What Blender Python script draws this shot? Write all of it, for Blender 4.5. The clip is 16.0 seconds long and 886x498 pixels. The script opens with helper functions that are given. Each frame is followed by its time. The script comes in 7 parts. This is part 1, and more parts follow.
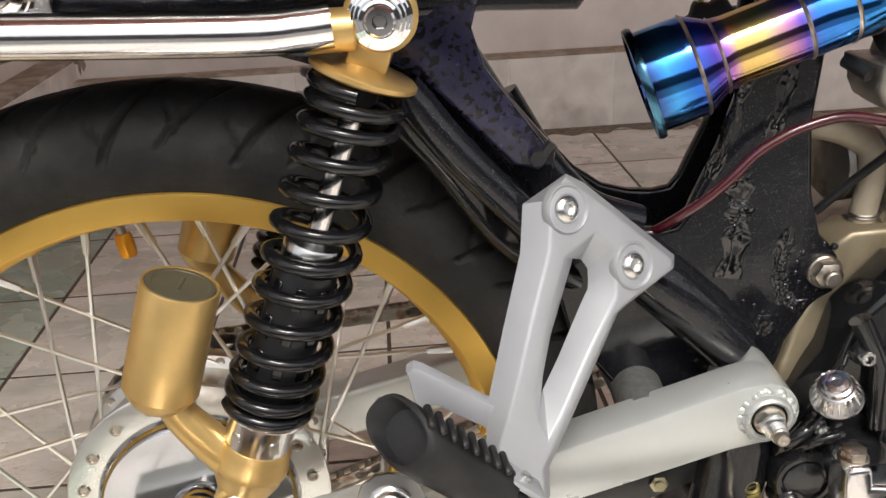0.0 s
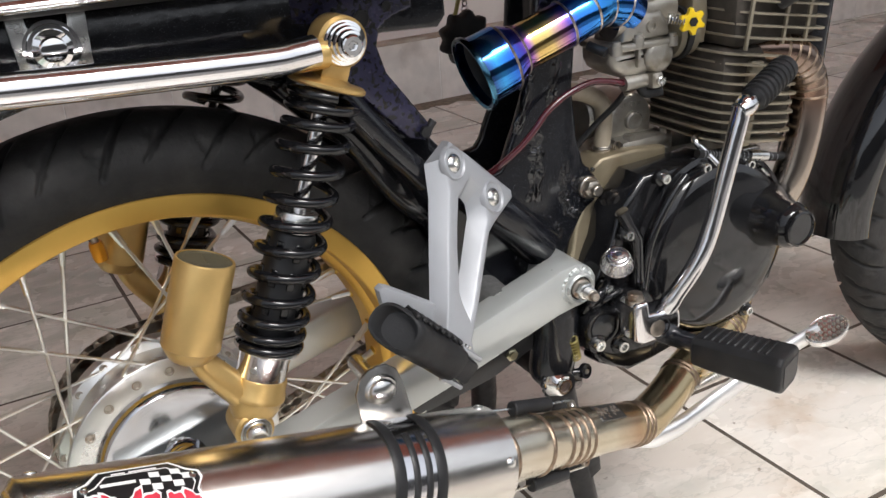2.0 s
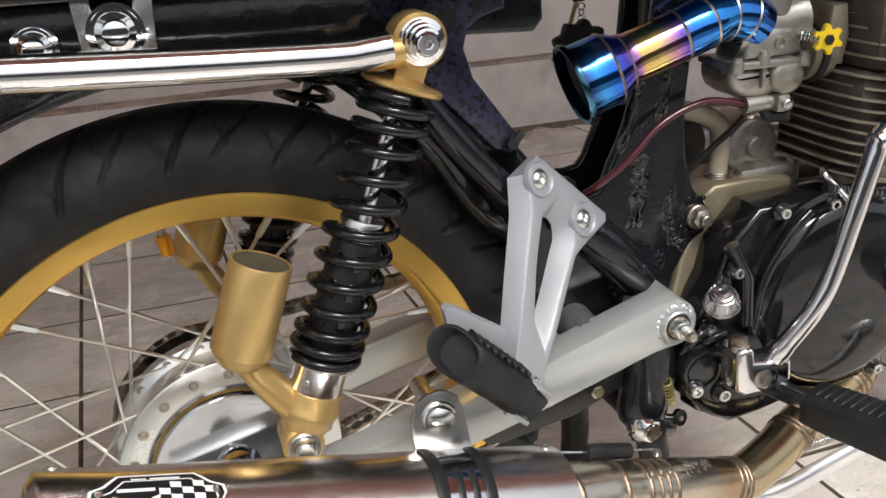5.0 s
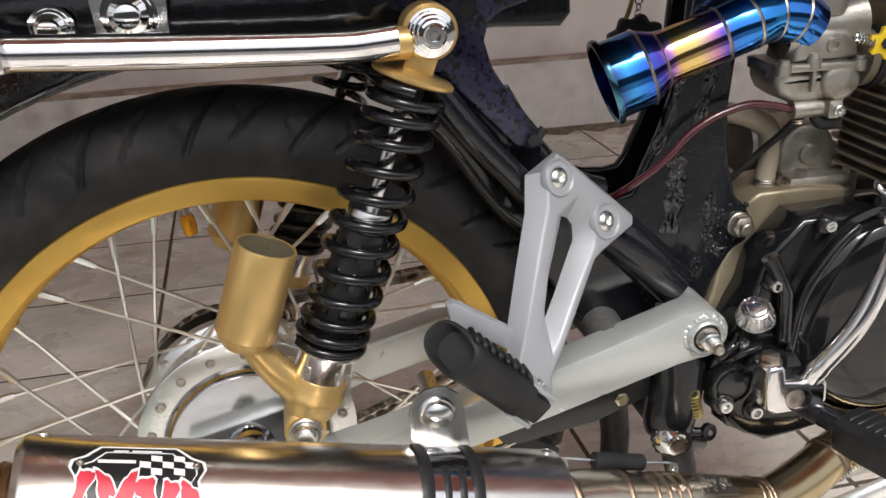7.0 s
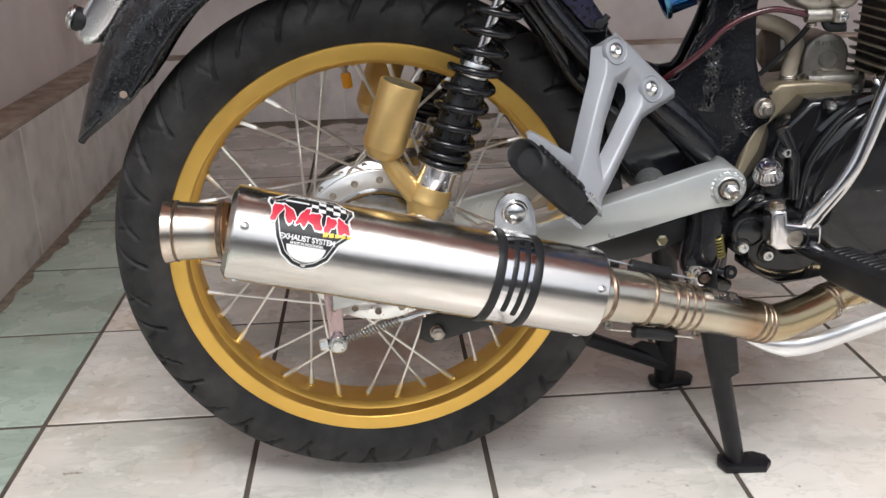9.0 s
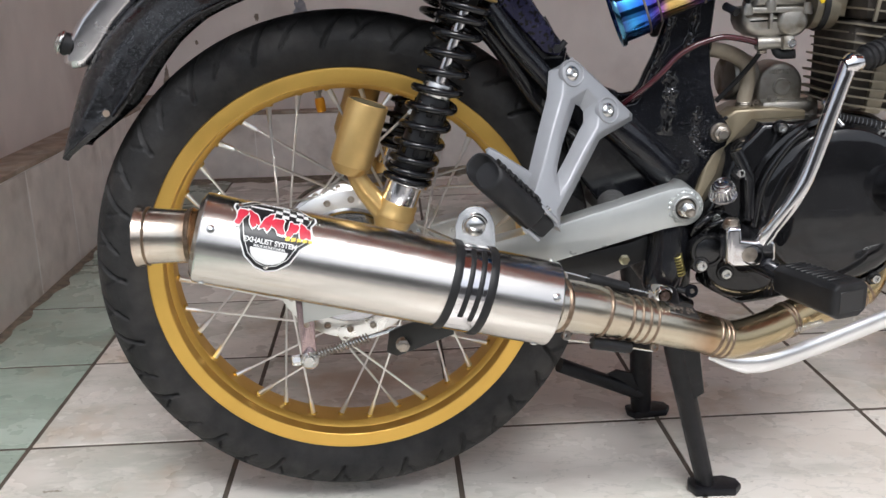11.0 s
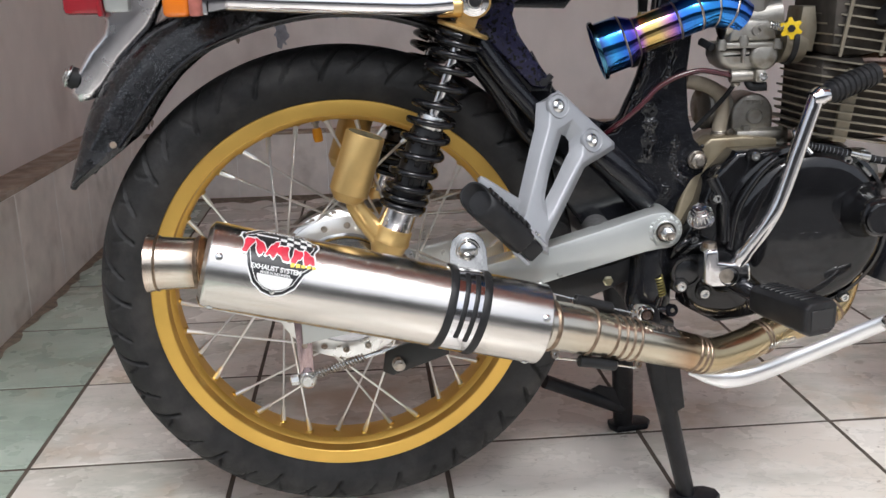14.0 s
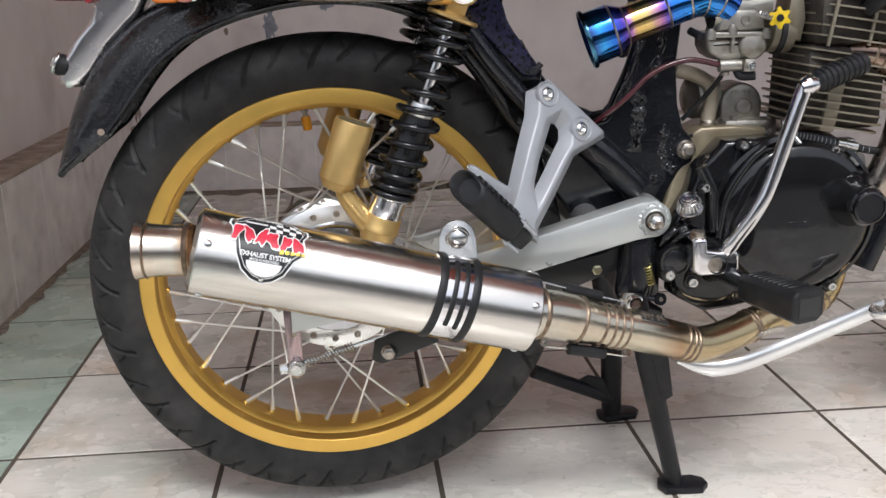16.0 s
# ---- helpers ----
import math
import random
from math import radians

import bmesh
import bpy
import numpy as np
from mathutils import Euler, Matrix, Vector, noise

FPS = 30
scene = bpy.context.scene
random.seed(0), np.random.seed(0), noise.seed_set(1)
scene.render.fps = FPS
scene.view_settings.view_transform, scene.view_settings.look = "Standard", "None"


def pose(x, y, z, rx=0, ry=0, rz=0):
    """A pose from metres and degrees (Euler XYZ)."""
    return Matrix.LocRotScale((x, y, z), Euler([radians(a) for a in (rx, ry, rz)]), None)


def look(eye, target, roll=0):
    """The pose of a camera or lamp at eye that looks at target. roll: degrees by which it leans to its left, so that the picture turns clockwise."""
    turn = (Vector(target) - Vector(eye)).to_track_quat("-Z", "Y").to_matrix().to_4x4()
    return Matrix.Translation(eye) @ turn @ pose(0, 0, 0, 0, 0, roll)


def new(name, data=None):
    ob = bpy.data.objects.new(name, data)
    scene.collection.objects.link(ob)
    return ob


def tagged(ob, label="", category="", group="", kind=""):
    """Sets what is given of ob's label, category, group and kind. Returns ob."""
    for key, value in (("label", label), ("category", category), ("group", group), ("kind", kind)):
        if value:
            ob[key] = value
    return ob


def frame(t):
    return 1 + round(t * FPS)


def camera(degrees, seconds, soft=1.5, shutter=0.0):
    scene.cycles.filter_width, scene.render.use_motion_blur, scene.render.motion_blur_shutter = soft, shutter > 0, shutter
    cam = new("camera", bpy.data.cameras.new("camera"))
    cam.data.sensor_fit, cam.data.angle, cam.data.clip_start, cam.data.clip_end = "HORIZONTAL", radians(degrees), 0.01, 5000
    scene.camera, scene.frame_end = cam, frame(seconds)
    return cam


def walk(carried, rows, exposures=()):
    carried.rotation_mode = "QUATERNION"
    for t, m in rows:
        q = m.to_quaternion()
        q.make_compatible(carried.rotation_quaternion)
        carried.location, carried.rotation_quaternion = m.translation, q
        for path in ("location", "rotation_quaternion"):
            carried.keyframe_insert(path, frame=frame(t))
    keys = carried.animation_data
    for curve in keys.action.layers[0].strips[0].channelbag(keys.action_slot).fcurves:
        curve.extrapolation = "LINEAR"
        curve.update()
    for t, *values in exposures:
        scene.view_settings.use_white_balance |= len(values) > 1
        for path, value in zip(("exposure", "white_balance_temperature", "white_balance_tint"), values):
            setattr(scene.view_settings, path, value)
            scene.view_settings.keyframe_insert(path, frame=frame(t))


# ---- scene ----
cam = camera(51.12, 16.0)
PATH = [
    (0, (0.1733, -0.5558, 0.6938), (0.2055, 1.2959, -0.0614), -3.03),
    (0.5, (0.1569, -0.5702, 0.7076), (0.3706, 1.2705, -0.0450), -2.74),
    (1, (0.0729, -0.6456, 0.7302), (0.4479, 1.1745, -0.0093), -3.05),
    (1.5, (-0.0042, -0.7038, 0.7287), (0.5673, 1.0461, -0.0531), -4.52),
    (2, (-0.0794, -0.7126, 0.7441), (0.7350, 0.9415, -0.0309), -3.93),
    (2.5, (-0.1400, -0.7033, 0.7526), (0.7837, 0.8948, -0.0175), -3.52),
    (3, (-0.1422, -0.6956, 0.7494), (0.7913, 0.8968, -0.0207), -3.11),
    (3.5, (-0.1278, -0.6894, 0.7445), (0.7425, 0.9373, -0.0277), -3.01),
    (4, (-0.1051, -0.6955, 0.7476), (0.6679, 0.9821, -0.0193), -3.16),
    (4.2, (-0.0878, -0.6888, 0.7424), (0.6471, 1.0101, -0.0151), -3.09),
    (6.3, (0.0659, -0.6841, 0.7139), (0.3883, 1.1611, 0.0128), -2.78),
    (6.5, (0.0687, -0.6839, 0.7152), (0.3931, 1.1597, 0.0109), -2.67),
    (7, (0.0589, -0.6954, 0.7197), (0.3671, 1.1387, -0.0160), -2.36),
    (7.5, (0.0200, -0.7283, 0.7088), (0.2545, 1.1239, -0.0085), -2.29),
    (8, (0.0050, -0.7909, 0.7074), (0.1872, 1.0789, 0.0214), -1.69),
    (8.5, (0.0194, -0.9447, 0.7223), (0.1534, 0.9177, 0.0057), -1.66),
    (8.7, (0.0297, -0.9736, 0.6953), (0.1163, 0.8917, -0.0209), -1.42),
    (10.8, (0.1000, -1.0426, 0.6045), (0.1147, 0.8743, 0.0340), -1.24),
    (11, (0.0977, -1.0532, 0.6142), (0.1255, 0.8664, 0.0533), -1.35),
    (11.5, (0.0958, -1.0705, 0.6211), (0.1246, 0.8485, 0.0584), -1.54),
    (12, (0.0947, -1.0808, 0.6270), (0.1435, 0.8399, 0.0716), -1.48),
    (12.5, (0.0885, -1.0864, 0.6274), (0.1471, 0.8375, 0.0843), -1.61),
    (13, (0.0830, -1.0895, 0.6336), (0.1503, 0.8363, 0.0979), -1.32),
    (13.5, (0.0818, -1.0954, 0.6363), (0.1514, 0.8326, 0.1090), -1.18),
    (14, (0.0738, -1.0972, 0.6376), (0.1609, 0.8292, 0.1069), -1.26),
    (14.5, (0.0790, -1.0904, 0.6311), (0.1598, 0.8324, 0.0870), -1.37),
    (15, (0.0749, -1.0845, 0.6269), (0.1740, 0.8333, 0.0679), -1.16),
    (15.5, (0.0753, -1.0936, 0.6304), (0.1931, 0.8262, 0.0824), -1.07),
    (16, (0.0726, -1.0988, 0.6300), (0.1839, 0.8235, 0.0890), -1.00),
]
walk(cam, [(t, look(eye, target, roll)) for t, eye, target, roll in PATH], [(0, 0.54, 6750, 10), (1.2, 0.44, 6550, 10), (2.2, 0.29, 6350, 10), (6.3, 0.27, 6500, 10), (7.2, 0.27, 6500, 10), (8.7, 0.22, 6250, 10), (10.8, 0.19, 6120, 10), (16, 0.20, 6120, 10)])

# ---- world, sun, exposure ----
world = bpy.data.worlds.new("sky")
scene.world = world
world.use_nodes = True
wt = world.node_tree
sky = wt.nodes.new("ShaderNodeTexSky")
sky.sky_type = "NISHITA"
sky.sun_disc = False
sky.sun_elevation, sky.sun_rotation = radians(59.5), radians(174)
sky.dust_density = 4.0
grey = wt.nodes.new("ShaderNodeHueSaturation")
grey.inputs["Saturation"].default_value = 0.34
wt.links.new(sky.outputs["Color"], grey.inputs["Color"])
wt.links.new(grey.outputs["Color"], wt.nodes["Background"].inputs["Color"])
wt.nodes["Background"].inputs["Strength"].default_value = 0.15

sun = new("sun", bpy.data.lights.new("sun", "SUN"))
sun.data.energy, sun.data.angle, sun.data.color = 2.6, radians(24), (1.0, 0.975, 0.94)
sun.matrix_basis = look((0.3, -2.7, 4.6), (0, 0, 0))


# ---- materials ----
def mat(name, base, rough=0.5, metal=0.0, vary=0.0, scale=40.0, grain=0.0, grain_scale=300.0, stain=None, stain_scale=6.0,
        stain_at=(0.55, 0.7), coat=0.0, flakes=0.0, stretch=(1, 1, 1), rough_vary=0.0, per_piece=0.0, trans=0.0, spec=0.5, sparse=0.72):
    """A surface with colour variation at two scales, roughness variation and fine relief."""
    m = bpy.data.materials.new(name)
    m.use_nodes = True
    n, l = m.node_tree.nodes, m.node_tree.links
    b = n["Principled BSDF"]
    b.inputs["Metallic"].default_value = metal
    b.inputs["Roughness"].default_value = rough
    b.inputs["Coat Weight"].default_value = coat
    b.inputs["Coat Roughness"].default_value = 0.06
    b.inputs["Transmission Weight"].default_value = trans
    b.inputs["Specular IOR Level"].default_value = spec
    geo = n.new("ShaderNodeNewGeometry")
    mp = n.new("ShaderNodeMapping")
    mp.inputs["Scale"].default_value = stretch
    l.new(geo.outputs["Position"], mp.inputs["Vector"])
    colour = None

    def noise_tex(s, detail=4.0):
        t = n.new("ShaderNodeTexNoise")
        t.inputs["Scale"].default_value, t.inputs["Detail"].default_value = s, detail
        l.new(mp.outputs["Vector"], t.inputs["Vector"])
        return t

    def mix(a, c, fac):
        x = n.new("ShaderNodeMix")
        x.data_type = "RGBA"
        for sock, v in ((x.inputs[6], a), (x.inputs[7], c)):
            if isinstance(v, tuple):
                sock.default_value = (*v, 1)
            else:
                l.new(v, sock)
        if isinstance(fac, float):
            x.inputs[0].default_value = fac
        else:
            l.new(fac, x.inputs[0])
        return x.outputs[2]

    def ramp(src, lo, hi):
        r = n.new("ShaderNodeMapRange")
        r.inputs[1].default_value, r.inputs[2].default_value = lo, hi
        l.new(src, r.inputs[0])
        return r.outputs[0]

    big = noise_tex(scale)
    dark = tuple(c * (1 - vary) for c in base)
    light = tuple(min(1.0, c * (1 + vary)) for c in base)
    colour = mix(dark, light, ramp(big.outputs["Fac"], 0.3, 0.7))
    if stain:
        st = noise_tex(stain_scale, 6.0)
        colour = mix(colour, stain, ramp(st.outputs["Fac"], *stain_at))
    if per_piece:
        info = n.new("ShaderNodeObjectInfo")
        hsv = n.new("ShaderNodeHueSaturation")
        r = n.new("ShaderNodeMapRange")
        r.inputs[3].default_value, r.inputs[4].default_value = 1 - per_piece, 1 + per_piece
        l.new(info.outputs["Random"], r.inputs[0])
        l.new(r.outputs[0], hsv.inputs["Value"])
        l.new(colour, hsv.inputs["Color"])
        colour = hsv.outputs["Color"]
    if flakes:
        v = n.new("ShaderNodeTexVoronoi")
        v.inputs["Scale"].default_value = 1700.0
        l.new(geo.outputs["Position"], v.inputs["Vector"])
        pick = ramp(v.outputs["Distance"], 0.34, 0.16)
        sel = n.new("ShaderNodeMath")
        sel.operation = "MULTIPLY"
        sep = n.new("ShaderNodeSeparateColor")
        l.new(v.outputs["Color"], sep.inputs[0])
        l.new(pick, sel.inputs[0])
        l.new(ramp(sep.outputs[0], sparse, 1.0), sel.inputs[1])
        colour = mix(colour, (flakes, flakes, flakes * 1.05), sel.outputs[0])
    l.new(colour, b.inputs["Base Color"])
    if rough_vary:
        rv = noise_tex(scale * 1.7)
        r = n.new("ShaderNodeMapRange")
        r.inputs[1].default_value, r.inputs[2].default_value = 0.3, 0.7
        r.inputs[3].default_value, r.inputs[4].default_value = max(0.02, rough - rough_vary), min(1.0, rough + rough_vary)
        l.new(rv.outputs["Fac"], r.inputs[0])
        l.new(r.outputs[0], b.inputs["Roughness"])
    if grain:
        g = noise_tex(grain_scale, 3.0)
        bump = n.new("ShaderNodeBump")
        bump.inputs["Strength"].default_value, bump.inputs["Distance"].default_value = grain, 0.001
        l.new(g.outputs["Fac"], bump.inputs["Height"])
        l.new(bump.outputs["Normal"], b.inputs["Normal"])
    return m


def marble(name, base, vein, stain):
    """Glazed ceramic with cloudy marbling, thin veins and old brown stains that differ from tile to tile."""
    m = bpy.data.materials.new(name)
    m.use_nodes = True
    n, l = m.node_tree.nodes, m.node_tree.links
    b = n["Principled BSDF"]
    geo, info = n.new("ShaderNodeNewGeometry"), n.new("ShaderNodeObjectInfo")
    mul, off = n.new("ShaderNodeVectorMath"), n.new("ShaderNodeVectorMath")
    mul.operation, off.operation = "SCALE", "ADD"
    mul.inputs[0].default_value = (7.3, 11.9, 3.1)
    l.new(info.outputs["Random"], mul.inputs[3])
    l.new(geo.outputs["Position"], off.inputs[0])
    l.new(mul.outputs[0], off.inputs[1])
    mp = n.new("ShaderNodeMapping")
    mp.inputs["Scale"].default_value, mp.inputs["Rotation"].default_value = (1, 2.4, 1), (0, 0, 0.75)
    l.new(off.outputs[0], mp.inputs["Vector"])

    def cloud(scale, detail, lo, hi, top, src=mp):
        t = n.new("ShaderNodeTexNoise")
        t.inputs["Scale"].default_value, t.inputs["Detail"].default_value, t.inputs["Roughness"].default_value = scale, detail, 0.6
        l.new(src.outputs[0], t.inputs["Vector"])
        r = n.new("ShaderNodeMapRange")
        r.interpolation_type = "SMOOTHSTEP"
        r.inputs[1].default_value, r.inputs[2].default_value, r.inputs[4].default_value = lo, hi, top
        l.new(t.outputs["Fac"], r.inputs[0])
        return t, r.outputs[0]

    def over(under, colour, fac):
        x = n.new("ShaderNodeMix")
        x.data_type = "RGBA"
        if isinstance(under, tuple):
            x.inputs[6].default_value = (*under, 1)
        else:
            l.new(under, x.inputs[6])
        x.inputs[7].default_value = (*colour, 1)
        l.new(fac, x.inputs[0])
        return x.outputs[2]

    col = over(base, vein, cloud(3.2, 5, 0.40, 0.66, 0.95)[1])
    col = over(col, tuple(0.75 * a + 0.25 * c for a, c in zip(base, stain)), cloud(2.4, 4, 0.45, 0.65, 0.8, off)[1])
    col = over(col, tuple(min(1.0, c * 1.1) for c in base), cloud(13, 6, 0.5, 0.7, 0.6)[1])
    fine, _ = cloud(9, 5, 0, 1, 1)
    away = n.new("ShaderNodeMath")
    away.operation = "SUBTRACT"
    away.inputs[1].default_value = 0.5
    l.new(fine.outputs["Fac"], away.inputs[0])
    ab = n.new("ShaderNodeMath")
    ab.operation = "ABSOLUTE"
    l.new(away.outputs[0], ab.inputs[0])
    thin = n.new("ShaderNodeMapRange")
    thin.inputs[1].default_value, thin.inputs[2].default_value, thin.inputs[3].default_value, thin.inputs[4].default_value = 0.0, 0.018, 0.28, 0.0
    l.new(ab.outputs[0], thin.inputs[0])
    col = over(col, tuple(c * 0.6 for c in vein), thin.outputs[0])
    col = over(col, stain, cloud(4.2, 7, 0.53, 0.76, 0.85, off)[1])
    col = over(col, tuple(c * 0.35 for c in stain), cloud(48, 4, 0.67, 0.74, 0.65, off)[1])
    hsv = n.new("ShaderNodeHueSaturation")
    r = n.new("ShaderNodeMapRange")
    r.inputs[3].default_value, r.inputs[4].default_value = 0.93, 1.06
    l.new(info.outputs["Random"], r.inputs[0])
    l.new(r.outputs[0], hsv.inputs["Value"])
    l.new(col, hsv.inputs["Color"])
    l.new(hsv.outputs["Color"], b.inputs["Base Color"])
    _, wear = cloud(7, 4, 0.35, 0.7, 0.18, off)
    add = n.new("ShaderNodeMath")
    add.operation = "ADD"
    add.inputs[1].default_value = 0.2
    l.new(wear, add.inputs[0])
    l.new(add.outputs[0], b.inputs["Roughness"])
    return m


def banded(name, origin, axis, stops, rough=0.18, jitter=0.012):
    """Metal whose colours, mostly oxide tints, change along an axis: stops are (metres along it, colour)."""
    m = bpy.data.materials.new(name)
    m.use_nodes = True
    n, l = m.node_tree.nodes, m.node_tree.links
    b = n["Principled BSDF"]
    b.inputs["Metallic"].default_value, b.inputs["Roughness"].default_value = 1.0, rough
    geo = n.new("ShaderNodeNewGeometry")
    sub = n.new("ShaderNodeVectorMath")
    sub.operation = "SUBTRACT"
    sub.inputs[1].default_value = origin
    l.new(geo.outputs["Position"], sub.inputs[0])
    dot = n.new("ShaderNodeVectorMath")
    dot.operation = "DOT_PRODUCT"
    dot.inputs[1].default_value = Vector(axis).normalized()
    l.new(sub.outputs[0], dot.inputs[0])
    t = n.new("ShaderNodeTexNoise")
    t.inputs["Scale"].default_value, t.inputs["Detail"].default_value = 35.0, 3.0
    l.new(geo.outputs["Position"], t.inputs["Vector"])
    sc = n.new("ShaderNodeMath")
    sc.operation = "MULTIPLY_ADD"
    sc.inputs[1].default_value = jitter
    l.new(t.outputs["Fac"], sc.inputs[0])
    l.new(dot.outputs["Value"], sc.inputs[2])
    lo, hi = stops[0][0], stops[-1][0]
    r = n.new("ShaderNodeMapRange")
    r.inputs[1].default_value, r.inputs[2].default_value = lo + jitter / 2, hi + jitter / 2
    l.new(sc.outputs[0], r.inputs[0])
    cr = n.new("ShaderNodeValToRGB")
    l.new(r.outputs[0], cr.inputs["Fac"])
    e = cr.color_ramp.elements
    while len(e) < len(stops):
        e.new(0.5)
    for el, (p, c) in zip(e, stops):
        el.position, el.color = (p - lo) / (hi - lo), (*c, 1)
    l.new(cr.outputs["Color"], b.inputs["Base Color"])
    return m


M = {}
M["rim"] = mat("gold_anodised", (0.80, 0.505, 0.125), 0.42, 1.0, vary=0.05, scale=20, grain=0.04, grain_scale=900, rough_vary=0.06)
M["nipple"] = mat("gold_nipple", (0.70, 0.45, 0.10), 0.28, 1.0, vary=0.1)
M["bronze"] = mat("gold_shock_paint", (0.62, 0.42, 0.16), 0.38, 0.7, vary=0.07, scale=60, grain=0.05, grain_scale=700, rough_vary=0.08, coat=0.15)
M["tyre"] = mat("tyre_rubber", (0.019, 0.0185, 0.0185), 0.66, vary=0.35, scale=30, stain=(0.046, 0.043, 0.041), stain_scale=24, stain_at=(0.46, 0.74), grain=0.75, grain_scale=190, rough_vary=0.12, spec=0.35)
M["rubber"] = mat("black_rubber", (0.016, 0.016, 0.017), 0.48, vary=0.3, grain=0.15, grain_scale=500, rough_vary=0.14, spec=0.3)
M["plastic"] = mat("black_plastic", (0.014, 0.014, 0.015), 0.4, vary=0.2, grain=0.1, grain_scale=600)
M["gloss"] = mat("black_gloss_flake_paint", (0.008, 0.0085, 0.011), 0.15, vary=0.3, coat=0.12, flakes=0.26, grain=0.32, grain_scale=75, rough_vary=0.06, spec=0.38, sparse=0.80)
M["guard"] = mat("black_mudguard_flake", (0.006, 0.006, 0.007), 0.26, vary=0.3, coat=0.25, flakes=0.75, grain=0.08, grain_scale=60, rough_vary=0.08, spec=0.4, sparse=0.5)
M["navy"] = mat("navy_flake_paint", (0.022, 0.021, 0.050), 0.24, metal=0.3, vary=0.3, stain=(0.005, 0.005, 0.006), stain_scale=240, stain_at=(0.54, 0.58), coat=0.3, flakes=0.12, grain=0.03, grain_scale=60, rough_vary=0.06, spec=0.3)
M["engine_black"] = mat("black_engine_enamel", (0.010, 0.010, 0.011), 0.09, vary=0.3, coat=0.2, grain=0.16, grain_scale=60, rough_vary=0.04, flakes=0.18, spec=0.4, sparse=0.86)
M["standblack"] = mat("worn_black_stand_paint", (0.007, 0.007, 0.009), 0.42, vary=0.4, scale=60, stain=(0.035, 0.032, 0.03), stain_scale=30, stain_at=(0.6, 0.8), grain=0.2, grain_scale=200, rough_vary=0.12, spec=0.35)
M["seam"] = mat("thick_glossy_black_paint", (0.007, 0.007, 0.008), 0.07, vary=0.3, coat=0.5, grain=0.12, grain_scale=160, spec=0.6)
M["spring"] = mat("black_spring_enamel", (0.006, 0.006, 0.007), 0.16, vary=0.2, coat=0.2, grain=0.05, spec=0.4)
M["chrome"] = mat("chrome", (0.74, 0.73, 0.74), 0.14, 1.0, vary=0.02, rough_vary=0.03)
M["steel"] = mat("zinc_steel", (0.66, 0.66, 0.64), 0.25, 1.0, vary=0.04, scale=30, rough_vary=0.05)
M["spoke"] = mat("spoke_steel", (0.78, 0.77, 0.74), 0.3, 1.0, vary=0.03, scale=20)
M["oldsteel"] = mat("tarnished_steel", (0.42, 0.38, 0.33), 0.38, 1.0, vary=0.2, scale=150, stain=(0.22, 0.13, 0.08), stain_scale=90, rough_vary=0.1)
M["hub"] = mat("polished_aluminium", (0.84, 0.84, 0.84), 0.07, 1.0, vary=0.03, scale=25, rough_vary=0.03)
M["drum"] = mat("polished_drum_cover", (0.50, 0.51, 0.54), 0.11, 1.0, vary=0.06, scale=30, rough_vary=0.03)
M["hubface"] = mat("brushed_hub_face", (0.74, 0.74, 0.72), 0.30, 1.0, vary=0.06, scale=25, grain=0.02, grain_scale=300, rough_vary=0.06)
M["panel"] = mat("polished_brake_panel", (0.60, 0.605, 0.62), 0.06, 1.0, vary=0.04, scale=25, rough_vary=0.02)
M["silver"] = mat("silver_paint", (0.54, 0.56, 0.545), 0.35, 0.45, vary=0.05, scale=25, grain=0.06, grain_scale=500, rough_vary=0.08, coat=0.2)
M["bracket"] = mat("silver_bracket_paint", (0.37, 0.38, 0.40), 0.46, 0.3, vary=0.04, grain=0.08, grain_scale=900, rough_vary=0.06)
M["inox"] = mat("stainless", (0.70, 0.67, 0.63), 0.235, 1.0, vary=0.04, scale=30, stretch=(0.15, 4, 4), rough_vary=0.03)
M["cast"] = mat("cast_aluminium", (0.40, 0.38, 0.34), 0.42, 0.85, vary=0.12, scale=70, stain=(0.20, 0.17, 0.12), stain_scale=30, grain=0.35, grain_scale=350, rough_vary=0.1)
M["fins"] = mat("oxidised_fins", (0.30, 0.265, 0.20), 0.5, 0.6, vary=0.15, scale=50, stain=(0.20, 0.15, 0.09), stain_scale=25, grain=0.2)
# near-black core colour stands in for the shade between the cooling fins
M["fincore"] = mat("sooty_barrel", (0.07, 0.06, 0.05), 0.7, 0.3, vary=0.3, scale=60)
M["tan"] = mat("tan_engine_mount", (0.27, 0.225, 0.15), 0.42, 0.5, vary=0.12, scale=45, stain=(0.22, 0.16, 0.09), stain_scale=22, grain=0.1, rough_vary=0.08)
M["hose"] = mat("red_fuel_hose", (0.060, 0.008, 0.013), 0.2, vary=0.15, coat=0.5)
M["darkhose"] = mat("tan_grey_hose", (0.33, 0.28, 0.21), 0.5, vary=0.2, grain=0.2)
M["zincyellow"] = mat("yellow_zinc", (0.42, 0.36, 0.14), 0.34, 1.0, vary=0.1)
M["bossring"] = mat("worn_silver_weld", (0.24, 0.24, 0.235), 0.4, 0.6, vary=0.15, scale=200, grain=0.7, grain_scale=350, rough_vary=0.1)
M["yellow"] = mat("yellow_plastic", (0.80, 0.55, 0.01), 0.4, vary=0.05)
M["amber"] = mat("amber_lens", (0.80, 0.20, 0.01), 0.12, vary=0.06, coat=0.6, grain=0.25, grain_scale=260, stretch=(1, 1, 5))
M["red"] = mat("red_lens", (0.35, 0.01, 0.02), 0.12, vary=0.06, coat=0.6, grain=0.2, grain_scale=200)
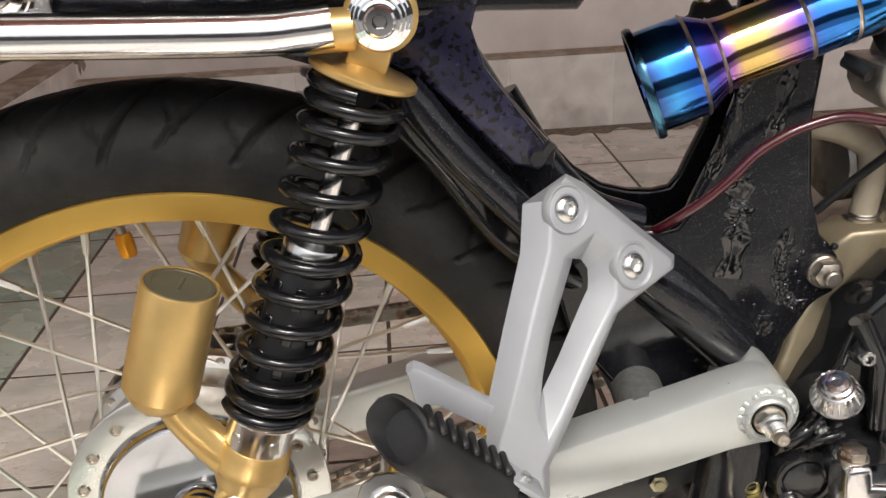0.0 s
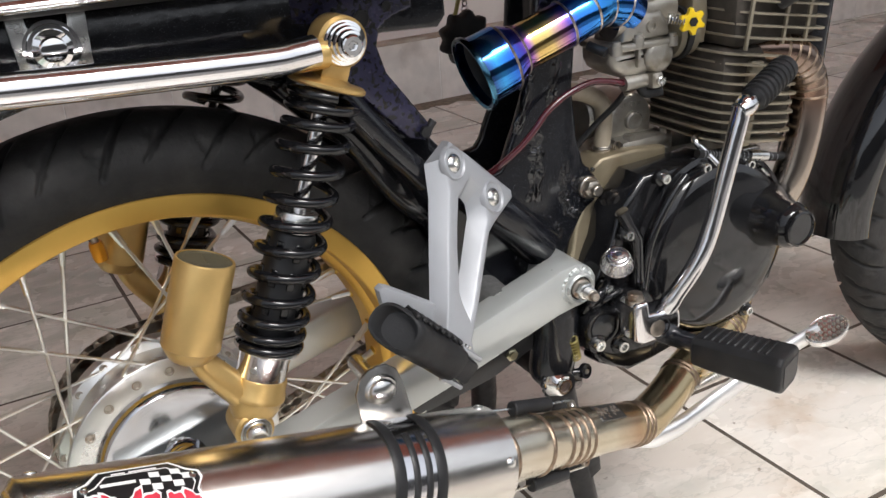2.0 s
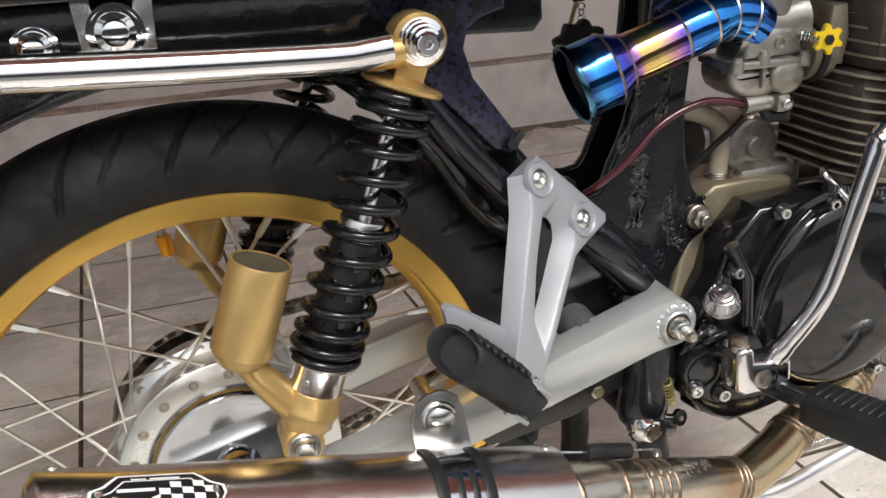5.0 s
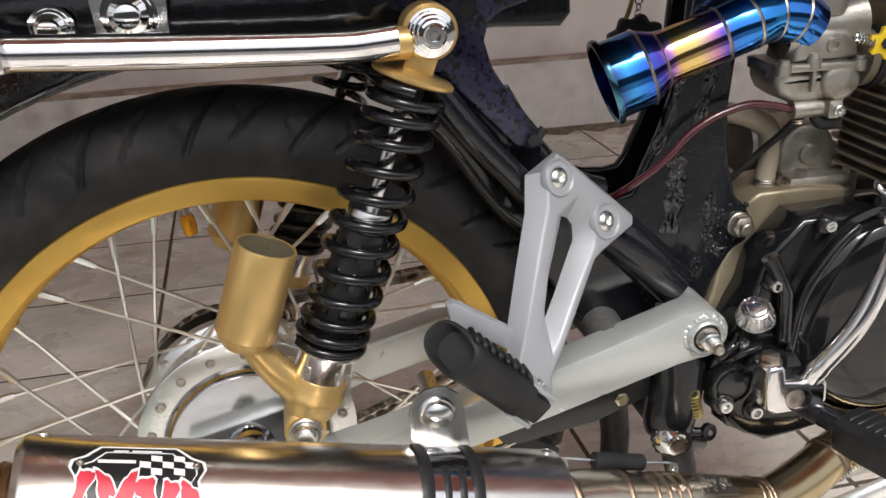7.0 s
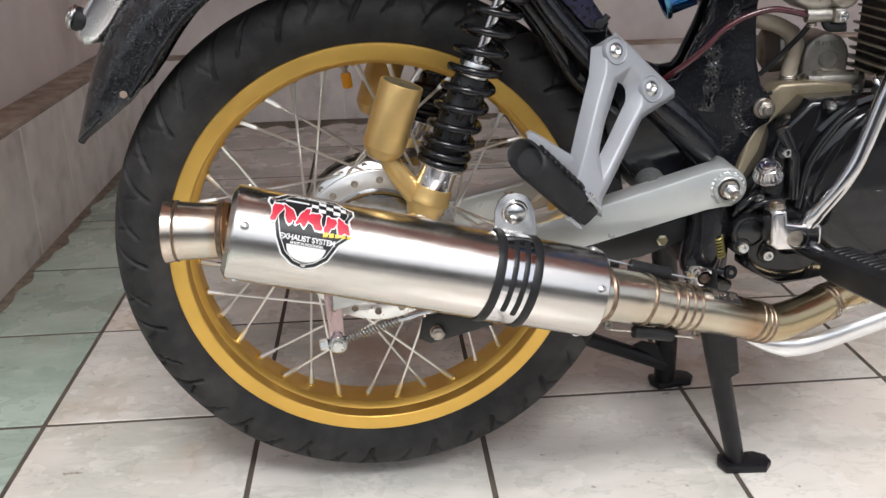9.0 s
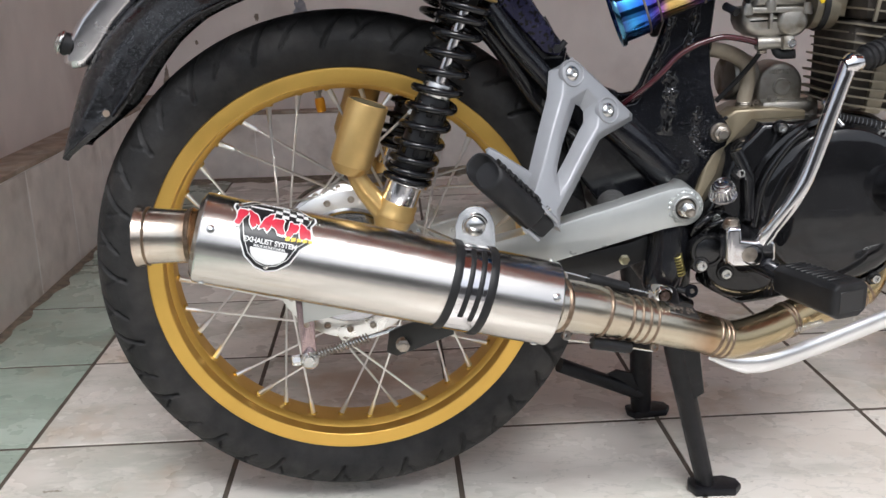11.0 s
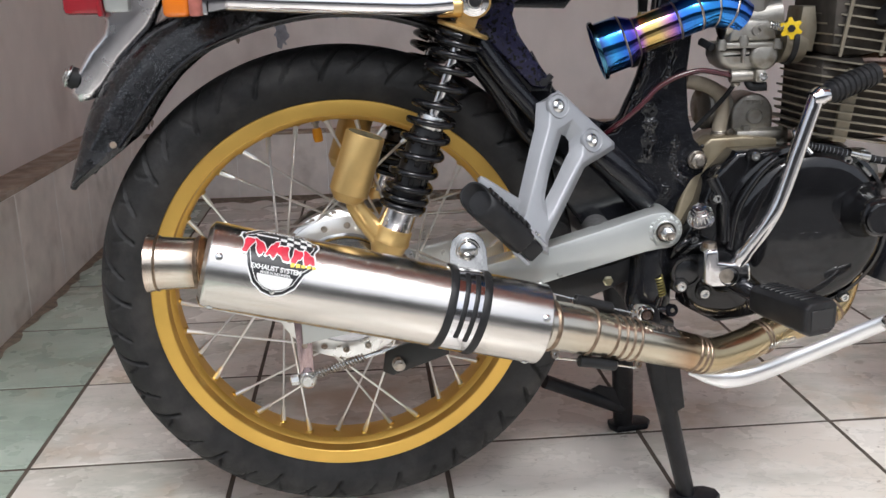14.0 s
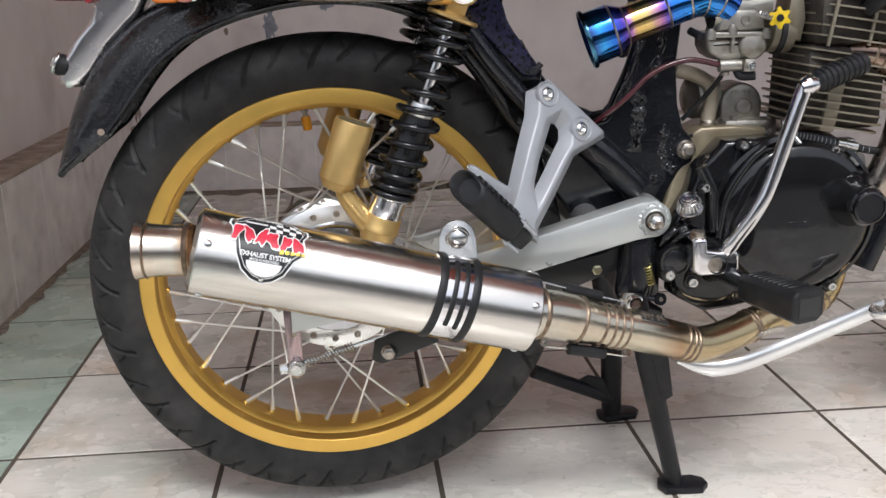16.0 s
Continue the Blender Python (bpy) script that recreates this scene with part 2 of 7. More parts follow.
M["valve"] = mat("orange_valve_cap", (0.75, 0.32, 0.02), 0.3, 0.6, vary=0.05)
M["sticker"] = mat("sticker_black", (0.012, 0.012, 0.013), 0.3, vary=0.1)
M["white"] = mat("sticker_white", (0.80, 0.80, 0.78), 0.35, vary=0.03)
M["stickred"] = mat("sticker_red", (0.62, 0.03, 0.06), 0.35, vary=0.2, scale=80)
M["stickyellow"] = mat("sticker_yellow", (0.85, 0.60, 0.05), 0.35, vary=0.05)
M["grout"] = mat("floor_grout", (0.085, 0.068, 0.052), 0.9, vary=0.3, scale=30, grain=0.4, grain_scale=200)
M["tile"] = marble("beige_marble_tile", (0.735, 0.70, 0.645), (0.49, 0.495, 0.435), (0.48, 0.36, 0.25))
M["tilegreen"] = marble("green_marble_tile", (0.42, 0.50, 0.43), (0.29, 0.36, 0.30), (0.36, 0.32, 0.24))
M["wall"] = mat("old_white_paint", (0.80, 0.735, 0.69), 0.8, vary=0.05, scale=9, stain=(0.52, 0.45, 0.41), stain_scale=3.2, stain_at=(0.52, 0.78), grain=0.35, grain_scale=45, stretch=(1, 1, 0.8))
M["plinth"] = mat("cream_plinth_tile", (0.77, 0.72, 0.67), 0.5, vary=0.10, scale=16, stain=(0.40, 0.34, 0.29), stain_scale=9, stain_at=(0.55, 0.85), grain=0.2, grain_scale=80, per_piece=0.05)
M["ledge"] = mat("dirty_ledge", (0.36, 0.285, 0.22), 0.85, vary=0.3, scale=22, stain=(0.55, 0.49, 0.42), stain_scale=12, stain_at=(0.5, 0.75), grain=0.9, grain_scale=60, per_piece=0.08)
M["joint"] = mat("plinth_joint", (0.88, 0.86, 0.83), 0.85, vary=0.15, scale=15)
M["ceiling"] = mat("brown_red_boards", (0.42, 0.12, 0.08), 0.6, vary=0.15, scale=8)
# yard colours: kept dark for what glossy parts reflect, never in view
M["yard"] = mat("dull_yard_paving", (0.13, 0.125, 0.12), 0.6, vary=0.12, scale=3, grain=0.3, grain_scale=40)
M["yardwall"] = mat("grey_yard_wall", (0.13, 0.125, 0.12), 0.85, vary=0.08, scale=2, grain=0.3, grain_scale=40)
M["pearl"] = mat("blue_tank_paint", (0.01, 0.05, 0.12), 0.2, vary=0.1, coat=0.8)

# ---- mesh helpers ----
UP = Vector((0, 0, 1))


def V(*a):
    return Vector(a)


def basis(d):
    """A turn that takes z to the direction d."""
    return Vector(d).normalized().to_track_quat("Z", "Y").to_matrix().to_4x4()


def join(*bms):
    out = bms[0]
    tmp = bpy.data.meshes.new("tmp")
    for b in bms[1:]:
        b.to_mesh(tmp)
        b.free()
        out.from_mesh(tmp)
    bpy.data.meshes.remove(tmp)
    return out


def moved(bm, m):
    bmesh.ops.transform(bm, matrix=m, verts=bm.verts)
    return bm


def box(cx, cy, cz, sx, sy, sz, bevel=0.0, seg=2):
    bm = bmesh.new()
    bmesh.ops.create_cube(bm, size=1)
    bmesh.ops.transform(bm, matrix=Matrix.Translation((cx, cy, cz)) @ Matrix.Diagonal((sx, sy, sz, 1)), verts=bm.verts)
    if bevel:
        bmesh.ops.bevel(bm, geom=bm.edges[:], offset=bevel, segments=seg, affect="EDGES", profile=0.5)
    return bm


def lathe(profile, origin, axis, segs=32, closed=False):
    """Turns (distance along the axis, radius) pairs round an axis."""
    bm = bmesh.new()
    m = Matrix.Translation(origin) @ basis(axis)
    rings = []
    for h, r in profile:
        if r < 1e-6:
            rings.append([bm.verts.new(m @ V(0, 0, h))])
        else:
            rings.append([bm.verts.new(m @ V(r * math.cos(2 * math.pi * k / segs), r * math.sin(2 * math.pi * k / segs), h)) for k in range(segs)])
    pairs = list(zip(rings, rings[1:])) + ([(rings[-1], rings[0])] if closed else [])
    for a, b in pairs:
        for k in range(segs):
            k2 = (k + 1) % segs
            f = [a[k % len(a)], a[k2 % len(a)], b[k2 % len(b)], b[k % len(b)]]
            f = list(dict.fromkeys(f))
            if len(f) > 2:
                bm.faces.new(f)
    bmesh.ops.recalc_face_normals(bm, faces=bm.faces)
    return bm


def cyl(p, q, r, r2=None, segs=24, bevel=0.0):
    p, q = Vector(p), Vector(q)
    h, r2 = (q - p).length, r if r2 is None else r2
    e = bevel
    prof = [(0, 0), (0, r - e), (e, r), (h - e, r2), (h, r2 - e), (h, 0)] if e else [(0, 0), (0, r), (h, r2), (h, 0)]
    return lathe(prof, p, q - p, segs)


def spline(points, n=8):
    """Points along a smooth curve through the given ones."""
    pts = [Vector(p) for p in points]
    ext = [2 * pts[0] - pts[1]] + pts + [2 * pts[-1] - pts[-2]]
    out = []
    for i in range(1, len(ext) - 2):
        a, b, c, d = ext[i - 1 : i + 3]
        for k in range(n):
            t = k / n
            out.append(0.5 * ((2 * b) + (c - a) * t + (2 * a - 5 * b + 4 * c - d) * t * t + (3 * b - a - 3 * c + d) * t**3))
    return out + [pts[-1]]


def tube(points, radius, segs=12, cap=True, flat=1.0):
    """A round tube along points; radius may be one number or one for each point."""
    pts = [Vector(p) for p in points]
    rs = radius if isinstance(radius, (list, tuple)) else [radius] * len(pts)
    bm = bmesh.new()
    rings, side = [], None
    for i, p in enumerate(pts):
        d = (pts[min(i + 1, len(pts) - 1)] - pts[max(i - 1, 0)]).normalized()
        if side is None:
            side = d.orthogonal().normalized() if abs(d.y) > 0.9 else d.cross(V(0, 1, 0)).normalized()
        side = (side - d * side.dot(d)).normalized()
        up = d.cross(side)
        rings.append([bm.verts.new(p + rs[i] * (math.cos(a) * side + flat * math.sin(a) * up)) for a in (2 * math.pi * k / segs for k in range(segs))])
    for a, b in zip(rings, rings[1:]):
        for k in range(segs):
            bm.faces.new((a[k], a[(k + 1) % segs], b[(k + 1) % segs], b[k]))
    if cap:
        bm.faces.new(rings[0])
        bm.faces.new(rings[-1])
    bmesh.ops.recalc_face_normals(bm, faces=bm.faces)
    return bm


def plate(outline, depth=0.006, bevel=0.0015, place=None, seg=2):
    """A flat plate: outline of (x, z) pairs, thick along y from 0 to depth; place bends points."""
    bm = bmesh.new()
    face = bm.faces.new([bm.verts.new((x, 0, z)) for x, z in outline])
    got = bmesh.ops.extrude_face_region(bm, geom=[face])
    for v in got["geom"]:
        if isinstance(v, bmesh.types.BMVert):
            v.co.y += depth
    bmesh.ops.recalc_face_normals(bm, faces=bm.faces)
    if bevel:
        bmesh.ops.bevel(bm, geom=[e for e in bm.edges if abs(e.verts[0].co.y - e.verts[1].co.y) < 1e-6], offset=bevel, segments=seg, affect="EDGES", profile=0.5)
    if place:
        for v in bm.verts:
            v.co = Vector(place(v.co))
    return bm


def ringplate(outer, inner, depth, bevel=0.0015, place=None):
    """A plate between an outer and an inner outline with the same number of points."""
    bm = bmesh.new()
    n = len(outer)
    layers = []
    for y in (0, depth):
        layers.append(([bm.verts.new((x, y, z)) for x, z in outer], [bm.verts.new((x, y, z)) for x, z in inner]))
    (o0, i0), (o1, i1) = layers
    for k in range(n):
        j = (k + 1) % n
        bm.faces.new((o0[k], o0[j], i0[j], i0[k]))
        bm.faces.new((o1[k], i1[k], i1[j], o1[j]))
        bm.faces.new((o0[k], o1[k], o1[j], o0[j]))
        bm.faces.new((i0[k], i0[j], i1[j], i1[k]))
    bmesh.ops.recalc_face_normals(bm, faces=bm.faces)
    if bevel:
        rim = [e for e in bm.edges if all(abs(v.co.y) < 1e-7 for v in e.verts) and len(e.link_faces) == 2 and any(abs(f.normal.y) < 0.5 for f in e.link_faces)]
        bmesh.ops.bevel(bm, geom=rim, offset=bevel, segments=2, affect="EDGES", profile=0.5)
    if place:
        for v in bm.verts:
            v.co = Vector(place(v.co))
    return bm


def hexnut(p, axis, r, h, chamfer=0.0):
    return lathe([(0, 0), (0, r), (h - chamfer, r), (h, r - chamfer * 1.5), (h, 0)], p, axis, 6)


def bolt_head(p, axis, r, h):
    """A socket-head screw: a cylinder with a six-sided recess."""
    return join(lathe([(0, r), (h * 0.85, r), (h, r * 0.85), (h, r * 0.5), (h * 0.35, r * 0.45), (h * 0.35, 0)], p, axis, 18))


def helix(p, q, r, wire, turns, segs=20, ring=9, r2=None, pitch=None):
    """A coil spring from p to q. pitch: a function of 0..1 giving the place along the axis."""
    p, q = Vector(p), Vector(q)
    m = Matrix.Translation(p) @ basis(q - p)
    h, r2 = (q - p).length, r if r2 is None else r2
    n = int(turns * segs)
    pts = []
    for k in range(n + 1):
        t = k / n
        a = 2 * math.pi * turns * t
        rr = r + (r2 - r) * t
        pts.append(m @ V(rr * math.cos(a), rr * math.sin(a), h * (pitch(t) if pitch else t)))
    return tube(pts, wire, ring)


def link(name, bm, material, smooth=40):
    me = bpy.data.meshes.new(name)
    bm.to_mesh(me)
    bm.free()
    me.materials.append(material)
    if smooth:
        me.shade_smooth()
        me.set_sharp_from_angle(angle=radians(smooth))
    return new(name, me)


def part(name, bm, material, parent, label="", smooth=40):
    ob = link(name, bm, material, smooth)
    ob.parent = parent
    if label:
        ob["label"] = label
    return ob


def again(ob, parent, m):
    """A further part on the same mesh."""
    o = new(ob.name.split(".")[0], ob.data)
    o.parent, o.matrix_basis = parent, m
    if "label" in ob:
        o["label"] = ob["label"]
    return o

# ---- the porch: floor, walls, ceiling, yard ----
YAW = radians(2.10)
U, W = V(math.cos(YAW), math.sin(YAW), 0), V(-math.sin(YAW), math.cos(YAW), 0)
TILE, CORNER = 0.3025, V(0.4257, 0.1794, -0.0154)
LEFT, BACK = -0.719, 2.035


def plan(u, w, z=0.0):
    """A place from distances along the tile rows and columns."""
    p = CORNER + U * u + W * w
    return V(p.x, p.y, p.z + z)


def slab(u0, u1, w0, w1, z0, z1, bevel=0.0):
    bm = box((u0 + u1) / 2, (w0 + w1) / 2, (z0 + z1) / 2, u1 - u0, w1 - w0, z1 - z0, bevel, 1)
    return moved(bm, Matrix.Translation(CORNER) @ Matrix.Rotation(YAW, 4, "Z"))


def rel(x, y):
    d = V(x - CORNER.x, y - CORNER.y, 0)
    return d.dot(U), d.dot(W)


UL = rel(LEFT, 0.6)[0]
WB = rel(0.3, BACK)[1]

floor = tagged(link("floor", slab(UL - 0.4, 4.2, -1.52, WB + 0.3, -0.05, -0.0007), M["grout"], 0), "porch floor of glazed marbled tiles with dark joints", "floor", kind="structure")
ground = tagged(link("ground", slab(-300, 300, -300, 300, -0.25, -0.06), M["yard"], 0), "unseen dull grey yard ground in front of the porch", "ground", kind="structure")
wall_left = tagged(link("wall_left", slab(UL - 0.35, UL - 0.085, -0.55, WB + 0.3, -0.05, 2.9), M["wall"], 0), "old white painted wall with grey stains", "wall", kind="structure")
wall_back = tagged(link("wall_back", slab(UL - 0.085, 4.2, WB + 0.05, WB + 0.3, -0.05, 2.9), M["wall"], 0), "old white painted wall with drips and flaked paint", "wall", kind="structure")
ceiling = tagged(link("ceiling", slab(UL - 0.35, 4.2, -1.55, WB + 0.3, 2.9, 3.05), M["ceiling"], 0), "brown-red porch ceiling", "ceiling", kind="structure")
# out-of-view wall, added as something dark for polished parts to reflect
yard_wall = tagged(link("wall_yard", slab(-8, 9, -6.3, -6.1, -0.1, 1.9), M["yardwall"], 0), "unseen grey wall added across the yard for reflections", "wall", kind="structure")
# added out of view; closes the porch on the right
wall_right = tagged(link("wall_right", slab(4.2, 4.4, -0.5, WB + 0.3, -0.05, 2.9), M["wall"], 0), "unseen white wall added at the right end of the porch", "wall", kind="structure")
plinth_left = tagged(link("plinth_left", slab(UL - 0.085, UL - 0.0006, -0.55, WB + 0.05, -0.05, 0.2705), M["joint"], 0), "low tiled plinth along the wall, dusty on top", "plinth", kind="structure")
plinth_back = tagged(link("plinth_back", slab(UL - 0.0006, 4.2, WB + 0.0012, WB + 0.05, -0.05, 0.2115), M["joint"], 0), "low cream tiled plinth along the wall", "plinth", kind="structure")

# flaked paint patches on the back wall
flaked, damp = mat("flaked_grey", (0.26, 0.265, 0.29), 0.8, vary=0.3), mat("brown_damp", (0.30, 0.24, 0.19), 0.85, vary=0.4, scale=60)
for px, pz, sx, sz, grey in ((-0.300, 0.535, 0.022, 0.046, True), (-0.300, 0.600, 0.014, 0.040, True), (-0.118, 0.600, 0.026, 0.018, True), (-0.28, 0.645, 0.03, 0.02, True),
                             (-0.444, 0.523, 0.008, 0.014, False), (-0.757, 0.285, 0.016, 0.050, False), (-0.750, 0.347, 0.009, 0.030, False), (-0.644, 0.447, 0.006, 0.008, False), (-0.07, 0.47, 0.007, 0.006, False)):
    u = rel(px, BACK)[0]
    out = [(sx * (0.55 + 0.7 * random.random()) * math.cos(a), sz * (0.55 + 0.6 * random.random()) * math.sin(a)) for a in (2 * math.pi * k / 22 for k in range(22))]
    bm = moved(plate(out, 0.002, 0), Matrix.Translation(plan(u, WB + 0.0485, pz)) @ Matrix.Rotation(YAW, 4, "Z"))
    part("flaked_patch" if grey else "damp_stain", bm, flaked if grey else damp, wall_back, "grey patch of flaked paint" if grey else "brown damp stain", 0)

# ---- motorcycle: one thing with its parts ----
bike = tagged(new("motorcycle"), "black custom motorcycle with gold wire wheels on its centre stand", "motorcycle")
HUB = V(0, 0, 0.29)
# the rear wheel and all that lines up with it stand at a small angle to the near side's parts
WHEEL = Matrix.Translation((0.0018, 0.0133, 0.2931)) @ Matrix.Rotation(radians(4.77), 4, "Z") @ Matrix.Translation(-HUB)


def ring_mesh(profile, centre, segs, closed=True):
    """Turns (y, radius) pairs round the wheel's axle."""
    return lathe(profile, centre, (0, 1, 0), segs, closed)


def tyre_mesh(centre, outer, bead, half, columns=46, nv=76, pitches=21):
    """A tyre with long curved tread grooves; the mesh leans with the grooves so that their edges stay clean."""
    nu = columns * pitches
    us = np.arange(nu) * 2 * np.pi / nu
    vs = np.linspace(-1, 1, nv)
    a = np.radians(135) * vs
    over = np.clip((np.abs(a) - np.pi / 2) / (np.pi / 4), 0, 1)
    mid = 0.255 - 0.2915 + outer
    rad = np.where(over > 0, mid - (mid - bead) * over, mid + (outer - mid) * np.cos(np.clip(a, -np.pi / 2, np.pi / 2)))
    yy = np.sign(a) * np.where(over > 0, half - (half - 0.0345) * over**1.6, half * np.abs(np.sin(a)) ** 0.95)
    uu, vv = np.meshgrid(us, vs, indexing="ij")
    side = np.abs(vv)
    s = np.clip(side / 0.62, 0, 1.2)
    phase = uu * pitches / (2 * np.pi) + np.where(vv < 0, 0.0, 0.25)
    ang = uu + (0.62 * s - 0.16 * s * s) * 2 * np.pi / pitches

    def cut(shift, lean, v0, v1, width):
        k = np.clip((side - v0) / (v1 - v0), 0, 1)
        d = np.abs((phase - shift - lean * k + 0.5) % 1 - 0.5)
        w = width * (0.6 + 0.4 * np.sin(np.pi * k))
        inside = np.clip((w - d) / (0.32 * w), 0, 1)
        ends = np.clip((side - v0) / 0.03, 0, 1) * np.clip((v1 - side) / 0.03, 0, 1)
        e = inside * ends
        return e * e * (3 - 2 * e)

    depth = np.maximum.reduce([cut(0.0, 0.0, 0.03, 0.71, 0.044), 0.8 * cut(0.50, 0.12, 0.08, 0.62, 0.038), 0.5 * cut(0.27, -0.30, 0.36, 0.64, 0.018), 0.5 * cut(0.78, -0.26, 0.26, 0.52, 0.018)])
    rings = (np.exp(-((side - 0.66) / 0.010) ** 2) - 0.6 * np.exp(-((side - 0.86) / 0.02) ** 2)) * 0.12
    r = rad[None, :] - 0.0068 * depth * np.cos(a)[None, :].clip(0, 1) - 0.004 * rings * 0.3
    y = yy[None, :] - 0.0058 * depth * np.sin(a)[None, :] - 0.004 * rings * np.sign(vv)
    co = np.stack([centre[0] + r * np.cos(ang), centre[1] + y, centre[2] + r * np.sin(ang)], -1).reshape(-1, 3)
    i = np.arange(nu)[:, None] * nv + np.arange(nv - 1)[None]
    j = ((np.arange(nu) + 1) % nu)[:, None] * nv + np.arange(nv - 1)[None]
    faces = np.stack([i, i + 1, j + 1, j], -1).reshape(-1, 4)
    me = bpy.data.meshes.new("tyre")
    me.from_pydata(co.tolist(), [], faces.tolist())
    me.shade_smooth()
    return me


def rim_profile(out, face):
    """Half-open channel of a wire wheel rim: (y, radius)."""
    h = 0.036
    half = [(-h + 0.0005, out), (-h - 0.0010, out - 0.001), (-h - 0.0014, out - 0.003), (-h - 0.0014, face + 0.001), (-h - 0.0006, face), (-h + 0.002, face - 0.0006), (-0.0215, face - 0.0015), (-0.0195, face - 0.004), (-0.014, face - 0.0072), (0, face - 0.008)]
    back = [(h - 0.004, out), (h - 0.005, face + 0.004), (0, face - 0.003), (-h + 0.005, face + 0.004), (-h + 0.004, out)]
    return half + [(-y, r) for y, r in half[-2::-1]] + back


def wire_wheel(centre, name, tyre_half, detail=True, outer=0.2915):
    me = tyre_mesh(centre, outer, 0.2285, tyre_half, *((46, 76) if detail else (24, 40)))
    me.materials.append(M["tyre"])
    t = new(name + "_tyre", me)
    t.parent = bike
    t["label"] = "black rubber tyre with curved tread grooves"
    rim = part(name + "_rim", ring_mesh(rim_profile(0.2305, 0.2125), centre, 160), M["rim"], bike, "gold anodised aluminium rim", 24)
    for k in range(36):
        ang = 4 + 10 * k
        sgn = 1 if k % 4 in (2, 3) else -1
        near = -1 if k % 2 else 1
        a, b = radians(ang), radians(ang + sgn * 52)
        p = centre + V(0.2045 * math.cos(a), near * 0.004, 0.2045 * math.sin(a))
        q = centre + V(0.0795 * math.cos(b), near * (0.0235 if detail else 0.035), 0.0795 * math.sin(b))
        d = (q - p).normalized()
        s = part("spoke", tube([p + d * 0.006, q], 0.0016, 6), M["spoke"], rim, "thin steel spoke" if not k else "")
        nb = join(lathe([(-0.002, 0.0046), (0.0005, 0.0056), (0.0018, 0.0046), (0.0024, 0)], p - d * 0.001, d, 10))
        part("nipple_seat", nb, M["nipple"], rim)
        part("nipple", cyl(p, p + d * 0.019, 0.0034, 0.0026, 8), M["spoke"], rim)
    return t, rim


rear_tyre, rear_rim = wire_wheel(HUB, "rear", 0.045)

# tube valve with an orange cap, at the top of the rear rim
va = radians(97.6)
vd = V(-math.cos(va), 0, -math.sin(va))
vp = HUB - vd * 0.2045
part("valve_stem", join(cyl(vp, vp + vd * 0.010, 0.003, segs=12), hexnut(vp + vd * 0.0005, vd, 0.0055, 0.003)), M["oldsteel"], rear_rim, "steel tyre valve stem")
part("valve_cap", join(lathe([(0, 0), (0, 0.0050), (0.003, 0.0058), (0.012, 0.0058), (0.016, 0.0052), (0.017, 0.0030), (0.017, 0)], vp + vd * 0.009, vd, 14)), M["valve"], rear_rim, "orange valve cap")

# rear hub: spoke flange, polished brake panel, drum
hub = part("rear_hub", join(
    ring_mesh([(-0.026, 0.066), (-0.026, 0.0895), (-0.0252, 0.0905), (-0.0215, 0.0905), (-0.0205, 0.0895), (-0.0175, 0.080), (0.020, 0.080), (0.024, 0.0875), (0.03, 0.0895), (0.034, 0.088), (0.034, 0.0), (-0.014, 0.0), (-0.014, 0.066)], HUB, 72, False)), M["hubface"], bike, "polished aluminium drum hub")
panel = part("axle_boss", lathe([(0, 0.020), (0.004, 0.0195), (0.007, 0.017), (0.014, 0.015), (0.015, 0.013), (0.015, 0)], HUB + V(0, -0.036, 0), (0, -1, 0), 40), M["panel"], bike, "polished round boss at the axle")
for k in range(18):
    a = radians(7 + 20 * k)
    c = HUB + V(0.0795 * math.cos(a), -0.0262, 0.0795 * math.sin(a))
    part("spoke_hole", lathe([(0, 0.0032), (0.0012, 0.0042), (0.0014, 0.003), (0.0003, 0.0022), (0.0002, 0)], c, (0, -1, 0), 12), M["oldsteel"], hub)
    c = HUB + V(0.0842 * math.cos(a + 0.17), 0.0222, 0.0842 * math.sin(a + 0.17))
    part("spoke_hole", lathe([(-0.001, 0.0032), (0.0006, 0.0036), (0.0008, 0.0026), (0.0002, 0.002), (0.0002, 0)], c, (0, -1, 0), 12), M["oldsteel"], hub)
# sprocket and chain on the far side
outl = []
for k in range(38):
    for f, r in ((0.0, 0.077), (0.3, 0.084), (0.55, 0.084), (0.8, 0.077)):
        a = 2 * math.pi * (k + f) / 38
        outl.append((r * math.cos(a), r * math.sin(a)))
sprocket = part("sprocket", moved(plate(outl, 0.006, 0), Matrix.Translation(HUB + V(0, 0.054, 0))), M["oldsteel"], bike, "dark steel chain sprocket")
path_c = [HUB + V(0.0845 * math.cos(radians(a)), 0.057, 0.0845 * math.sin(radians(a))) for a in range(100, 271, 4)]
top0, low0 = path_c[0], path_c[-1]
fr_top, fr_low = V(0.41, 0.057, 0.395), V(0.41, 0.057, 0.335)
path_c = [fr_top + (top0 - fr_top) * k / 26 for k in range(26)] + path_c + [low0 + (fr_low - low0) * k / 26 for k in range(1, 27)]
dist, chain_path = 0.0, []
for a, b in zip(path_c, path_c[1:]):
    d = (b - a).normalized()
    while dist < (b - a).length:
        chain_path.append((a + d * dist, d))
        dist += 0.0127
    dist -= (b - a).length
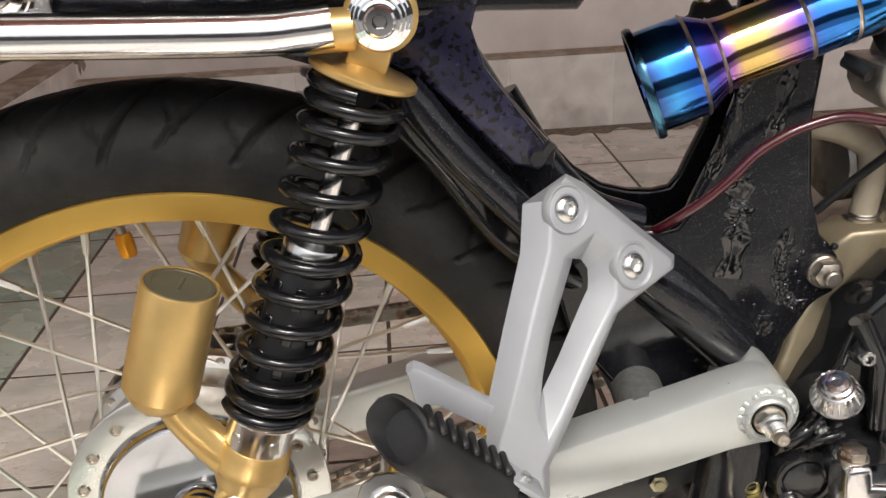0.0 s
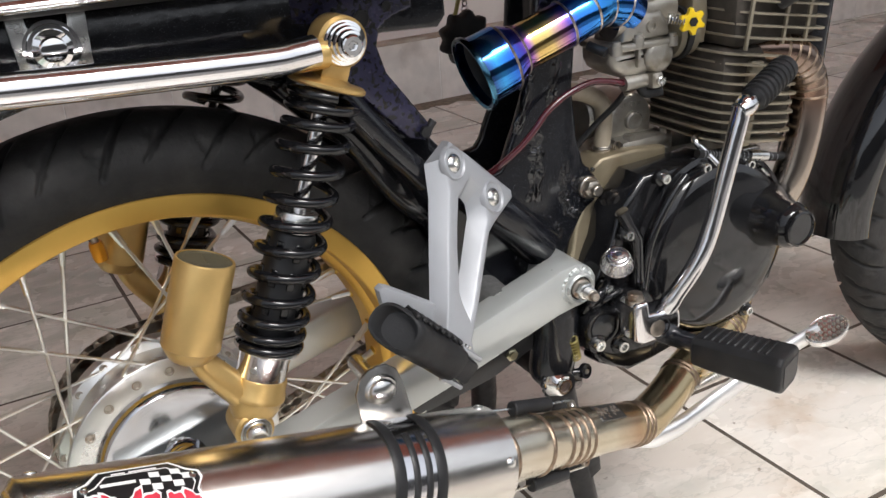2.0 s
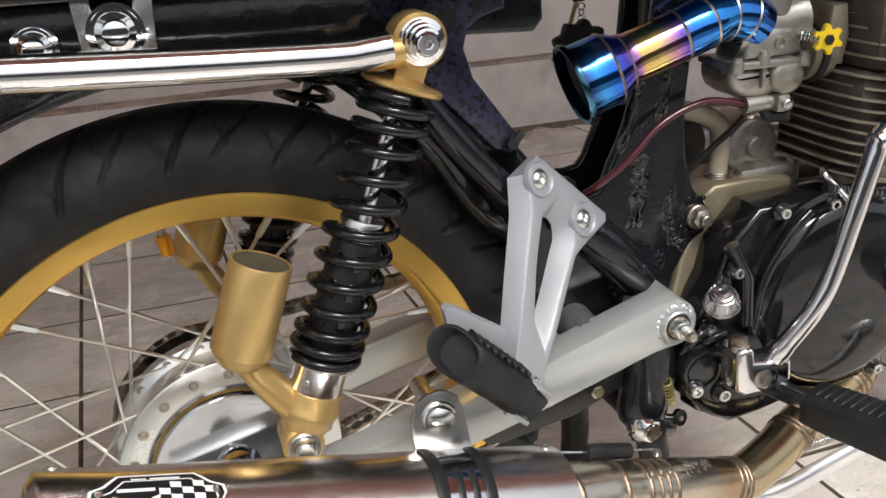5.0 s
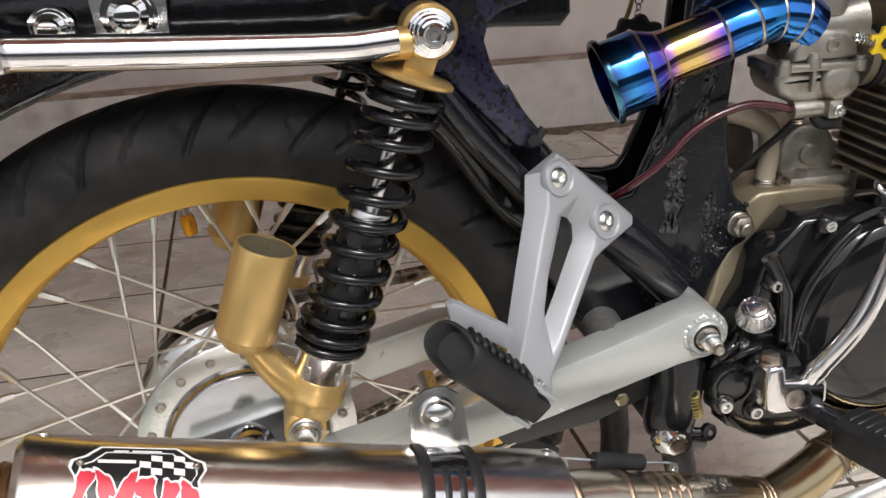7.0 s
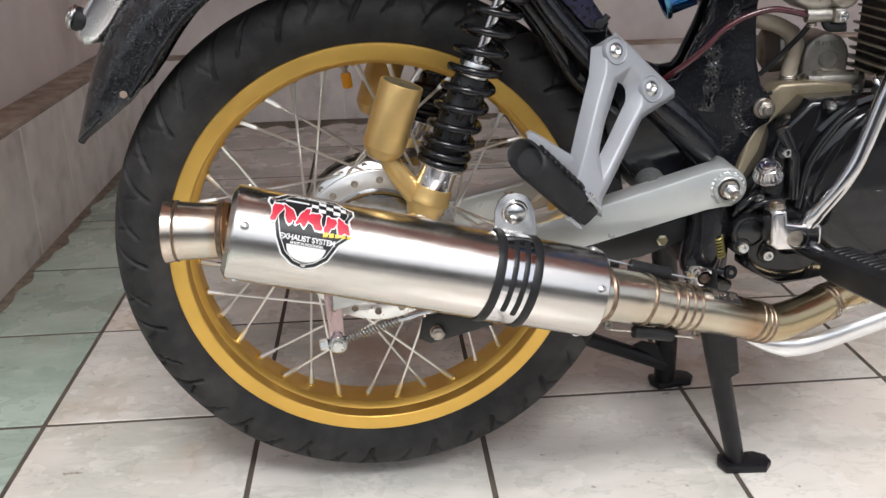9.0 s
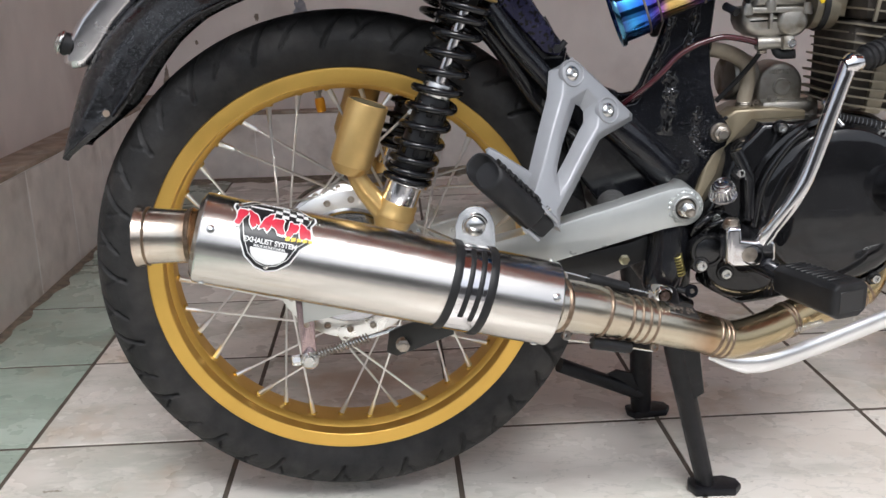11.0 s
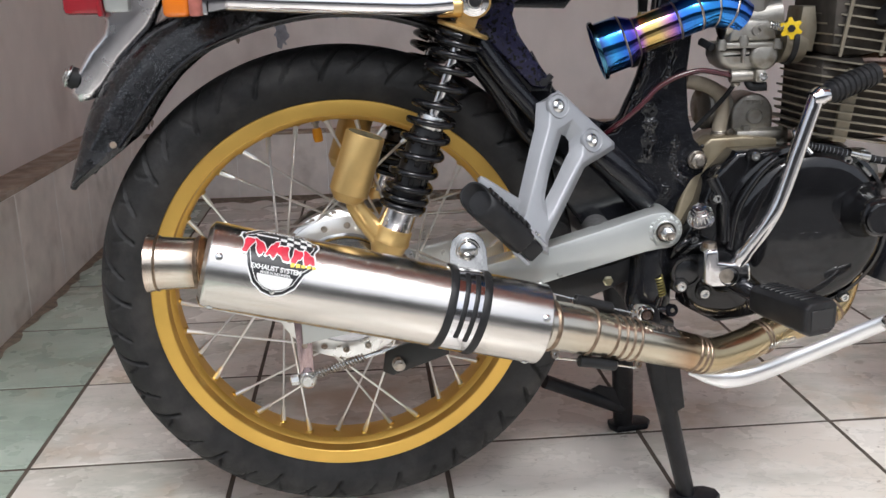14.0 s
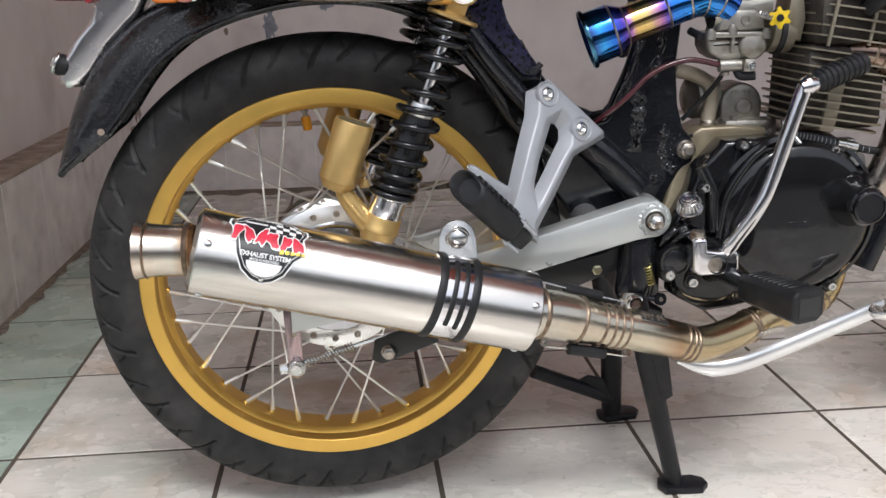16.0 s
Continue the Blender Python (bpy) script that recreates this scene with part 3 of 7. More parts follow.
def chain_link():
    bm = bmesh.new()
    for s in (-1, 1):
        out = [(0.0078 * math.cos(t) * (1.0) + (0.0062 if math.cos(t) >= 0 else -0.0062) * 0.8, 0.0046 * math.sin(t)) for t in (2 * math.pi * k / 12 for k in range(12))]
        bm = join(bm, moved(plate(out, 0.0016, 0), Matrix.Translation((0, s * 0.0055 - 0.0008, 0))))
    return join(bm, cyl((0, -0.006, 0), (0, 0.006, 0), 0.0035, segs=8))
chain = part("chain", tube([p for p, d in chain_path], 0.0012, 4), M["oldsteel"], bike, "oily drive chain")
first = None
for p, d in chain_path:
    m = Matrix.Translation(p) @ Matrix.Rotation(-math.atan2(d.z, d.x), 4, "Y")
    if first is None:
        first = part("chain_link", chain_link(), M["oldsteel"], chain)
        first.matrix_basis = m
    else:
        again(first, chain, m)

# axle nuts
axle = part("axle_nut", join(hexnut(HUB + V(0, -0.108, 0), (0, -1, 0), 0.013, 0.010, 0.002), cyl(HUB + V(0, -0.12, 0), HUB + V(0, -0.13, 0), 0.007), cyl(HUB + V(0, -0.11, 0), HUB + V(0, 0.11, 0), 0.0075)), M["steel"], bike, "zinc axle nut")

for o in (rear_tyre, rear_rim, hub, panel, sprocket, chain, axle):
    o.matrix_basis = WHEEL

# brake arm, rod, return spring
def brake_arm():
    top, low = V(-0.047, -0.062, 0.262), V(-0.043, -0.078, 0.193)
    arm = part("brake_arm", join(plate([(-0.057, 0.285), (-0.037, 0.285), (-0.0355, 0.240), (-0.0355, 0.205), (-0.033, 0.190), (-0.036, 0.181), (-0.043, 0.178), (-0.050, 0.181), (-0.0535, 0.190), (-0.0525, 0.205), (-0.0545, 0.24)], 0.005, 0.001,
        place=lambda c: (c.x, c.y - 0.068 - (0.285 - c.z) * 0.09, c.z))), mat("pinkish_zinc", (0.50, 0.38, 0.38), 0.16, 0.95, vary=0.08, scale=60), bike, "zinc-plated brake arm")
    part("pivot_pin", join(cyl((-0.043, -0.066, 0.193), (-0.043, -0.086, 0.193), 0.0105, bevel=0.002), cyl((-0.043, -0.086, 0.193), (-0.043, -0.089, 0.193), 0.0072, bevel=0.001)), M["steel"], arm, "round steel pin")
    part("arm_hole", lathe([(0, 0), (0, 0.0034), (0.0006, 0.0036), (0.0008, 0.0028)], (-0.0445, -0.0735, 0.234), (0, -1, 0), 14), M["oldsteel"], arm)
    part("adjuster_nut", join(cyl((-0.064, -0.073, 0.190), (-0.053, -0.073, 0.191), 0.007, segs=8, bevel=0.001)), M["steel"], arm)
    a, b = V(-0.035, -0.073, 0.195), V(0.028, -0.073, 0.214)
    part("return_spring", helix(a, b, 0.0052, 0.0009, 17, 10, 5), M["oldsteel"], arm, "small steel coil spring")
    part("brake_rod", tube([V(-0.06, -0.073, 0.189), b, V(0.31, -0.090, 0.292)], 0.0026, 8), M["steel"], arm, "thin steel brake rod")
    arm.matrix_basis = WHEEL @ Matrix.Translation((-0.010, 0.024, -0.006))


brake_arm()
anchor = part("brake_shoe_plate", join(lathe([(-0.0034, 0.0), (-0.0033, 0.020), (-0.0030, 0.040), (-0.0024, 0.056), (-0.0017, 0.0645), (0.0010, 0.0672), (0.0065, 0.0690), (0.0085, 0.0700), (0.0085, 0.0715), (0.0095, 0.0760), (0.012, 0.0770), (0.014, 0.074), (0.014, 0)], HUB + V(0, -0.034, 0), (0, 1, 0), 72)), M["drum"], bike, "mirror-polished brake drum cover")
anchor.matrix_basis = WHEEL

# swingarm: two box beams, cross tube, pivot nut
def beam(side):
    out = [(-0.045, 0.250), (0.10, 0.277), (0.235, 0.307), (0.36, 0.3395), (0.380, 0.3425), (0.395, 0.349), (0.4025, 0.364), (0.397, 0.379), (0.384, 0.387), (0.366, 0.3855), (0.24, 0.3505), (0.10, 0.318), (-0.045, 0.292)]
    if side < 0:
        return plate(out, 0.032, 0.0026, place=lambda c: (c.x, c.y - 0.085 + 0.07 * c.x, c.z), seg=2)
    return plate(out, 0.030, 0.0045, place=lambda c: (c.x, c.y + 0.070 + 0.07 * c.x, c.z), seg=3)


PIV = V(0.3815, -0.0585, 0.364)
arm = part("swingarm", join(beam(-1), beam(1), cyl(PIV + V(0, 0.002, 0), PIV + V(0, 0.12, 0), 0.0215, segs=36)), M["silver"], bike, "silver-painted box-section swingarm")
part("cross_tube", tube([V(0.311, -0.036, 0.353), V(0.311, 0.0, 0.357), V(0.308, 0.062, 0.355)], 0.0175, 24), M["bossring"], arm, "grey welded cross tube")
part("pivot_boss", lathe([(-0.004, 0.012), (-0.004, 0.0165), (0.004, 0.0160), (0.0065, 0.0150), (0.0075, 0.0135), (0.006, 0.0118), (-0.003, 0.0112)], PIV, (0, -1, 0), 36), M["silver"], arm)
for k in range(26):
    a = 2 * math.pi * k / 26 + random.uniform(-0.12, 0.12)
    rr = random.uniform(-0.0007, 0.0007)
    part("weld_blob", lathe([(-0.002, 0), (-0.001, 0.0032 + 2 * rr), (0.0010, 0.0028 + 2 * rr), (0.0022, 0)], PIV + V((0.0172 + rr) * math.cos(a), -0.0004 + rr, (0.0168 + rr) * math.sin(a)), V(0.5 * math.cos(a), -1, 0.5 * math.sin(a)), 7), M["silver"], arm, smooth=80)
part("pivot_cavity", lathe([(0, 0), (0, 0.0112), (0.004, 0.0116)], PIV + V(0, -0.0005, 0), (0, -1, 0), 24), M["rubber"], arm)
part("pivot_washer", lathe([(0, 0.0), (0, 0.0092), (0.003, 0.0092), (0.003, 0)], PIV, (0, -1, 0), 24), M["oldsteel"], arm)
part("pivot_collar", lathe([(0, 0), (0, 0.0102), (0.0075, 0.0102), (0.0085, 0.0094), (0.0085, 0)], PIV + V(0, 0.001, 0), (0, -1, 0), 28), M["oldsteel"], arm)
part("pivot_nut", hexnut(PIV + V(0, -0.0075, 0), (0, -1, 0), 0.0088, 0.0085, 0.0012), M["steel"], arm, "zinc hexagon nut")
part("pivot_bolt", lathe([(0, 0), (0, 0.0056), (0.0095, 0.0055), (0.0102, 0.0046), (0.0135, 0.0043), (0.0145, 0.0036), (0.0145, 0.0018), (0.0130, 0)], PIV + V(0, -0.0150, 0), (0, -1, 0), 18), M["oldsteel"], arm, "worn threaded pivot bolt end")
for k in range(5):
    part("thread_ring", lathe([(0.0012 + 0.0015 * k, 0.0053), (0.0017 + 0.0015 * k, 0.0060), (0.0022 + 0.0015 * k, 0.0053)], PIV + V(0, -0.0150, 0), (0, -1, 0), 16), M["steel"], arm)

# ---- shock absorbers ----
def shock(y):
    top, low = V(0.156, y, 0.627), V(0.050, y, 0.345)
    d = (low - top).normalized()
    L = (low - top).length

    def at(s):
        return top + d * s

    m = basis(d)
    body = part("shock_absorber", join(
        lathe([(0.258, 0.013), (0.260, 0.0205), (0.263, 0.0215), (0.272, 0.0215), (0.2735, 0.0226), (0.2775, 0.0226), (0.279, 0.0212), (0.286, 0.0200), (0.294, 0.0165), (0.301, 0.0125)], top, d, 36),
        lathe([(-0.016, 0.007), (-0.016, 0.0135), (-0.014, 0.0155), (0.014, 0.0155), (0.016, 0.0135), (0.016, 0.007)], low, (0, 1, 0), 24)), M["bronze"], bike, "gold-bodied shock absorber with piggyback reservoir")
    part("upper_eye", join(
        lathe([(-0.013, 0.008), (-0.013, 0.0165), (-0.011, 0.0185), (0.011, 0.0185), (0.013, 0.0165), (0.013, 0.008)], top, (0, 1, 0), 32),
        moved(box(0, 0, 0, 0.022, 0.024, 0.030, 0.003), Matrix.Translation(at(0.017)) @ m @ Matrix.Rotation(radians(90), 4, "Z"))), M["bronze"], body, "gold upper eye")
    part("spring_seat", lathe([(-0.003, 0), (-0.003, 0.014), (0.0, 0.018), (0.0, 0.0265), (0.0015, 0.0285), (0.0038, 0.0285), (0.005, 0.027), (0.0055, 0.012), (0.0055, 0)], at(0.029), d, 44), M["bronze"], body, "gold spring seat")
    part("piston_rod", cyl(at(0.03), at(0.165), 0.0060), M["chrome"], body, "chromed piston rod")
    part("bump_stop", lathe([(0, 0), (0, 0.0105), (0.010, 0.0105), (0.013, 0.008), (0.013, 0)], at(0.034), d, 20), M["rubber"], body)
    part("guide_ring", lathe([(0, 0.006), (0, 0.0155), (0.0015, 0.0165), (0.0145, 0.0165), (0.016, 0.0155), (0.016, 0)], at(0.127), d, 32), M["steel"], body, "zinc guide ring")
    part("spring_sleeve", lathe([(0.143, 0.006), (0.143, 0.0165), (0.147, 0.0178), (0.226, 0.0178), (0.228, 0.020), (0.234, 0.020), (0.234, 0)], top, d, 32), M["plastic"], body, "black ribbed spring sleeve")
    for k in range(8):
        for s in (0.156, 0.178, 0.200):
            part("sleeve_rib", moved(box(0, 0, 0, 0.0060, 0.0016, 0.014, 0.0006, 1), Matrix.Translation(at(s)) @ m @ Matrix.Rotation(2 * math.pi * k / 8, 4, "Z") @ Matrix.Translation((0, 0.0180, 0))), M["spring"], body)
    part("coil_spring", helix(at(0.0385), at(0.2345), 0.0236, 0.0040, 12.2, 26, 10, pitch=lambda t: t - 0.055 * math.sin(2 * math.pi * t) - 0.012 * math.sin(4 * math.pi * t)), M["spring"], body, "glossy black coil spring")
    part("preload_collar", lathe([(0.2345, 0.016), (0.2345, 0.0250), (0.2365, 0.0256), (0.238, 0.0250), (0.239, 0.0198), (0.264, 0.0198), (0.264, 0.016)], top, d, 40), M["chrome"], body, "chromed preload collar with steps")
    for k in range(5):
        part("collar_step", moved(box(0, 0, 0, 0.0060, 0.0010, 0.0085, 0.0004, 1), Matrix.Translation(at(0.2520)) @ m @ Matrix.Rotation(2 * math.pi * (k + 0.3) / 5, 4, "Z") @ Matrix.Rotation(0.25, 4, "Y") @ Matrix.Translation((0, 0.0195, 0.0008 * k - 0.002))), M["steel"], body)
    # piggyback reservoir and its arm
    rt, rb = V(0.0370, y - 0.006, 0.490), V(0.0165, y - 0.006, 0.429)
    rd = (rt - rb).normalized()
    h = (rt - rb).length
    part("reservoir", lathe([(-0.0135, 0), (-0.0135, 0.0138), (-0.0125, 0.0150), (-0.0050, 0.0203), (-0.0035, 0.0206), (-0.0025, 0.0218), (0.0, 0.0219), (h - 0.0015, 0.0218), (h, 0.0212), (h, 0.0198), (h - 0.0012, 0.0196), (h - 0.0012, 0)], rb, rd, 40), M["bronze"], body, "gold reservoir cylinder")
    cap = part("reservoir_cap", join(lathe([(0, 0.0196), (0.0010, 0.0190), (0.0014, 0.0158), (0.0010, 0.0154), (0.0010, 0)], rt - rd * 0.0012, rd, 36), moved(box(0, 0, 0, 0.018, 0.0022, 0.0014, 0.0004, 1), Matrix.Translation(rt - rd * 0.0004) @ basis(rd))), mat("dull_olive_cap", (0.10, 0.09, 0.06), 0.5, 0.3, vary=0.15), body, "dull olive reservoir cap")
    part("reservoir_arm", tube(spline([rb - rd * 0.004 + V(0.003, 0, 0), V(0.0235, y - 0.005, 0.408), V(0.038, y - 0.003, 0.386), V(0.060, y, 0.358)], 5), [0.0088 + 0.0003 * k for k in range(16)], 18), M["bronze"], body, "gold cast arm")
    part("lower_bolt", join(cyl(low + V(0, -0.016, 0), low + V(0, -0.019, 0), 0.0125, bevel=0.001), lathe([(0, 0.0095), (0.005, 0.0085), (0.007, 0.006), (0.006, 0.004), (0.006, 0)], low + V(0, -0.019, 0), (0, -1, 0), 20)), M["steel"], body, "domed steel bolt")
    part("upper_bolt", join(lathe([(0, 0), (0, 0.0160), (0.0022, 0.0158), (0.0026, 0.0146), (0.006, 0.0141), (0.0064, 0.0129), (0.010, 0.0122), (0.0104, 0.0108), (0.014, 0.0099), (0.0145, 0.0082), (0.0125, 0.0079), (0.0125, 0)], top + V(0, -0.013, 0), (0, -1, 0), 44), lathe([(0, 0.0075), (0.004, 0.0075), (0.005, 0.0065), (0.005, 0.0036)], top + V(0, -0.0255, 0), (0, -1, 0), 24), lathe([(0.005, 0.0037), (0.001, 0.0035), (0.001, 0)], top + V(0, -0.0255, 0), (0, -1, 0), 6)), M["hub"], body, "stepped polished bolt cap")
    return body


near_shock = shock(-0.088)
near_shock.location = (0.001, 0.003, 0.003)
far_shock = shock(0.110)
far_shock.matrix_basis = WHEEL @ Matrix.Translation((-0.008, 0, -0.001))

# ---- passenger footrest hanger ----
def tilt(y):
    return lambda c: (c.x, -0.371 + 0.331 * c.z + 0.555 * c.x + c.y + y, c.z)


def cast_frame(outer_f, inner_f, outer_b, inner_b, place_f, place_b, bevel):
    """A cast frame whose front is smaller than its back, so that its flanks slope."""
    bm = bmesh.new()
    loops = []
    for pts, pl in ((outer_f, place_f), (inner_f, place_f), (outer_b, place_b), (inner_b, place_b)):
        loops.append([bm.verts.new(pl(V(x, 0, z))) for x, z in pts])
    front = []
    for lp in loops:
        for k in range(len(lp)):
            e = bm.edges.new((lp[k], lp[(k + 1) % len(lp)]))
            if lp is loops[0] or lp is loops[1]:
                front.append(e)
    for f, b in ((loops[0], loops[2]), (loops[1], loops[3])):
        for k in range(len(f)):
            q = (k + 1) % len(f)
            bm.faces.new((f[k], f[q], b[q], b[k]))
    bmesh.ops.triangle_fill(bm, use_beauty=True, edges=front)
    back = [e for e in bm.edges if all(v in loops[2] or v in loops[3] for v in e.verts) and len(e.link_faces) == 1]
    bmesh.ops.triangle_fill(bm, use_beauty=True, edges=back)
    bmesh.ops.recalc_face_normals(bm, faces=bm.faces)
    bmesh.ops.bevel(bm, geom=[e for e in front if e.is_valid], offset=bevel, segments=2, affect="EDGES", profile=0.5)
    return bm


def hanger():
    outer_f = [(0.2505, 0.5297), (0.2592, 0.5231), (0.3184, 0.4676), (0.3179, 0.4622), (0.2861, 0.4516), (0.278, 0.448), (0.2461, 0.4018), (0.2288, 0.3794), (0.2297, 0.3615), (0.2152, 0.3680), (0.2030, 0.3950), (0.2108, 0.4143), (0.2279, 0.4626), (0.2396, 0.493), (0.2415, 0.5193)]
    inner_f = [(0.2487, 0.4872), (0.2684, 0.4962), (0.2797, 0.4842), (0.2807, 0.4716), (0.2793, 0.4563), (0.2617, 0.4342), (0.2411, 0.4035), (0.233, 0.3922), (0.2273, 0.4069), (0.2264, 0.419), (0.2349, 0.452), (0.2415, 0.47)]
    outer_b = [(0.2541, 0.5254), (0.2651, 0.5182), (0.3253, 0.4620), (0.3245, 0.4550), (0.2920, 0.4430), (0.2840, 0.4395), (0.2515, 0.3920), (0.2346, 0.368), (0.2345, 0.3520), (0.2172, 0.3622), (0.1979, 0.3932), (0.2, 0.4161), (0.2115, 0.4529), (0.2237, 0.4894), (0.2266, 0.515)]
    inner_b = [(0.2562, 0.4787), (0.2613, 0.4762), (0.2651, 0.4702), (0.2651, 0.464), (0.2646, 0.4587), (0.2603, 0.4528), (0.2436, 0.4266), (0.2335, 0.4126), (0.2317, 0.4099), (0.2336, 0.4195), (0.2396, 0.4401), (0.2475, 0.4583)]
    h = part("footrest_hanger", cast_frame(outer_f, inner_f, outer_b, inner_b, tilt(0), tilt(0.018), 0.0019), M["bracket"], bike, "silver cast footrest hanger with a triangular opening", 28)
    # triangular arm under the footrest
    tri_o = [(0.1560, 0.4410), (0.1600, 0.4435), (0.1650, 0.4415), (0.2115, 0.4105), (0.2120, 0.3880), (0.1900, 0.3780), (0.1700, 0.3850), (0.1630, 0.4020)]
    tri_i = [(0.1674, 0.4162), (0.1690, 0.4178), (0.1716, 0.4183), (0.2031, 0.3985), (0.2010, 0.3930), (0.1900, 0.3880), (0.1780, 0.3910), (0.1720, 0.4020)]
    part("hanger_arm", ringplate(tri_o, tri_i, 0.009, 0.0022, lambda c: (c.x, c.y - 0.109, c.z)), M["bracket"], h, "silver triangular arm of the hanger")
    for x, z in ((0.251, 0.5125), (0.2915, 0.4715)):
        c = V(*tilt(0)(V(x, 0, z)))
        nrm = V(0.555, -1, 0.331).normalized()
        part("hanger_recess", lathe([(-0.0032, 0.0), (-0.0032, 0.0110), (0.0006, 0.0128), (0.0012, 0.0136), (0.0004, 0.0144), (-0.004, 0.0150)], c + nrm * 0.0006, nrm, 32), M["bracket"], h)
        part("hanger_bolt", join(lathe([(0, 0), (0, 0.0086), (0.002, 0.0086), (0.0042, 0.0070), (0.0052, 0.0046)], c - nrm * 0.002, nrm, 28), lathe([(0.0052, 0.0046), (0.0052, 0.0036), (0.0026, 0.0034), (0.0026, 0)], c - nrm * 0.002, nrm, 6)), M["steel"], h, "domed socket bolt")
    # folded rubber footrest
    a, b = V(0.1445, -0.147, 0.434), V(0.1965, -0.133, 0.382)
    d = (b - a).normalized()
    near = (V(0, -1, 0) - d * V(0, -1, 0).dot(d)).normalized()
    top = d.cross(near)
    if top.z < 0:
        top = -top
    bm = bmesh.new()
    rows = []

    def rest_ring(s, ru, rn, cut):
        out = []
        ru, rn = ru * 0.82, rn * 0.82
        for k in range(32):
            t = 2 * math.pi * k / 32
            u, n = ru * math.copysign(abs(math.cos(t)) ** 0.8, math.cos(t)), rn * math.copysign(abs(math.sin(t)) ** 0.8, math.sin(t))
            out.append(a + d * (s + cut * (n + rn)) + top * u + near * n)
        return out

    prof = [(0.009, 0.0150, 0.0140, 0.92), (0.0085, 0.0156, 0.0146, 0.92), (-0.002, 0.0163, 0.0153, 0.95), (-0.0035, 0.0168, 0.0158, 0.95), (-0.0045, 0.0180, 0.0172, 0.95), (-0.003, 0.0198, 0.0188, 0.92), (0.004, 0.0200, 0.0190, 0.8), (0.03, 0.0195, 0.0185, 0.35), (0.055, 0.0190, 0.0180, 0.1), (0.078, 0.0195, 0.0185, 0.0), (0.084, 0.0185, 0.0175, 0.0), (0.086, 0.014, 0.013, 0.0)]
    for row in prof:
        rows.append([bm.verts.new(p) for p in rest_ring(*row)])
    for p, q in zip(rows, rows[1:]):
        for k in range(32):
            bm.faces.new((p[k], p[(k + 1) % 32], q[(k + 1) % 32], q[k]))
    bm.faces.new(rows[0][::-1])
    bm.faces.new(rows[-1])
    bmesh.ops.recalc_face_normals(bm, faces=bm.faces)
    peg = part("passenger_footrest", bm, M["rubber"], h, "folded black rubber footrest", 35)
    for k in range(8):
        c = a + d * (0.016 + k * 0.008) + top * 0.0168
        part("grip_rib", moved(box(0, 0, 0, 0.0042, 0.017, 0.0040, 0.0012, 1), Matrix.Translation(c) @ Matrix([[d[i], near[i], top[i], 0] for i in range(3)] + [[0, 0, 0, 1]])), M["rubber"], peg)
    turn = Matrix([[d[i], near[i], top[i], 0] for i in range(3)] + [[0, 0, 0, 1]])
    part("hinge_block", moved(box(0.007, 0, 0, 0.024, 0.022, 0.020, 0.003), Matrix.Translation(b + d * 0.010) @ turn), M["rubber"], h, "black hinge block")
    for s in (-1, 1):
        part("hinge_cheek", moved(box(0.006, 0, s * 0.0135, 0.026, 0.018, 0.004, 0.0012), Matrix.Translation(b + d * 0.010) @ turn), M["bracket"], h)
    part("hinge_pin", cyl(b + d * 0.014 - top * 0.018, b + d * 0.014 + top * 0.018, 0.0035, segs=14), M["steel"], h, "steel hinge pin")
    h.location = (0.0014, -0.007, 0.0026)


hanger()

# ---- exhaust ----
M0, M1 = V(-0.121, -0.199, 0.3835), V(0.219, -0.157, 0.291)
MD = (M1 - M0).normalized()
ML = (M1 - M0).length
RM = 0.0436
M["pipe"] = banded("heat_tinted_link_pipe", (0.231, 0, 0), (1, 0, 0), [(0.0, (0.62, 0.58, 0.50)), (0.05, (0.60, 0.53, 0.42)), (0.13, (0.60, 0.54, 0.42)), (0.165, (0.42, 0.28, 0.17)), (0.185, (0.52, 0.42, 0.26)), (0.40, (0.50, 0.38, 0.20)), (0.50, (0.42, 0.26, 0.16))], 0.25)
M["tip"] = banded("heat_tinted_tip", (-0.21, 0, 0), (1, 0, 0), [(0.0, (0.52, 0.42, 0.37)), (0.02, (0.42, 0.22, 0.16)), (0.035, (0.60, 0.52, 0.44)), (0.07, (0.64, 0.60, 0.52)), (0.085, (0.46, 0.27, 0.14))], 0.26, 0.006)
M["weld"] = mat("brown_weld", (0.27, 0.20, 0.145), 0.38, 1.0, vary=0.3, scale=200, grain=0.4, grain_scale=400)
muffler = part("muffler", join(
    lathe([(0.0, 0.026), (-0.004, 0.036), (0.0, RM - 0.001), (0.002, RM), (ML - 0.001, RM), (ML, RM - 0.001), (ML + 0.002, 0.036), (ML + 0.006, 0.028)], M0, MD, 96)), M["inox"], bike, "polished stainless muffler can", 30)
TIPD = V(-1, -0.02, 0.035).normalized()
TIP0 = M0 + V(0.000, 0, 0.0005)
part("muffler_tip", lathe([(0, 0.0245), (0.004, 0.0272), (0.010, 0.0254), (0.028, 0.0256), (0.044, 0.0266), (0.051, 0.0280), (0.0555, 0.0292), (0.0570, 0.0294), (0.0573, 0.0284), (0.048, 0.0246), (0.0, 0.0225)], TIP0, TIPD, 56), M["tip"], muffler, "heat-tinted outlet pipe")
part("tip_weld", lathe([(0.004, 0.0258), (0.006, 0.0279), (0.009, 0.0269), (0.011, 0.0249)], TIP0, TIPD, 40), M["weld"], muffler)
part("tip_weld", lathe([(0.0455, 0.0266), (0.0470, 0.0282), (0.0492, 0.0274)], TIP0, TIPD, 40), M["weld"], muffler)


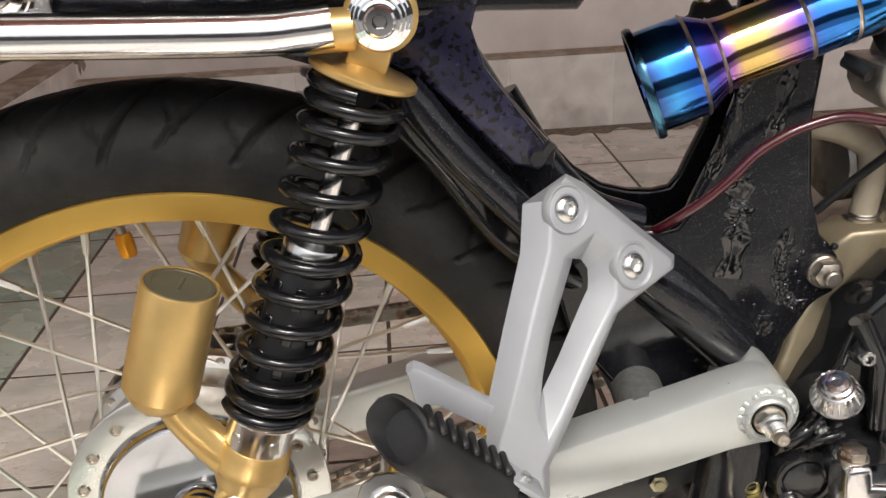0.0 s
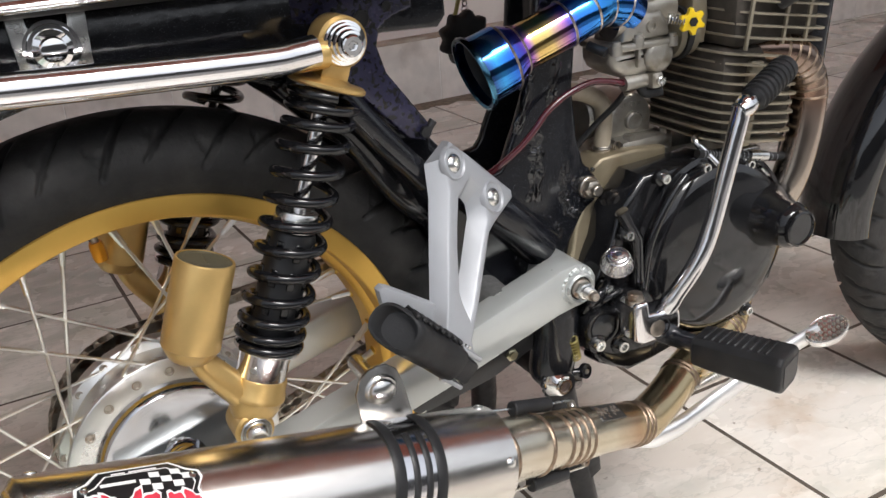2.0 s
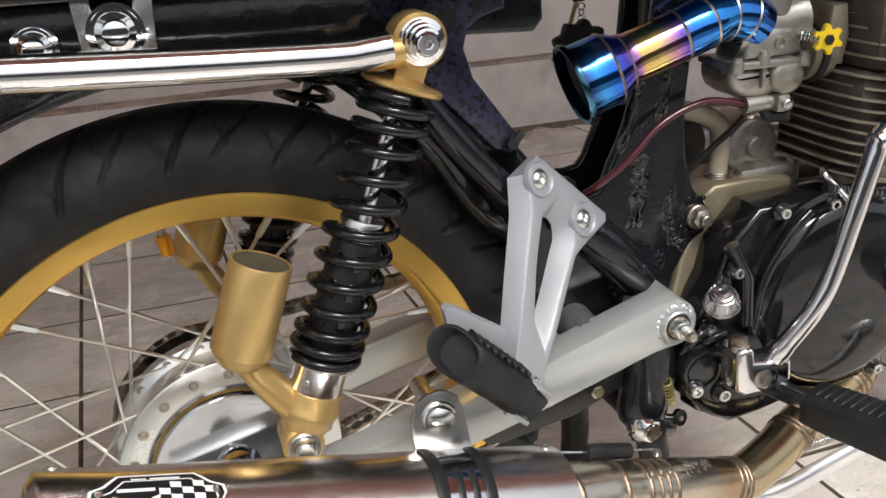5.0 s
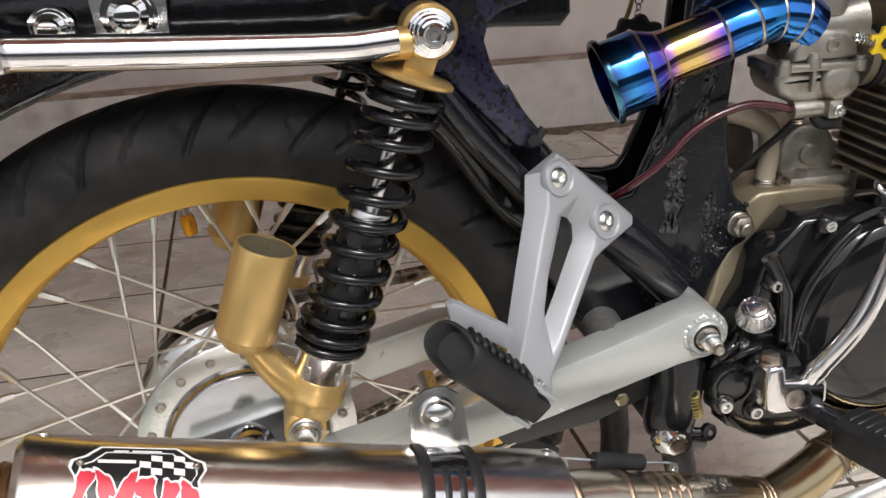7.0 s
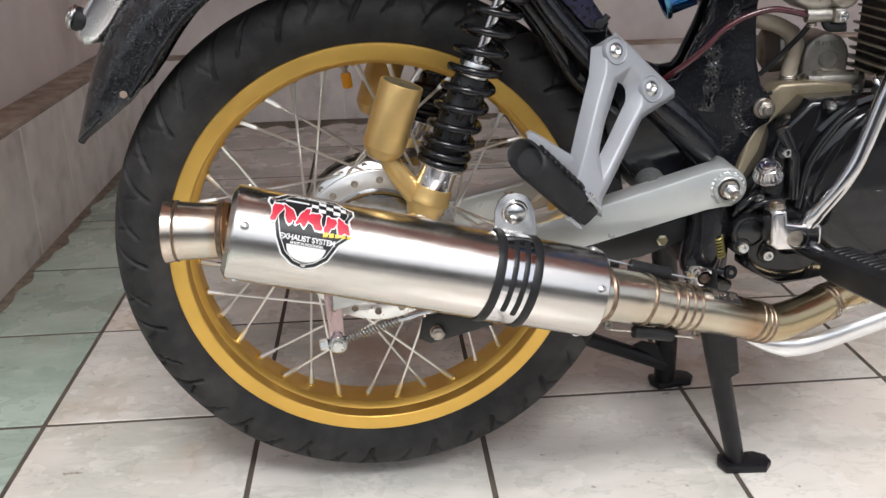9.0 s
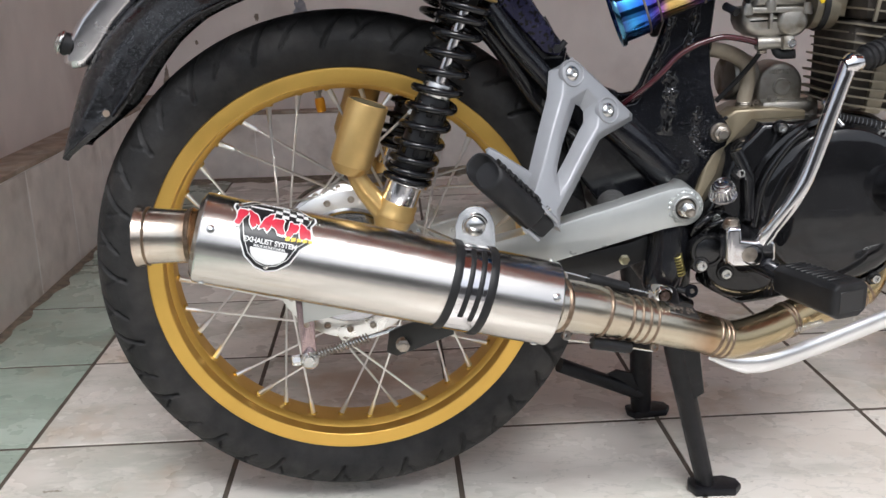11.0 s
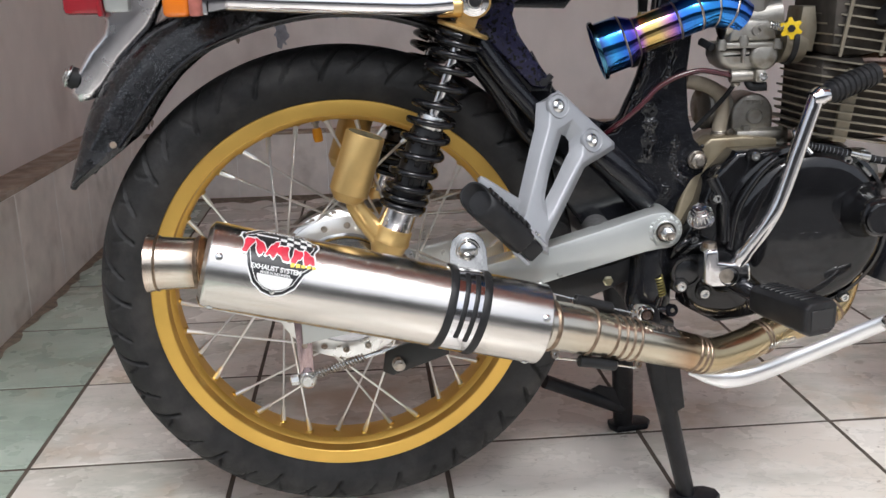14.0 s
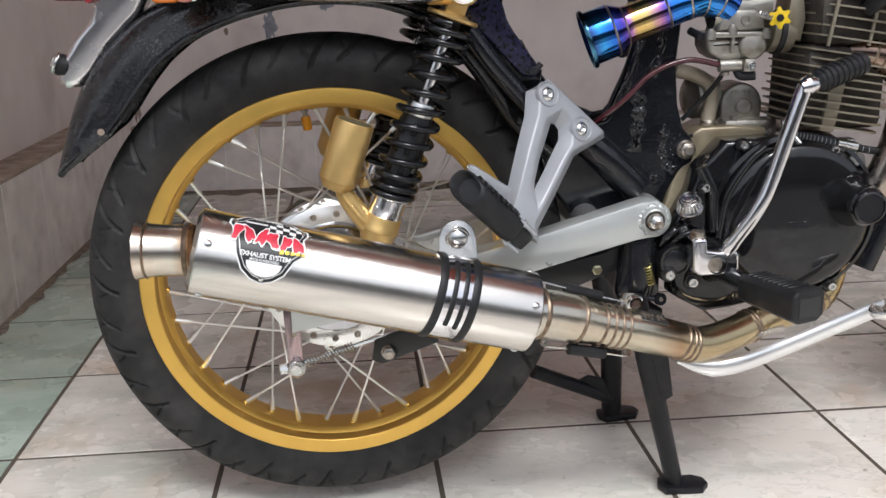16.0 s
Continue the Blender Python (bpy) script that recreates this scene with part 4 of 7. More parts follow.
def on_muffler(s, ang, lift=0.0):
    """A place on the can: s metres from its rear end, ang degrees up from the side that faces out."""
    side = V(0, -1, 0)
    side = (side - MD * side.dot(MD)).normalized()
    up = MD.cross(side)
    if up.z < 0:
        up = -up
    n = side * math.cos(radians(ang)) + up * math.sin(radians(ang))
    return M0 + MD * s + n * (RM + lift), n


for s, ang in ((0.010, 30), (0.010, -58), (ML - 0.008, 27), (ML - 0.012, -62), (0.010, 118), (ML - 0.008, 105)):
    p, n = on_muffler(s, ang, -0.0004)
    part("rivet", lathe([(0, 0.0042), (0.0012, 0.004), (0.0018, 0.003), (0.0022, 0.0014), (0.0012, 0.0010), (0.0012, 0)], p, n, 16), M["steel"], muffler)

# black rubber straps and hanging tab
def strap(s, width, a0, a1, lift=0.0026):
    bm = bmesh.new()
    rows = []
    steps = 40
    for k in range(steps + 1):
        ang = a0 + (a1 - a0) * k / steps
        row = []
        for ds, up in ((-width / 2, -0.001), (-width / 2, lift * 0.7), (-width / 4, lift), (width / 4, lift), (width / 2, lift * 0.7), (width / 2, -0.001)):
            p, n = on_muffler(s + ds + 0.003 * math.sin(radians(ang)), ang, up)
            row.append(bm.verts.new(p))
        rows.append(row)
    for a, b in zip(rows, rows[1:]):
        for k in range(5):
            bm.faces.new((a[k], a[k + 1], b[k + 1], b[k]))
    bm.faces.new(rows[0])
    bm.faces.new(rows[-1])
    bmesh.ops.recalc_face_normals(bm, faces=bm.faces)
    return bm


for s, w, a0, a1 in ((0.2435, 0.0085, -115, 108), (0.2795, 0.0085, -115, 108), (0.257, 0.0052, -22, 75), (0.268, 0.0052, -26, 75)):
    part("clamp_strap", strap(s, w, a0, a1), M["rubber"], muffler, "black rubber clamp strap")
part("clamp_band", strap(0.2615, 0.032, -115, 108, 0.0012), M["chrome"], muffler, "chromed clamp band")
tc = V(0.1445, -0.131, 0.3695)
tab = part("hanging_tab", plate([(-0.021, -0.024), (-0.020, 0.0), (-0.016, 0.012), (-0.008, 0.0185), (0.0, 0.020), (0.008, 0.0185), (0.016, 0.012), (0.020, 0.0), (0.021, -0.024)], 0.004, 0.001, place=lambda c: (tc.x + c.x, tc.y + c.y + c.z * 0.5 if c.z < -0.012 else tc.y + c.y, tc.z + c.z)), mat("dull_tab_steel", (0.56, 0.55, 0.53), 0.26, 1.0, vary=0.05), muffler, "polished hanging tab")
part("tab_bolt", lathe([(0, 0.0), (0, 0.0135), (0.003, 0.0135), (0.0042, 0.0122), (0.0042, 0.0112), (0.0060, 0.0106), (0.0075, 0.0092), (0.0105, 0.0)], tc + V(0, 0, 0), (0, -1, 0), 40), M["steel"], muffler, "conical polished bolt")
part("tab_spacer", cyl(tc + V(0, 0.004, 0), tc + V(0, 0.05, 0), 0.007), M["steel"], muffler)
lb = part("lower_bracket", plate([(0.046, 0.216), (0.050, 0.240), (0.070, 0.250), (0.12, 0.268), (0.12, 0.242), (0.058, 0.212)], 0.006, 0.0015, place=lambda c: (c.x, c.y - 0.095 - (c.x - 0.046) * 0.9, c.z + 0.26 * (c.x - 0.046))), M["plastic"], muffler, "black steel bracket")
part("bracket_nut", join(cyl((0.066, -0.112, 0.233), (0.066, -0.1145, 0.233), 0.0085), hexnut((0.066, -0.1145, 0.233), (0, -1, 0), 0.0074, 0.006, 0.001), cyl((0.066, -0.12, 0.233), (0.066, -0.1225, 0.233), 0.0038)), M["oldsteel"], muffler, "tarnished hexagon nut")

# shield sticker with lettering; the large word is left as plain red bars
def stuck(bm, s0, a0, lift):
    """Lays a flat drawing (x along the can, z round it) on the can."""
    for v in bm.verts:
        p, n = on_muffler(s0 + 1.06 * v.co.x, a0 + math.degrees(1.06 * v.co.z / RM), lift + max(0.0, 0.0004 - v.co.y))
        v.co = p
    return bm


def sheet(outline, cuts=14):
    """A flat sheet of an outline, cut finely enough to bend."""
    bm = bmesh.new()
    bm.faces.new([bm.verts.new((x, 0, z)) for x, z in outline])
    zs = [z for _, z in outline]
    for k in range(1, cuts):
        z = min(zs) + (max(zs) - min(zs)) * k / cuts
        bmesh.ops.bisect_plane(bm, geom=bm.verts[:] + bm.edges[:] + bm.faces[:], plane_co=(0, 0, z), plane_no=(0, 0, 1))
    return bm


def scaled(o, k, dz=0.0):
    return [(x * k, (z - dz) * k + dz) for x, z in o]


shield = [(-0.036, 0.024), (-0.037, 0.019), (-0.034, 0.014), (-0.0315, 0.006), (-0.027, -0.012), (-0.020, -0.026), (-0.010, -0.034), (0.0, -0.037), (0.010, -0.034), (0.020, -0.026), (0.027, -0.012), (0.036, -0.004), (0.035, 0.004), (0.033, 0.012), (0.037, 0.019), (0.036, 0.024), (0.029, 0.027), (0.021, 0.035), (-0.021, 0.035), (-0.029, 0.027)]
S0, A0 = 0.065, 41
st = part("sticker", stuck(sheet(shield), S0, A0, 0.0002), M["white"], muffler, "shield-shaped exhaust sticker")
part("sticker_field", stuck(sheet(scaled(shield, 0.955)), S0, A0, 0.0005), M["sticker"], st)
part("sticker_line", stuck(sheet(scaled(shield, 0.86, -0.002)), S0, A0, 0.0007), M["white"], st)
part("sticker_field", stuck(sheet(scaled(shield, 0.835, -0.002)), S0, A0, 0.0009), M["sticker"], st)
part("sticker_disc", stuck(sheet([(0.0165 * math.cos(t), -0.0165 + 0.0130 * math.sin(t)) for t in (math.pi + math.pi * k / 16 for k in range(17))]), S0, A0, 0.0012), M["white"], st)
for k in range(5):
    for j in range(3):
        if (k + j) % 2:
            x, z = 0.000 + k * 0.0062, 0.0150 + j * 0.0042
            part("sticker_check", stuck(sheet([(x, z), (x + 0.006, z - 0.0006), (x + 0.006, z + 0.0034), (x, z + 0.004)], 3), S0, A0, 0.0012), M["white"], st)
def stroke(cx, cz, w, h, slant, seed):
    """A fat hand-drawn mark: a rough closed outline."""
    out = []
    for k in range(16):
        a = 2 * math.pi * (k + 0.5) / 16
        r = 1 + 0.22 * math.sin(3 * a + seed) + 0.13 * math.sin(5 * a + 2.1 * seed)
        x, z = w * r * math.copysign(abs(math.cos(a)) ** 0.7, math.cos(a)), h * r * math.copysign(abs(math.sin(a)) ** 0.7, math.sin(a))
        out.append((cx + x + slant * z, cz + z - 0.10 * (cx + x)))
    return out


for lift, grow, key in ((0.0014, 1.24, "white"), (0.0017, 1.0, "stickred")):
    for n, (cx, w, h) in enumerate(((-0.0285, 0.0036, 0.0088), (-0.0175, 0.0042, 0.0080), (-0.0055, 0.0040, 0.0084), (0.0045, 0.0052, 0.0078), (0.0165, 0.0040, 0.0074), (0.0275, 0.0050, 0.0068))):
        part("sticker_stroke", stuck(sheet(stroke(cx, 0.0062, w * 1.02 * grow, h * 0.92 * grow, -0.22 if n % 2 else 0.30, n * 1.7), 10), S0, A0, lift + 0.00006 * n), M[key], st, "red painted mark" if key == "stickred" else "")
for k in range(5):
    x = 0.012 + k * 0.005
    part("sticker_bar", stuck(sheet([(x, -0.0068 + 0.0004 * k), (x + 0.0038, -0.0063 + 0.0004 * k), (x + 0.0038, -0.0025), (x, -0.003)], 3), S0, A0, 0.0020), M["stickyellow"], st)
for x0, x1, z0, z1 in ((-0.022, -0.002, 0.0215, 0.0237), (-0.014, -0.006, 0.0295, 0.0308), (-0.004, 0.012, 0.0295, 0.0308)):
    part("sticker_bar", stuck(sheet([(x0, z0), (x1, z0), (x1, z1), (x0, z1)], 3), S0, A0, 0.0012), M["white"], st)
for word, size, z in (("EXHAUST SYSTEM", 0.0060, -0.0128), ("MADE IN INDONESIA", 0.0030, -0.0160)):
    cu = bpy.data.curves.new("lettering", "FONT")
    cu.body, cu.size, cu.align_x, cu.space_character, cu.offset = word, size, "CENTER", 0.95, size * 0.03
    ob = new("lettering", cu)
    bpy.context.view_layer.update()
    me = bpy.data.meshes.new_from_object(ob.evaluated_get(bpy.context.evaluated_depsgraph_get()))
    bpy.data.objects.remove(ob)
    bm = bmesh.new()
    bm.from_mesh(me)
    for v in bm.verts:
        v.co = V(v.co.x, 0, v.co.y + z)
    part("lettering", stuck(bm, S0, A0, 0.0021), M["white"], st, "white lettering", 0)
for x, z in ((-0.031, 0.0215), (0.031, 0.0205), (0.0, -0.0315)):
    p, n = on_muffler(S0 + 1.06 * x, A0 + math.degrees(1.06 * z / RM), 0.0010)
    part("sticker_rivet", lathe([(0, 0.0028), (0.0012, 0.0024), (0.0016, 0.001), (0.0010, 0.0006), (0.001, 0)], p, n, 12), M["steel"], st)

# link pipe, welds and springs
PIPE = spline([M1 + MD * 0.002, V(0.255, -0.146, 0.281), V(0.300, -0.136, 0.266), V(0.350, -0.124, 0.251), V(0.392, -0.114, 0.236), V(0.425, -0.104, 0.224), V(0.470, -0.085, 0.2260), V(0.516, -0.064, 0.235), V(0.562, -0.048, 0.244), V(0.598, -0.036, 0.254), V(0.614, -0.026, 0.272), V(0.622, -0.020, 0.300), V(0.630, -0.020, 0.330)], 6)
rad = [0.0275 if p.x < 0.272 else 0.0255 if p.x < 0.288 else 0.024 - 0.004 * min(1, max(0, (p.x - 0.33) / 0.12)) for p in PIPE]
link_pipe = part("link_pipe", tube(PIPE, rad, 36), M["pipe"], bike, "heat-tinted stainless link pipe")


def pipe_at(x):
    for (a, ra), (b, rb) in zip(zip(PIPE, rad), zip(PIPE[1:], rad[1:])):
        if a.x <= x <= b.x:
            t = (x - a.x) / (b.x - a.x)
            return a + (b - a) * t, (b - a).normalized(), ra + (rb - ra) * t
    return PIPE[-1], (PIPE[-1] - PIPE[-2]).normalized(), rad[-1]


for x, w, up, k in ((0.229, 0.003, 0.0020, "weld"), (0.275, 0.0026, 0.0022, "weld"), (0.300, 0.002, 0.0018, "weld"), (0.310, 0.0018, 0.0018, "weld"), (0.319, 0.0018, 0.0016, "weld"), (0.328, 0.0018, 0.0016, "weld"), (0.403, 0.0025, 0.0014, "weld"), (0.410, 0.002, 0.0014, "weld"), (0.416, 0.002, 0.0012, "weld"), (0.498, 0.002, 0.0014, "weld"), (0.503, 0.002, 0.0012, "weld"), (0.586, 0.002, 0.0014, "weld"), (0.592, 0.002, 0.0014, "weld"), (0.598, 0.002, 0.0014, "weld")):
    p, d, r = pipe_at(x)
    w *= 1.1
    part("pipe_weld", lathe([(-w, r - 0.0004), (-w * 0.5, r + up * 0.7), (0, r + up * 0.9), (w * 0.5, r + up * 0.7), (w, r - 0.0004)], p, d, 32), M[k], link_pipe)
for sx, ang in ((0.236, 122), (0.236, -75)):
    p, d, r = pipe_at(sx)
    q, d2, r2 = pipe_at(0.335)
    n = V(0, -math.cos(radians(ang)), math.sin(radians(ang)))
    a, b = p + n * (r + 0.008), q + n * (r2 + 0.007)
    cover_a, cover_b = a + (b - a) * 0.28, a + (b - a) * 0.72
    sp = part("spring_cover", cyl(cover_a, cover_b, 0.0065, bevel=0.001), M["rubber"], link_pipe, "black rubber sleeve over an exhaust spring")
    part("spring_hook", tube(spline([a - n * 0.006, a, cover_a, cover_b, b, b - n * 0.006], 4), 0.0011, 6), M["steel"], sp)
    for e in (a, b):
        part("hook_lug", lathe([(-0.0014, 0.002), (-0.0014, 0.005), (0.0014, 0.005), (0.0014, 0.002)], e - n * 0.004, d.cross(n), 12), M["oldsteel"], sp)
p, d, r = pipe_at(0.357)
nn = V(0, -0.34, 0.94)
nn = (nn - d * nn.dot(d)).normalized()
plate_m = Matrix.Translation(p + nn * (r - 0.0010)) @ Matrix([[nn.cross(d)[i], nn[i], d[i], 0] for i in range(3)] + [[0, 0, 0, 1]])
maker = part("maker_plate", moved(box(0, 0, 0, 0.019, 0.0020, 0.036, 0.0005, 1), plate_m), mat("dark_etched_plate", (0.10, 0.095, 0.09), 0.4, 0.8, vary=0.3, scale=200), link_pipe, "small dark plate with a raised silver device")
for k in range(34):
    c = plate_m @ V(random.uniform(-0.0062, 0.0062), 0.0008, random.uniform(-0.0150, 0.0150))
    part("plate_device", lathe([(0, random.uniform(0.0012, 0.0024)), (0.0005, random.uniform(0.001, 0.0018)), (0.0008, 0)], c, nn, 7), M["oldsteel"], maker)
# header from the port down the front of the engine
HEAD = spline([V(0.600, -0.03, 0.552), V(0.622, -0.045, 0.552), V(0.646, -0.05, 0.545), V(0.666, -0.05, 0.528), V(0.676, -0.05, 0.504), V(0.675, -0.05, 0.474), V(0.668, -0.05, 0.438), V(0.656, -0.047, 0.400), V(0.640, -0.034, 0.362), V(0.630, -0.020, 0.330)], 5)
M["header"] = banded("heat_tinted_header", (0, 0, 0.28), (0, 0, 1), [(0.0, (0.42, 0.30, 0.20)), (0.12, (0.40, 0.35, 0.30)), (0.19, (0.34, 0.28, 0.24)), (0.22, (0.24, 0.15, 0.11)), (0.245, (0.30, 0.24, 0.20)), (0.27, (0.22, 0.15, 0.12)), (0.30, (0.26, 0.20, 0.16))], 0.2)
header = part("header_pipe", tube(HEAD, 0.0185, 28), M["header"], bike, "browned exhaust header pipe")
for k in (7, 9, 11, 13, 15, 17, 19, 21):
    p, d = HEAD[k], (HEAD[k + 1] - HEAD[k - 1]).normalized()
    part("pipe_weld", lathe([(-0.0022, 0.0182), (0, 0.0192), (0.0022, 0.0182)], p, d, 28), M["weld"], header)

part("brake_return_spring", helix((0.3795, -0.012, 0.316), (0.384, -0.030, 0.276), 0.0052, 0.0010, 13, 14, 6), M["zincyellow"], bike, "yellow zinc brake return spring")

# ---- centre stand ----
def stand():
    near = part("centre_stand", join(
        tube([V(0.366, -0.045, 0.265), V(0.3925, -0.035, 0.160), V(0.4365, -0.020, -0.004)], [0.0150, 0.0135, 0.0115], 10),
        tube([V(0.358, 0.10, 0.265), V(0.388, 0.15, 0.14), V(0.404, 0.195, -0.004)], [0.0165, 0.0160, 0.0150], 16),
        cyl((0.365, -0.06, 0.262), (0.362, 0.12, 0.262), 0.012), tube([V(0.397, 0.178, 0.028), V(0.34, 0.165, 0.056), V(0.275, 0.150, 0.088)], 0.0105, 12)), M["standblack"], bike, "black steel centre stand")
    for c, w in ((V(0.445, -0.020, -0.0154), 0.0), (V(0.412, 0.198, -0.0154), 0.2)):
        foot = [(-0.026, -0.016), (0.020, -0.019), (0.034, -0.010), (0.036, 0.004), (0.026, 0.017), (-0.024, 0.016), (-0.030, 0.0)]
        part("stand_foot", moved(plate(foot, 0.011, 0.003), Matrix.Translation(c) @ Matrix.Rotation(w, 4, "Z") @ Matrix.Rotation(radians(90), 4, "X")), M["standblack"], near, "flat black foot")
    part("stand_web", plate([(0.374, 0.215), (0.398, 0.205), (0.412, 0.13), (0.398, 0.12)], 0.010, 0.003, place=lambda c: (c.x + 0.010, c.y - 0.052 + 0.12 * (0.2 - c.z), c.z)), M["standblack"], near)
    part("stand_gusset", plate([(0.392, 0.062), (0.392, 0.030), (0.345, 0.062), (0.360, 0.070)], 0.006, 0.0015, place=lambda c: (c.x, c.y + 0.166, c.z)), M["standblack"], near)


stand()

# ---- frame ----
FRAME_SIDE = [(0.380, 0.66), (0.428, 0.66), (0.4205, 0.585), (0.4165, 0.539), (0.421, 0.491), (0.429, 0.463), (0.4435, 0.447), (0.4435, 0.42), (0.428, 0.41), (0.413, 0.385), (0.404, 0.350), (0.36, 0.345), (0.30, 0.352), (0.262, 0.405), (0.250, 0.455), (0.236, 0.510), (0.243, 0.520), (0.266, 0.494), (0.285, 0.480), (0.304, 0.4745), (0.322, 0.4730), (0.3335, 0.4750), (0.3400, 0.4830), (0.3455, 0.4966), (0.354, 0.515), (0.360, 0.5305), (0.3675, 0.556), (0.3745, 0.590)]
frame_main = part("main_frame", join(
    plate(FRAME_SIDE, 0.012, 0.0045, place=lambda c: (c.x, c.y - 0.004, c.z), seg=4),
    plate(FRAME_SIDE, 0.010, 0.0030, place=lambda c: (c.x + (0.013 if c.z > 0.47 else 0), c.y + 0.062, c.z + 0.004), seg=3),
    plate([(0.400, 0.66), (0.424, 0.66), (0.4170, 0.585), (0.4130, 0.539), (0.4165, 0.491), (0.424, 0.455), (0.410, 0.385), (0.400, 0.352), (0.36, 0.348), (0.30, 0.355), (0.270, 0.405), (0.300, 0.430), (0.360, 0.440), (0.388, 0.480), (0.394, 0.540)], 0.066, 0, place=lambda c: (c.x, c.y + 0.002, c.z)),
    tube(spline([V(0.222, 0.0, 0.566), V(0.246, -0.002, 0.525), V(0.275, 0.0, 0.492), V(0.310, 0.004, 0.476)], 6), 0.012, 16),
    tube(spline([V(0.13, -0.03, 0.598), V(0.18, -0.03, 0.545), V(0.225, -0.020, 0.480), V(0.262, 0.004, 0.445), V(0.300, 0.016, 0.42)], 5), 0.012, 16),
    tube(spline([V(0.12, 0.05, 0.60), V(0.18, 0.05, 0.545), V(0.225, 0.05, 0.475), V(0.275, 0.045, 0.425), V(0.36, 0.04, 0.385)], 5), 0.012, 16),
    cyl((0.3815, -0.052, 0.364), (0.3815, 0.062, 0.364), 0.019),
    box(0.385, 0.012, 0.30, 0.045, 0.06, 0.11, 0.012)), M["gloss"], bike, "glossy black flake-painted frame", 50)
part("engine_tube", tube([V(0.300, -0.018, 0.462), V(0.304, -0.018, 0.458), V(0.340, -0.014, 0.424), V(0.372, -0.008, 0.392)], [0.0165, 0.0195, 0.0205, 0.0215], 22), M["gloss"], frame_main, "black flake-painted frame tube with a flat end")
# lumpy painted-over weld seams on the column and round the pivot
def lumpy_seam(path, width, height, seed):
    """A strip of irregular, drawn-out lumps on the frame's flat side: path of (x, z), lumps stand out towards -y."""
    bm = bmesh.new()
    line = spline([V(x, 0, z) for x, z in path], 26)
    across = 15
    rows = []
    for i, p in enumerate(line):
        d = (line[min(i + 1, len(line) - 1)] - line[max(i - 1, 0)]).normalized()
        side = V(-d.z, 0, d.x)
        row = []
        for k in range(across):
            q = 2 * k / (across - 1) - 1
            c = p + side * (q * width / 2 * (1 + 0.25 * math.sin(i * 0.31 + seed)))
            along = c.dot(d)
            n = noise.noise(V(q * width * 210, along * 34, seed)) + 0.75 * noise.noise(V(q * width * 520, along * 300, seed + 7))
            lift = max(0.0, n + 0.12) * (1 - q * q) ** 0.6 * min(1, i / 6, (len(line) - 1 - i) / 6)
            row.append(bm.verts.new((c.x, -0.0042 - height * lift + 0.0012 * (abs(q) > 0.99), c.z)))
        rows.append(row)
    for a, b in zip(rows, rows[1:]):
        for k in range(across - 1):
            bm.faces.new((a[k], a[k + 1], b[k + 1], b[k]))
    bmesh.ops.recalc_face_normals(bm, faces=bm.faces)
    return bm


for n, (path, width, height) in enumerate((([(0.3725, 0.508), (0.3735, 0.490), (0.3740, 0.468), (0.3690, 0.436)], 0.018, 0.0034), ([(0.4020, 0.590), (0.3960, 0.555), (0.3890, 0.524)], 0.012, 0.0026), ([(0.3735, 0.572), (0.3640, 0.535), (0.3535, 0.506)], 0.010, 0.0026), ([(0.345, 0.420), (0.362, 0.400), (0.385, 0.395), (0.402, 0.402)], 0.016, 0.0036), ([(0.408, 0.470), (0.404, 0.440), (0.410, 0.418), (0.424, 0.410)], 0.012, 0.0028))):
    part("weld_seam", lumpy_seam(path, width, height * 1.05, 3.1 + 5 * n), M["seam"], frame_main, "lumpy black weld seam" if not n else "", 80)
rear_plate = part("seat_rail_plate", plate([(0.135, 0.610), (0.128, 0.66), (0.238, 0.66), (0.236, 0.639), (0.218, 0.634), (0.2075, 0.627), (0.2040, 0.614), (0.2105, 0.592), (0.248, 0.540), (0.240, 0.531), (0.225, 0.535), (0.175, 0.588)], 0.012, 0.003, place=lambda c: (c.x, c.y - 0.047, c.z), seg=3), M["navy"], bike, "navy flake-painted rear frame plate")
part("rail_gusset", plate([(0.160, 0.605), (0.205, 0.606), (0.225, 0.572), (0.252, 0.538), (0.246, 0.500), (0.222, 0.505), (0.190, 0.545), (0.155, 0.588)], 0.022, 0.004, place=lambda c: (c.x, c.y - 0.034, c.z)), M["gloss"], frame_main, "black gusset plate")
part("frame_tip_bolt", join(hexnut((0.239, -0.046, 0.5395), (0, -1, 0), 0.005, 0.005), cyl((0.243, -0.046, 0.541), (0.248, -0.046, 0.547), 0.0035)), M["plastic"], rear_plate)
part("rail_hole", lathe([(0, 0), (0, 0.0068), (0.0008, 0.0070), (0.0009, 0.0058)], (0.192, -0.0472, 0.636), (0, -1, 0), 18), M["rubber"], rear_plate)
part("rail_hole", lathe([(0, 0), (0, 0.004), (0.0008, 0.0042), (0.0009, 0.003)], (0.214, -0.0472, 0.643), (0, -1, 0), 18), M["rubber"], rear_plate)
part("rear_brace", tube(spline([V(0.165, -0.055, 0.585), V(0.195, -0.055, 0.545), V(0.235, -0.05, 0.50)], 5), [0.011] * 11, 12), M["gloss"], bike, "black lower frame tube")
rail = part("seat_rail", join(
    plate([(-0.16, 0.632), (-0.16, 0.668), (0.270, 0.668), (0.2715, 0.628), (0.264, 0.619), (0.215, 0.621), (0.13, 0.622), (0.05, 0.622), (-0.05, 0.624), (-0.10, 0.628)], 0.020, 0.004, place=lambda c: (c.x, c.y - 0.072 + min(0.036, 0.6 * max(0, (c.x - 0.12))), c.z))), M["gloss"], bike, "black flake-painted seat rail")
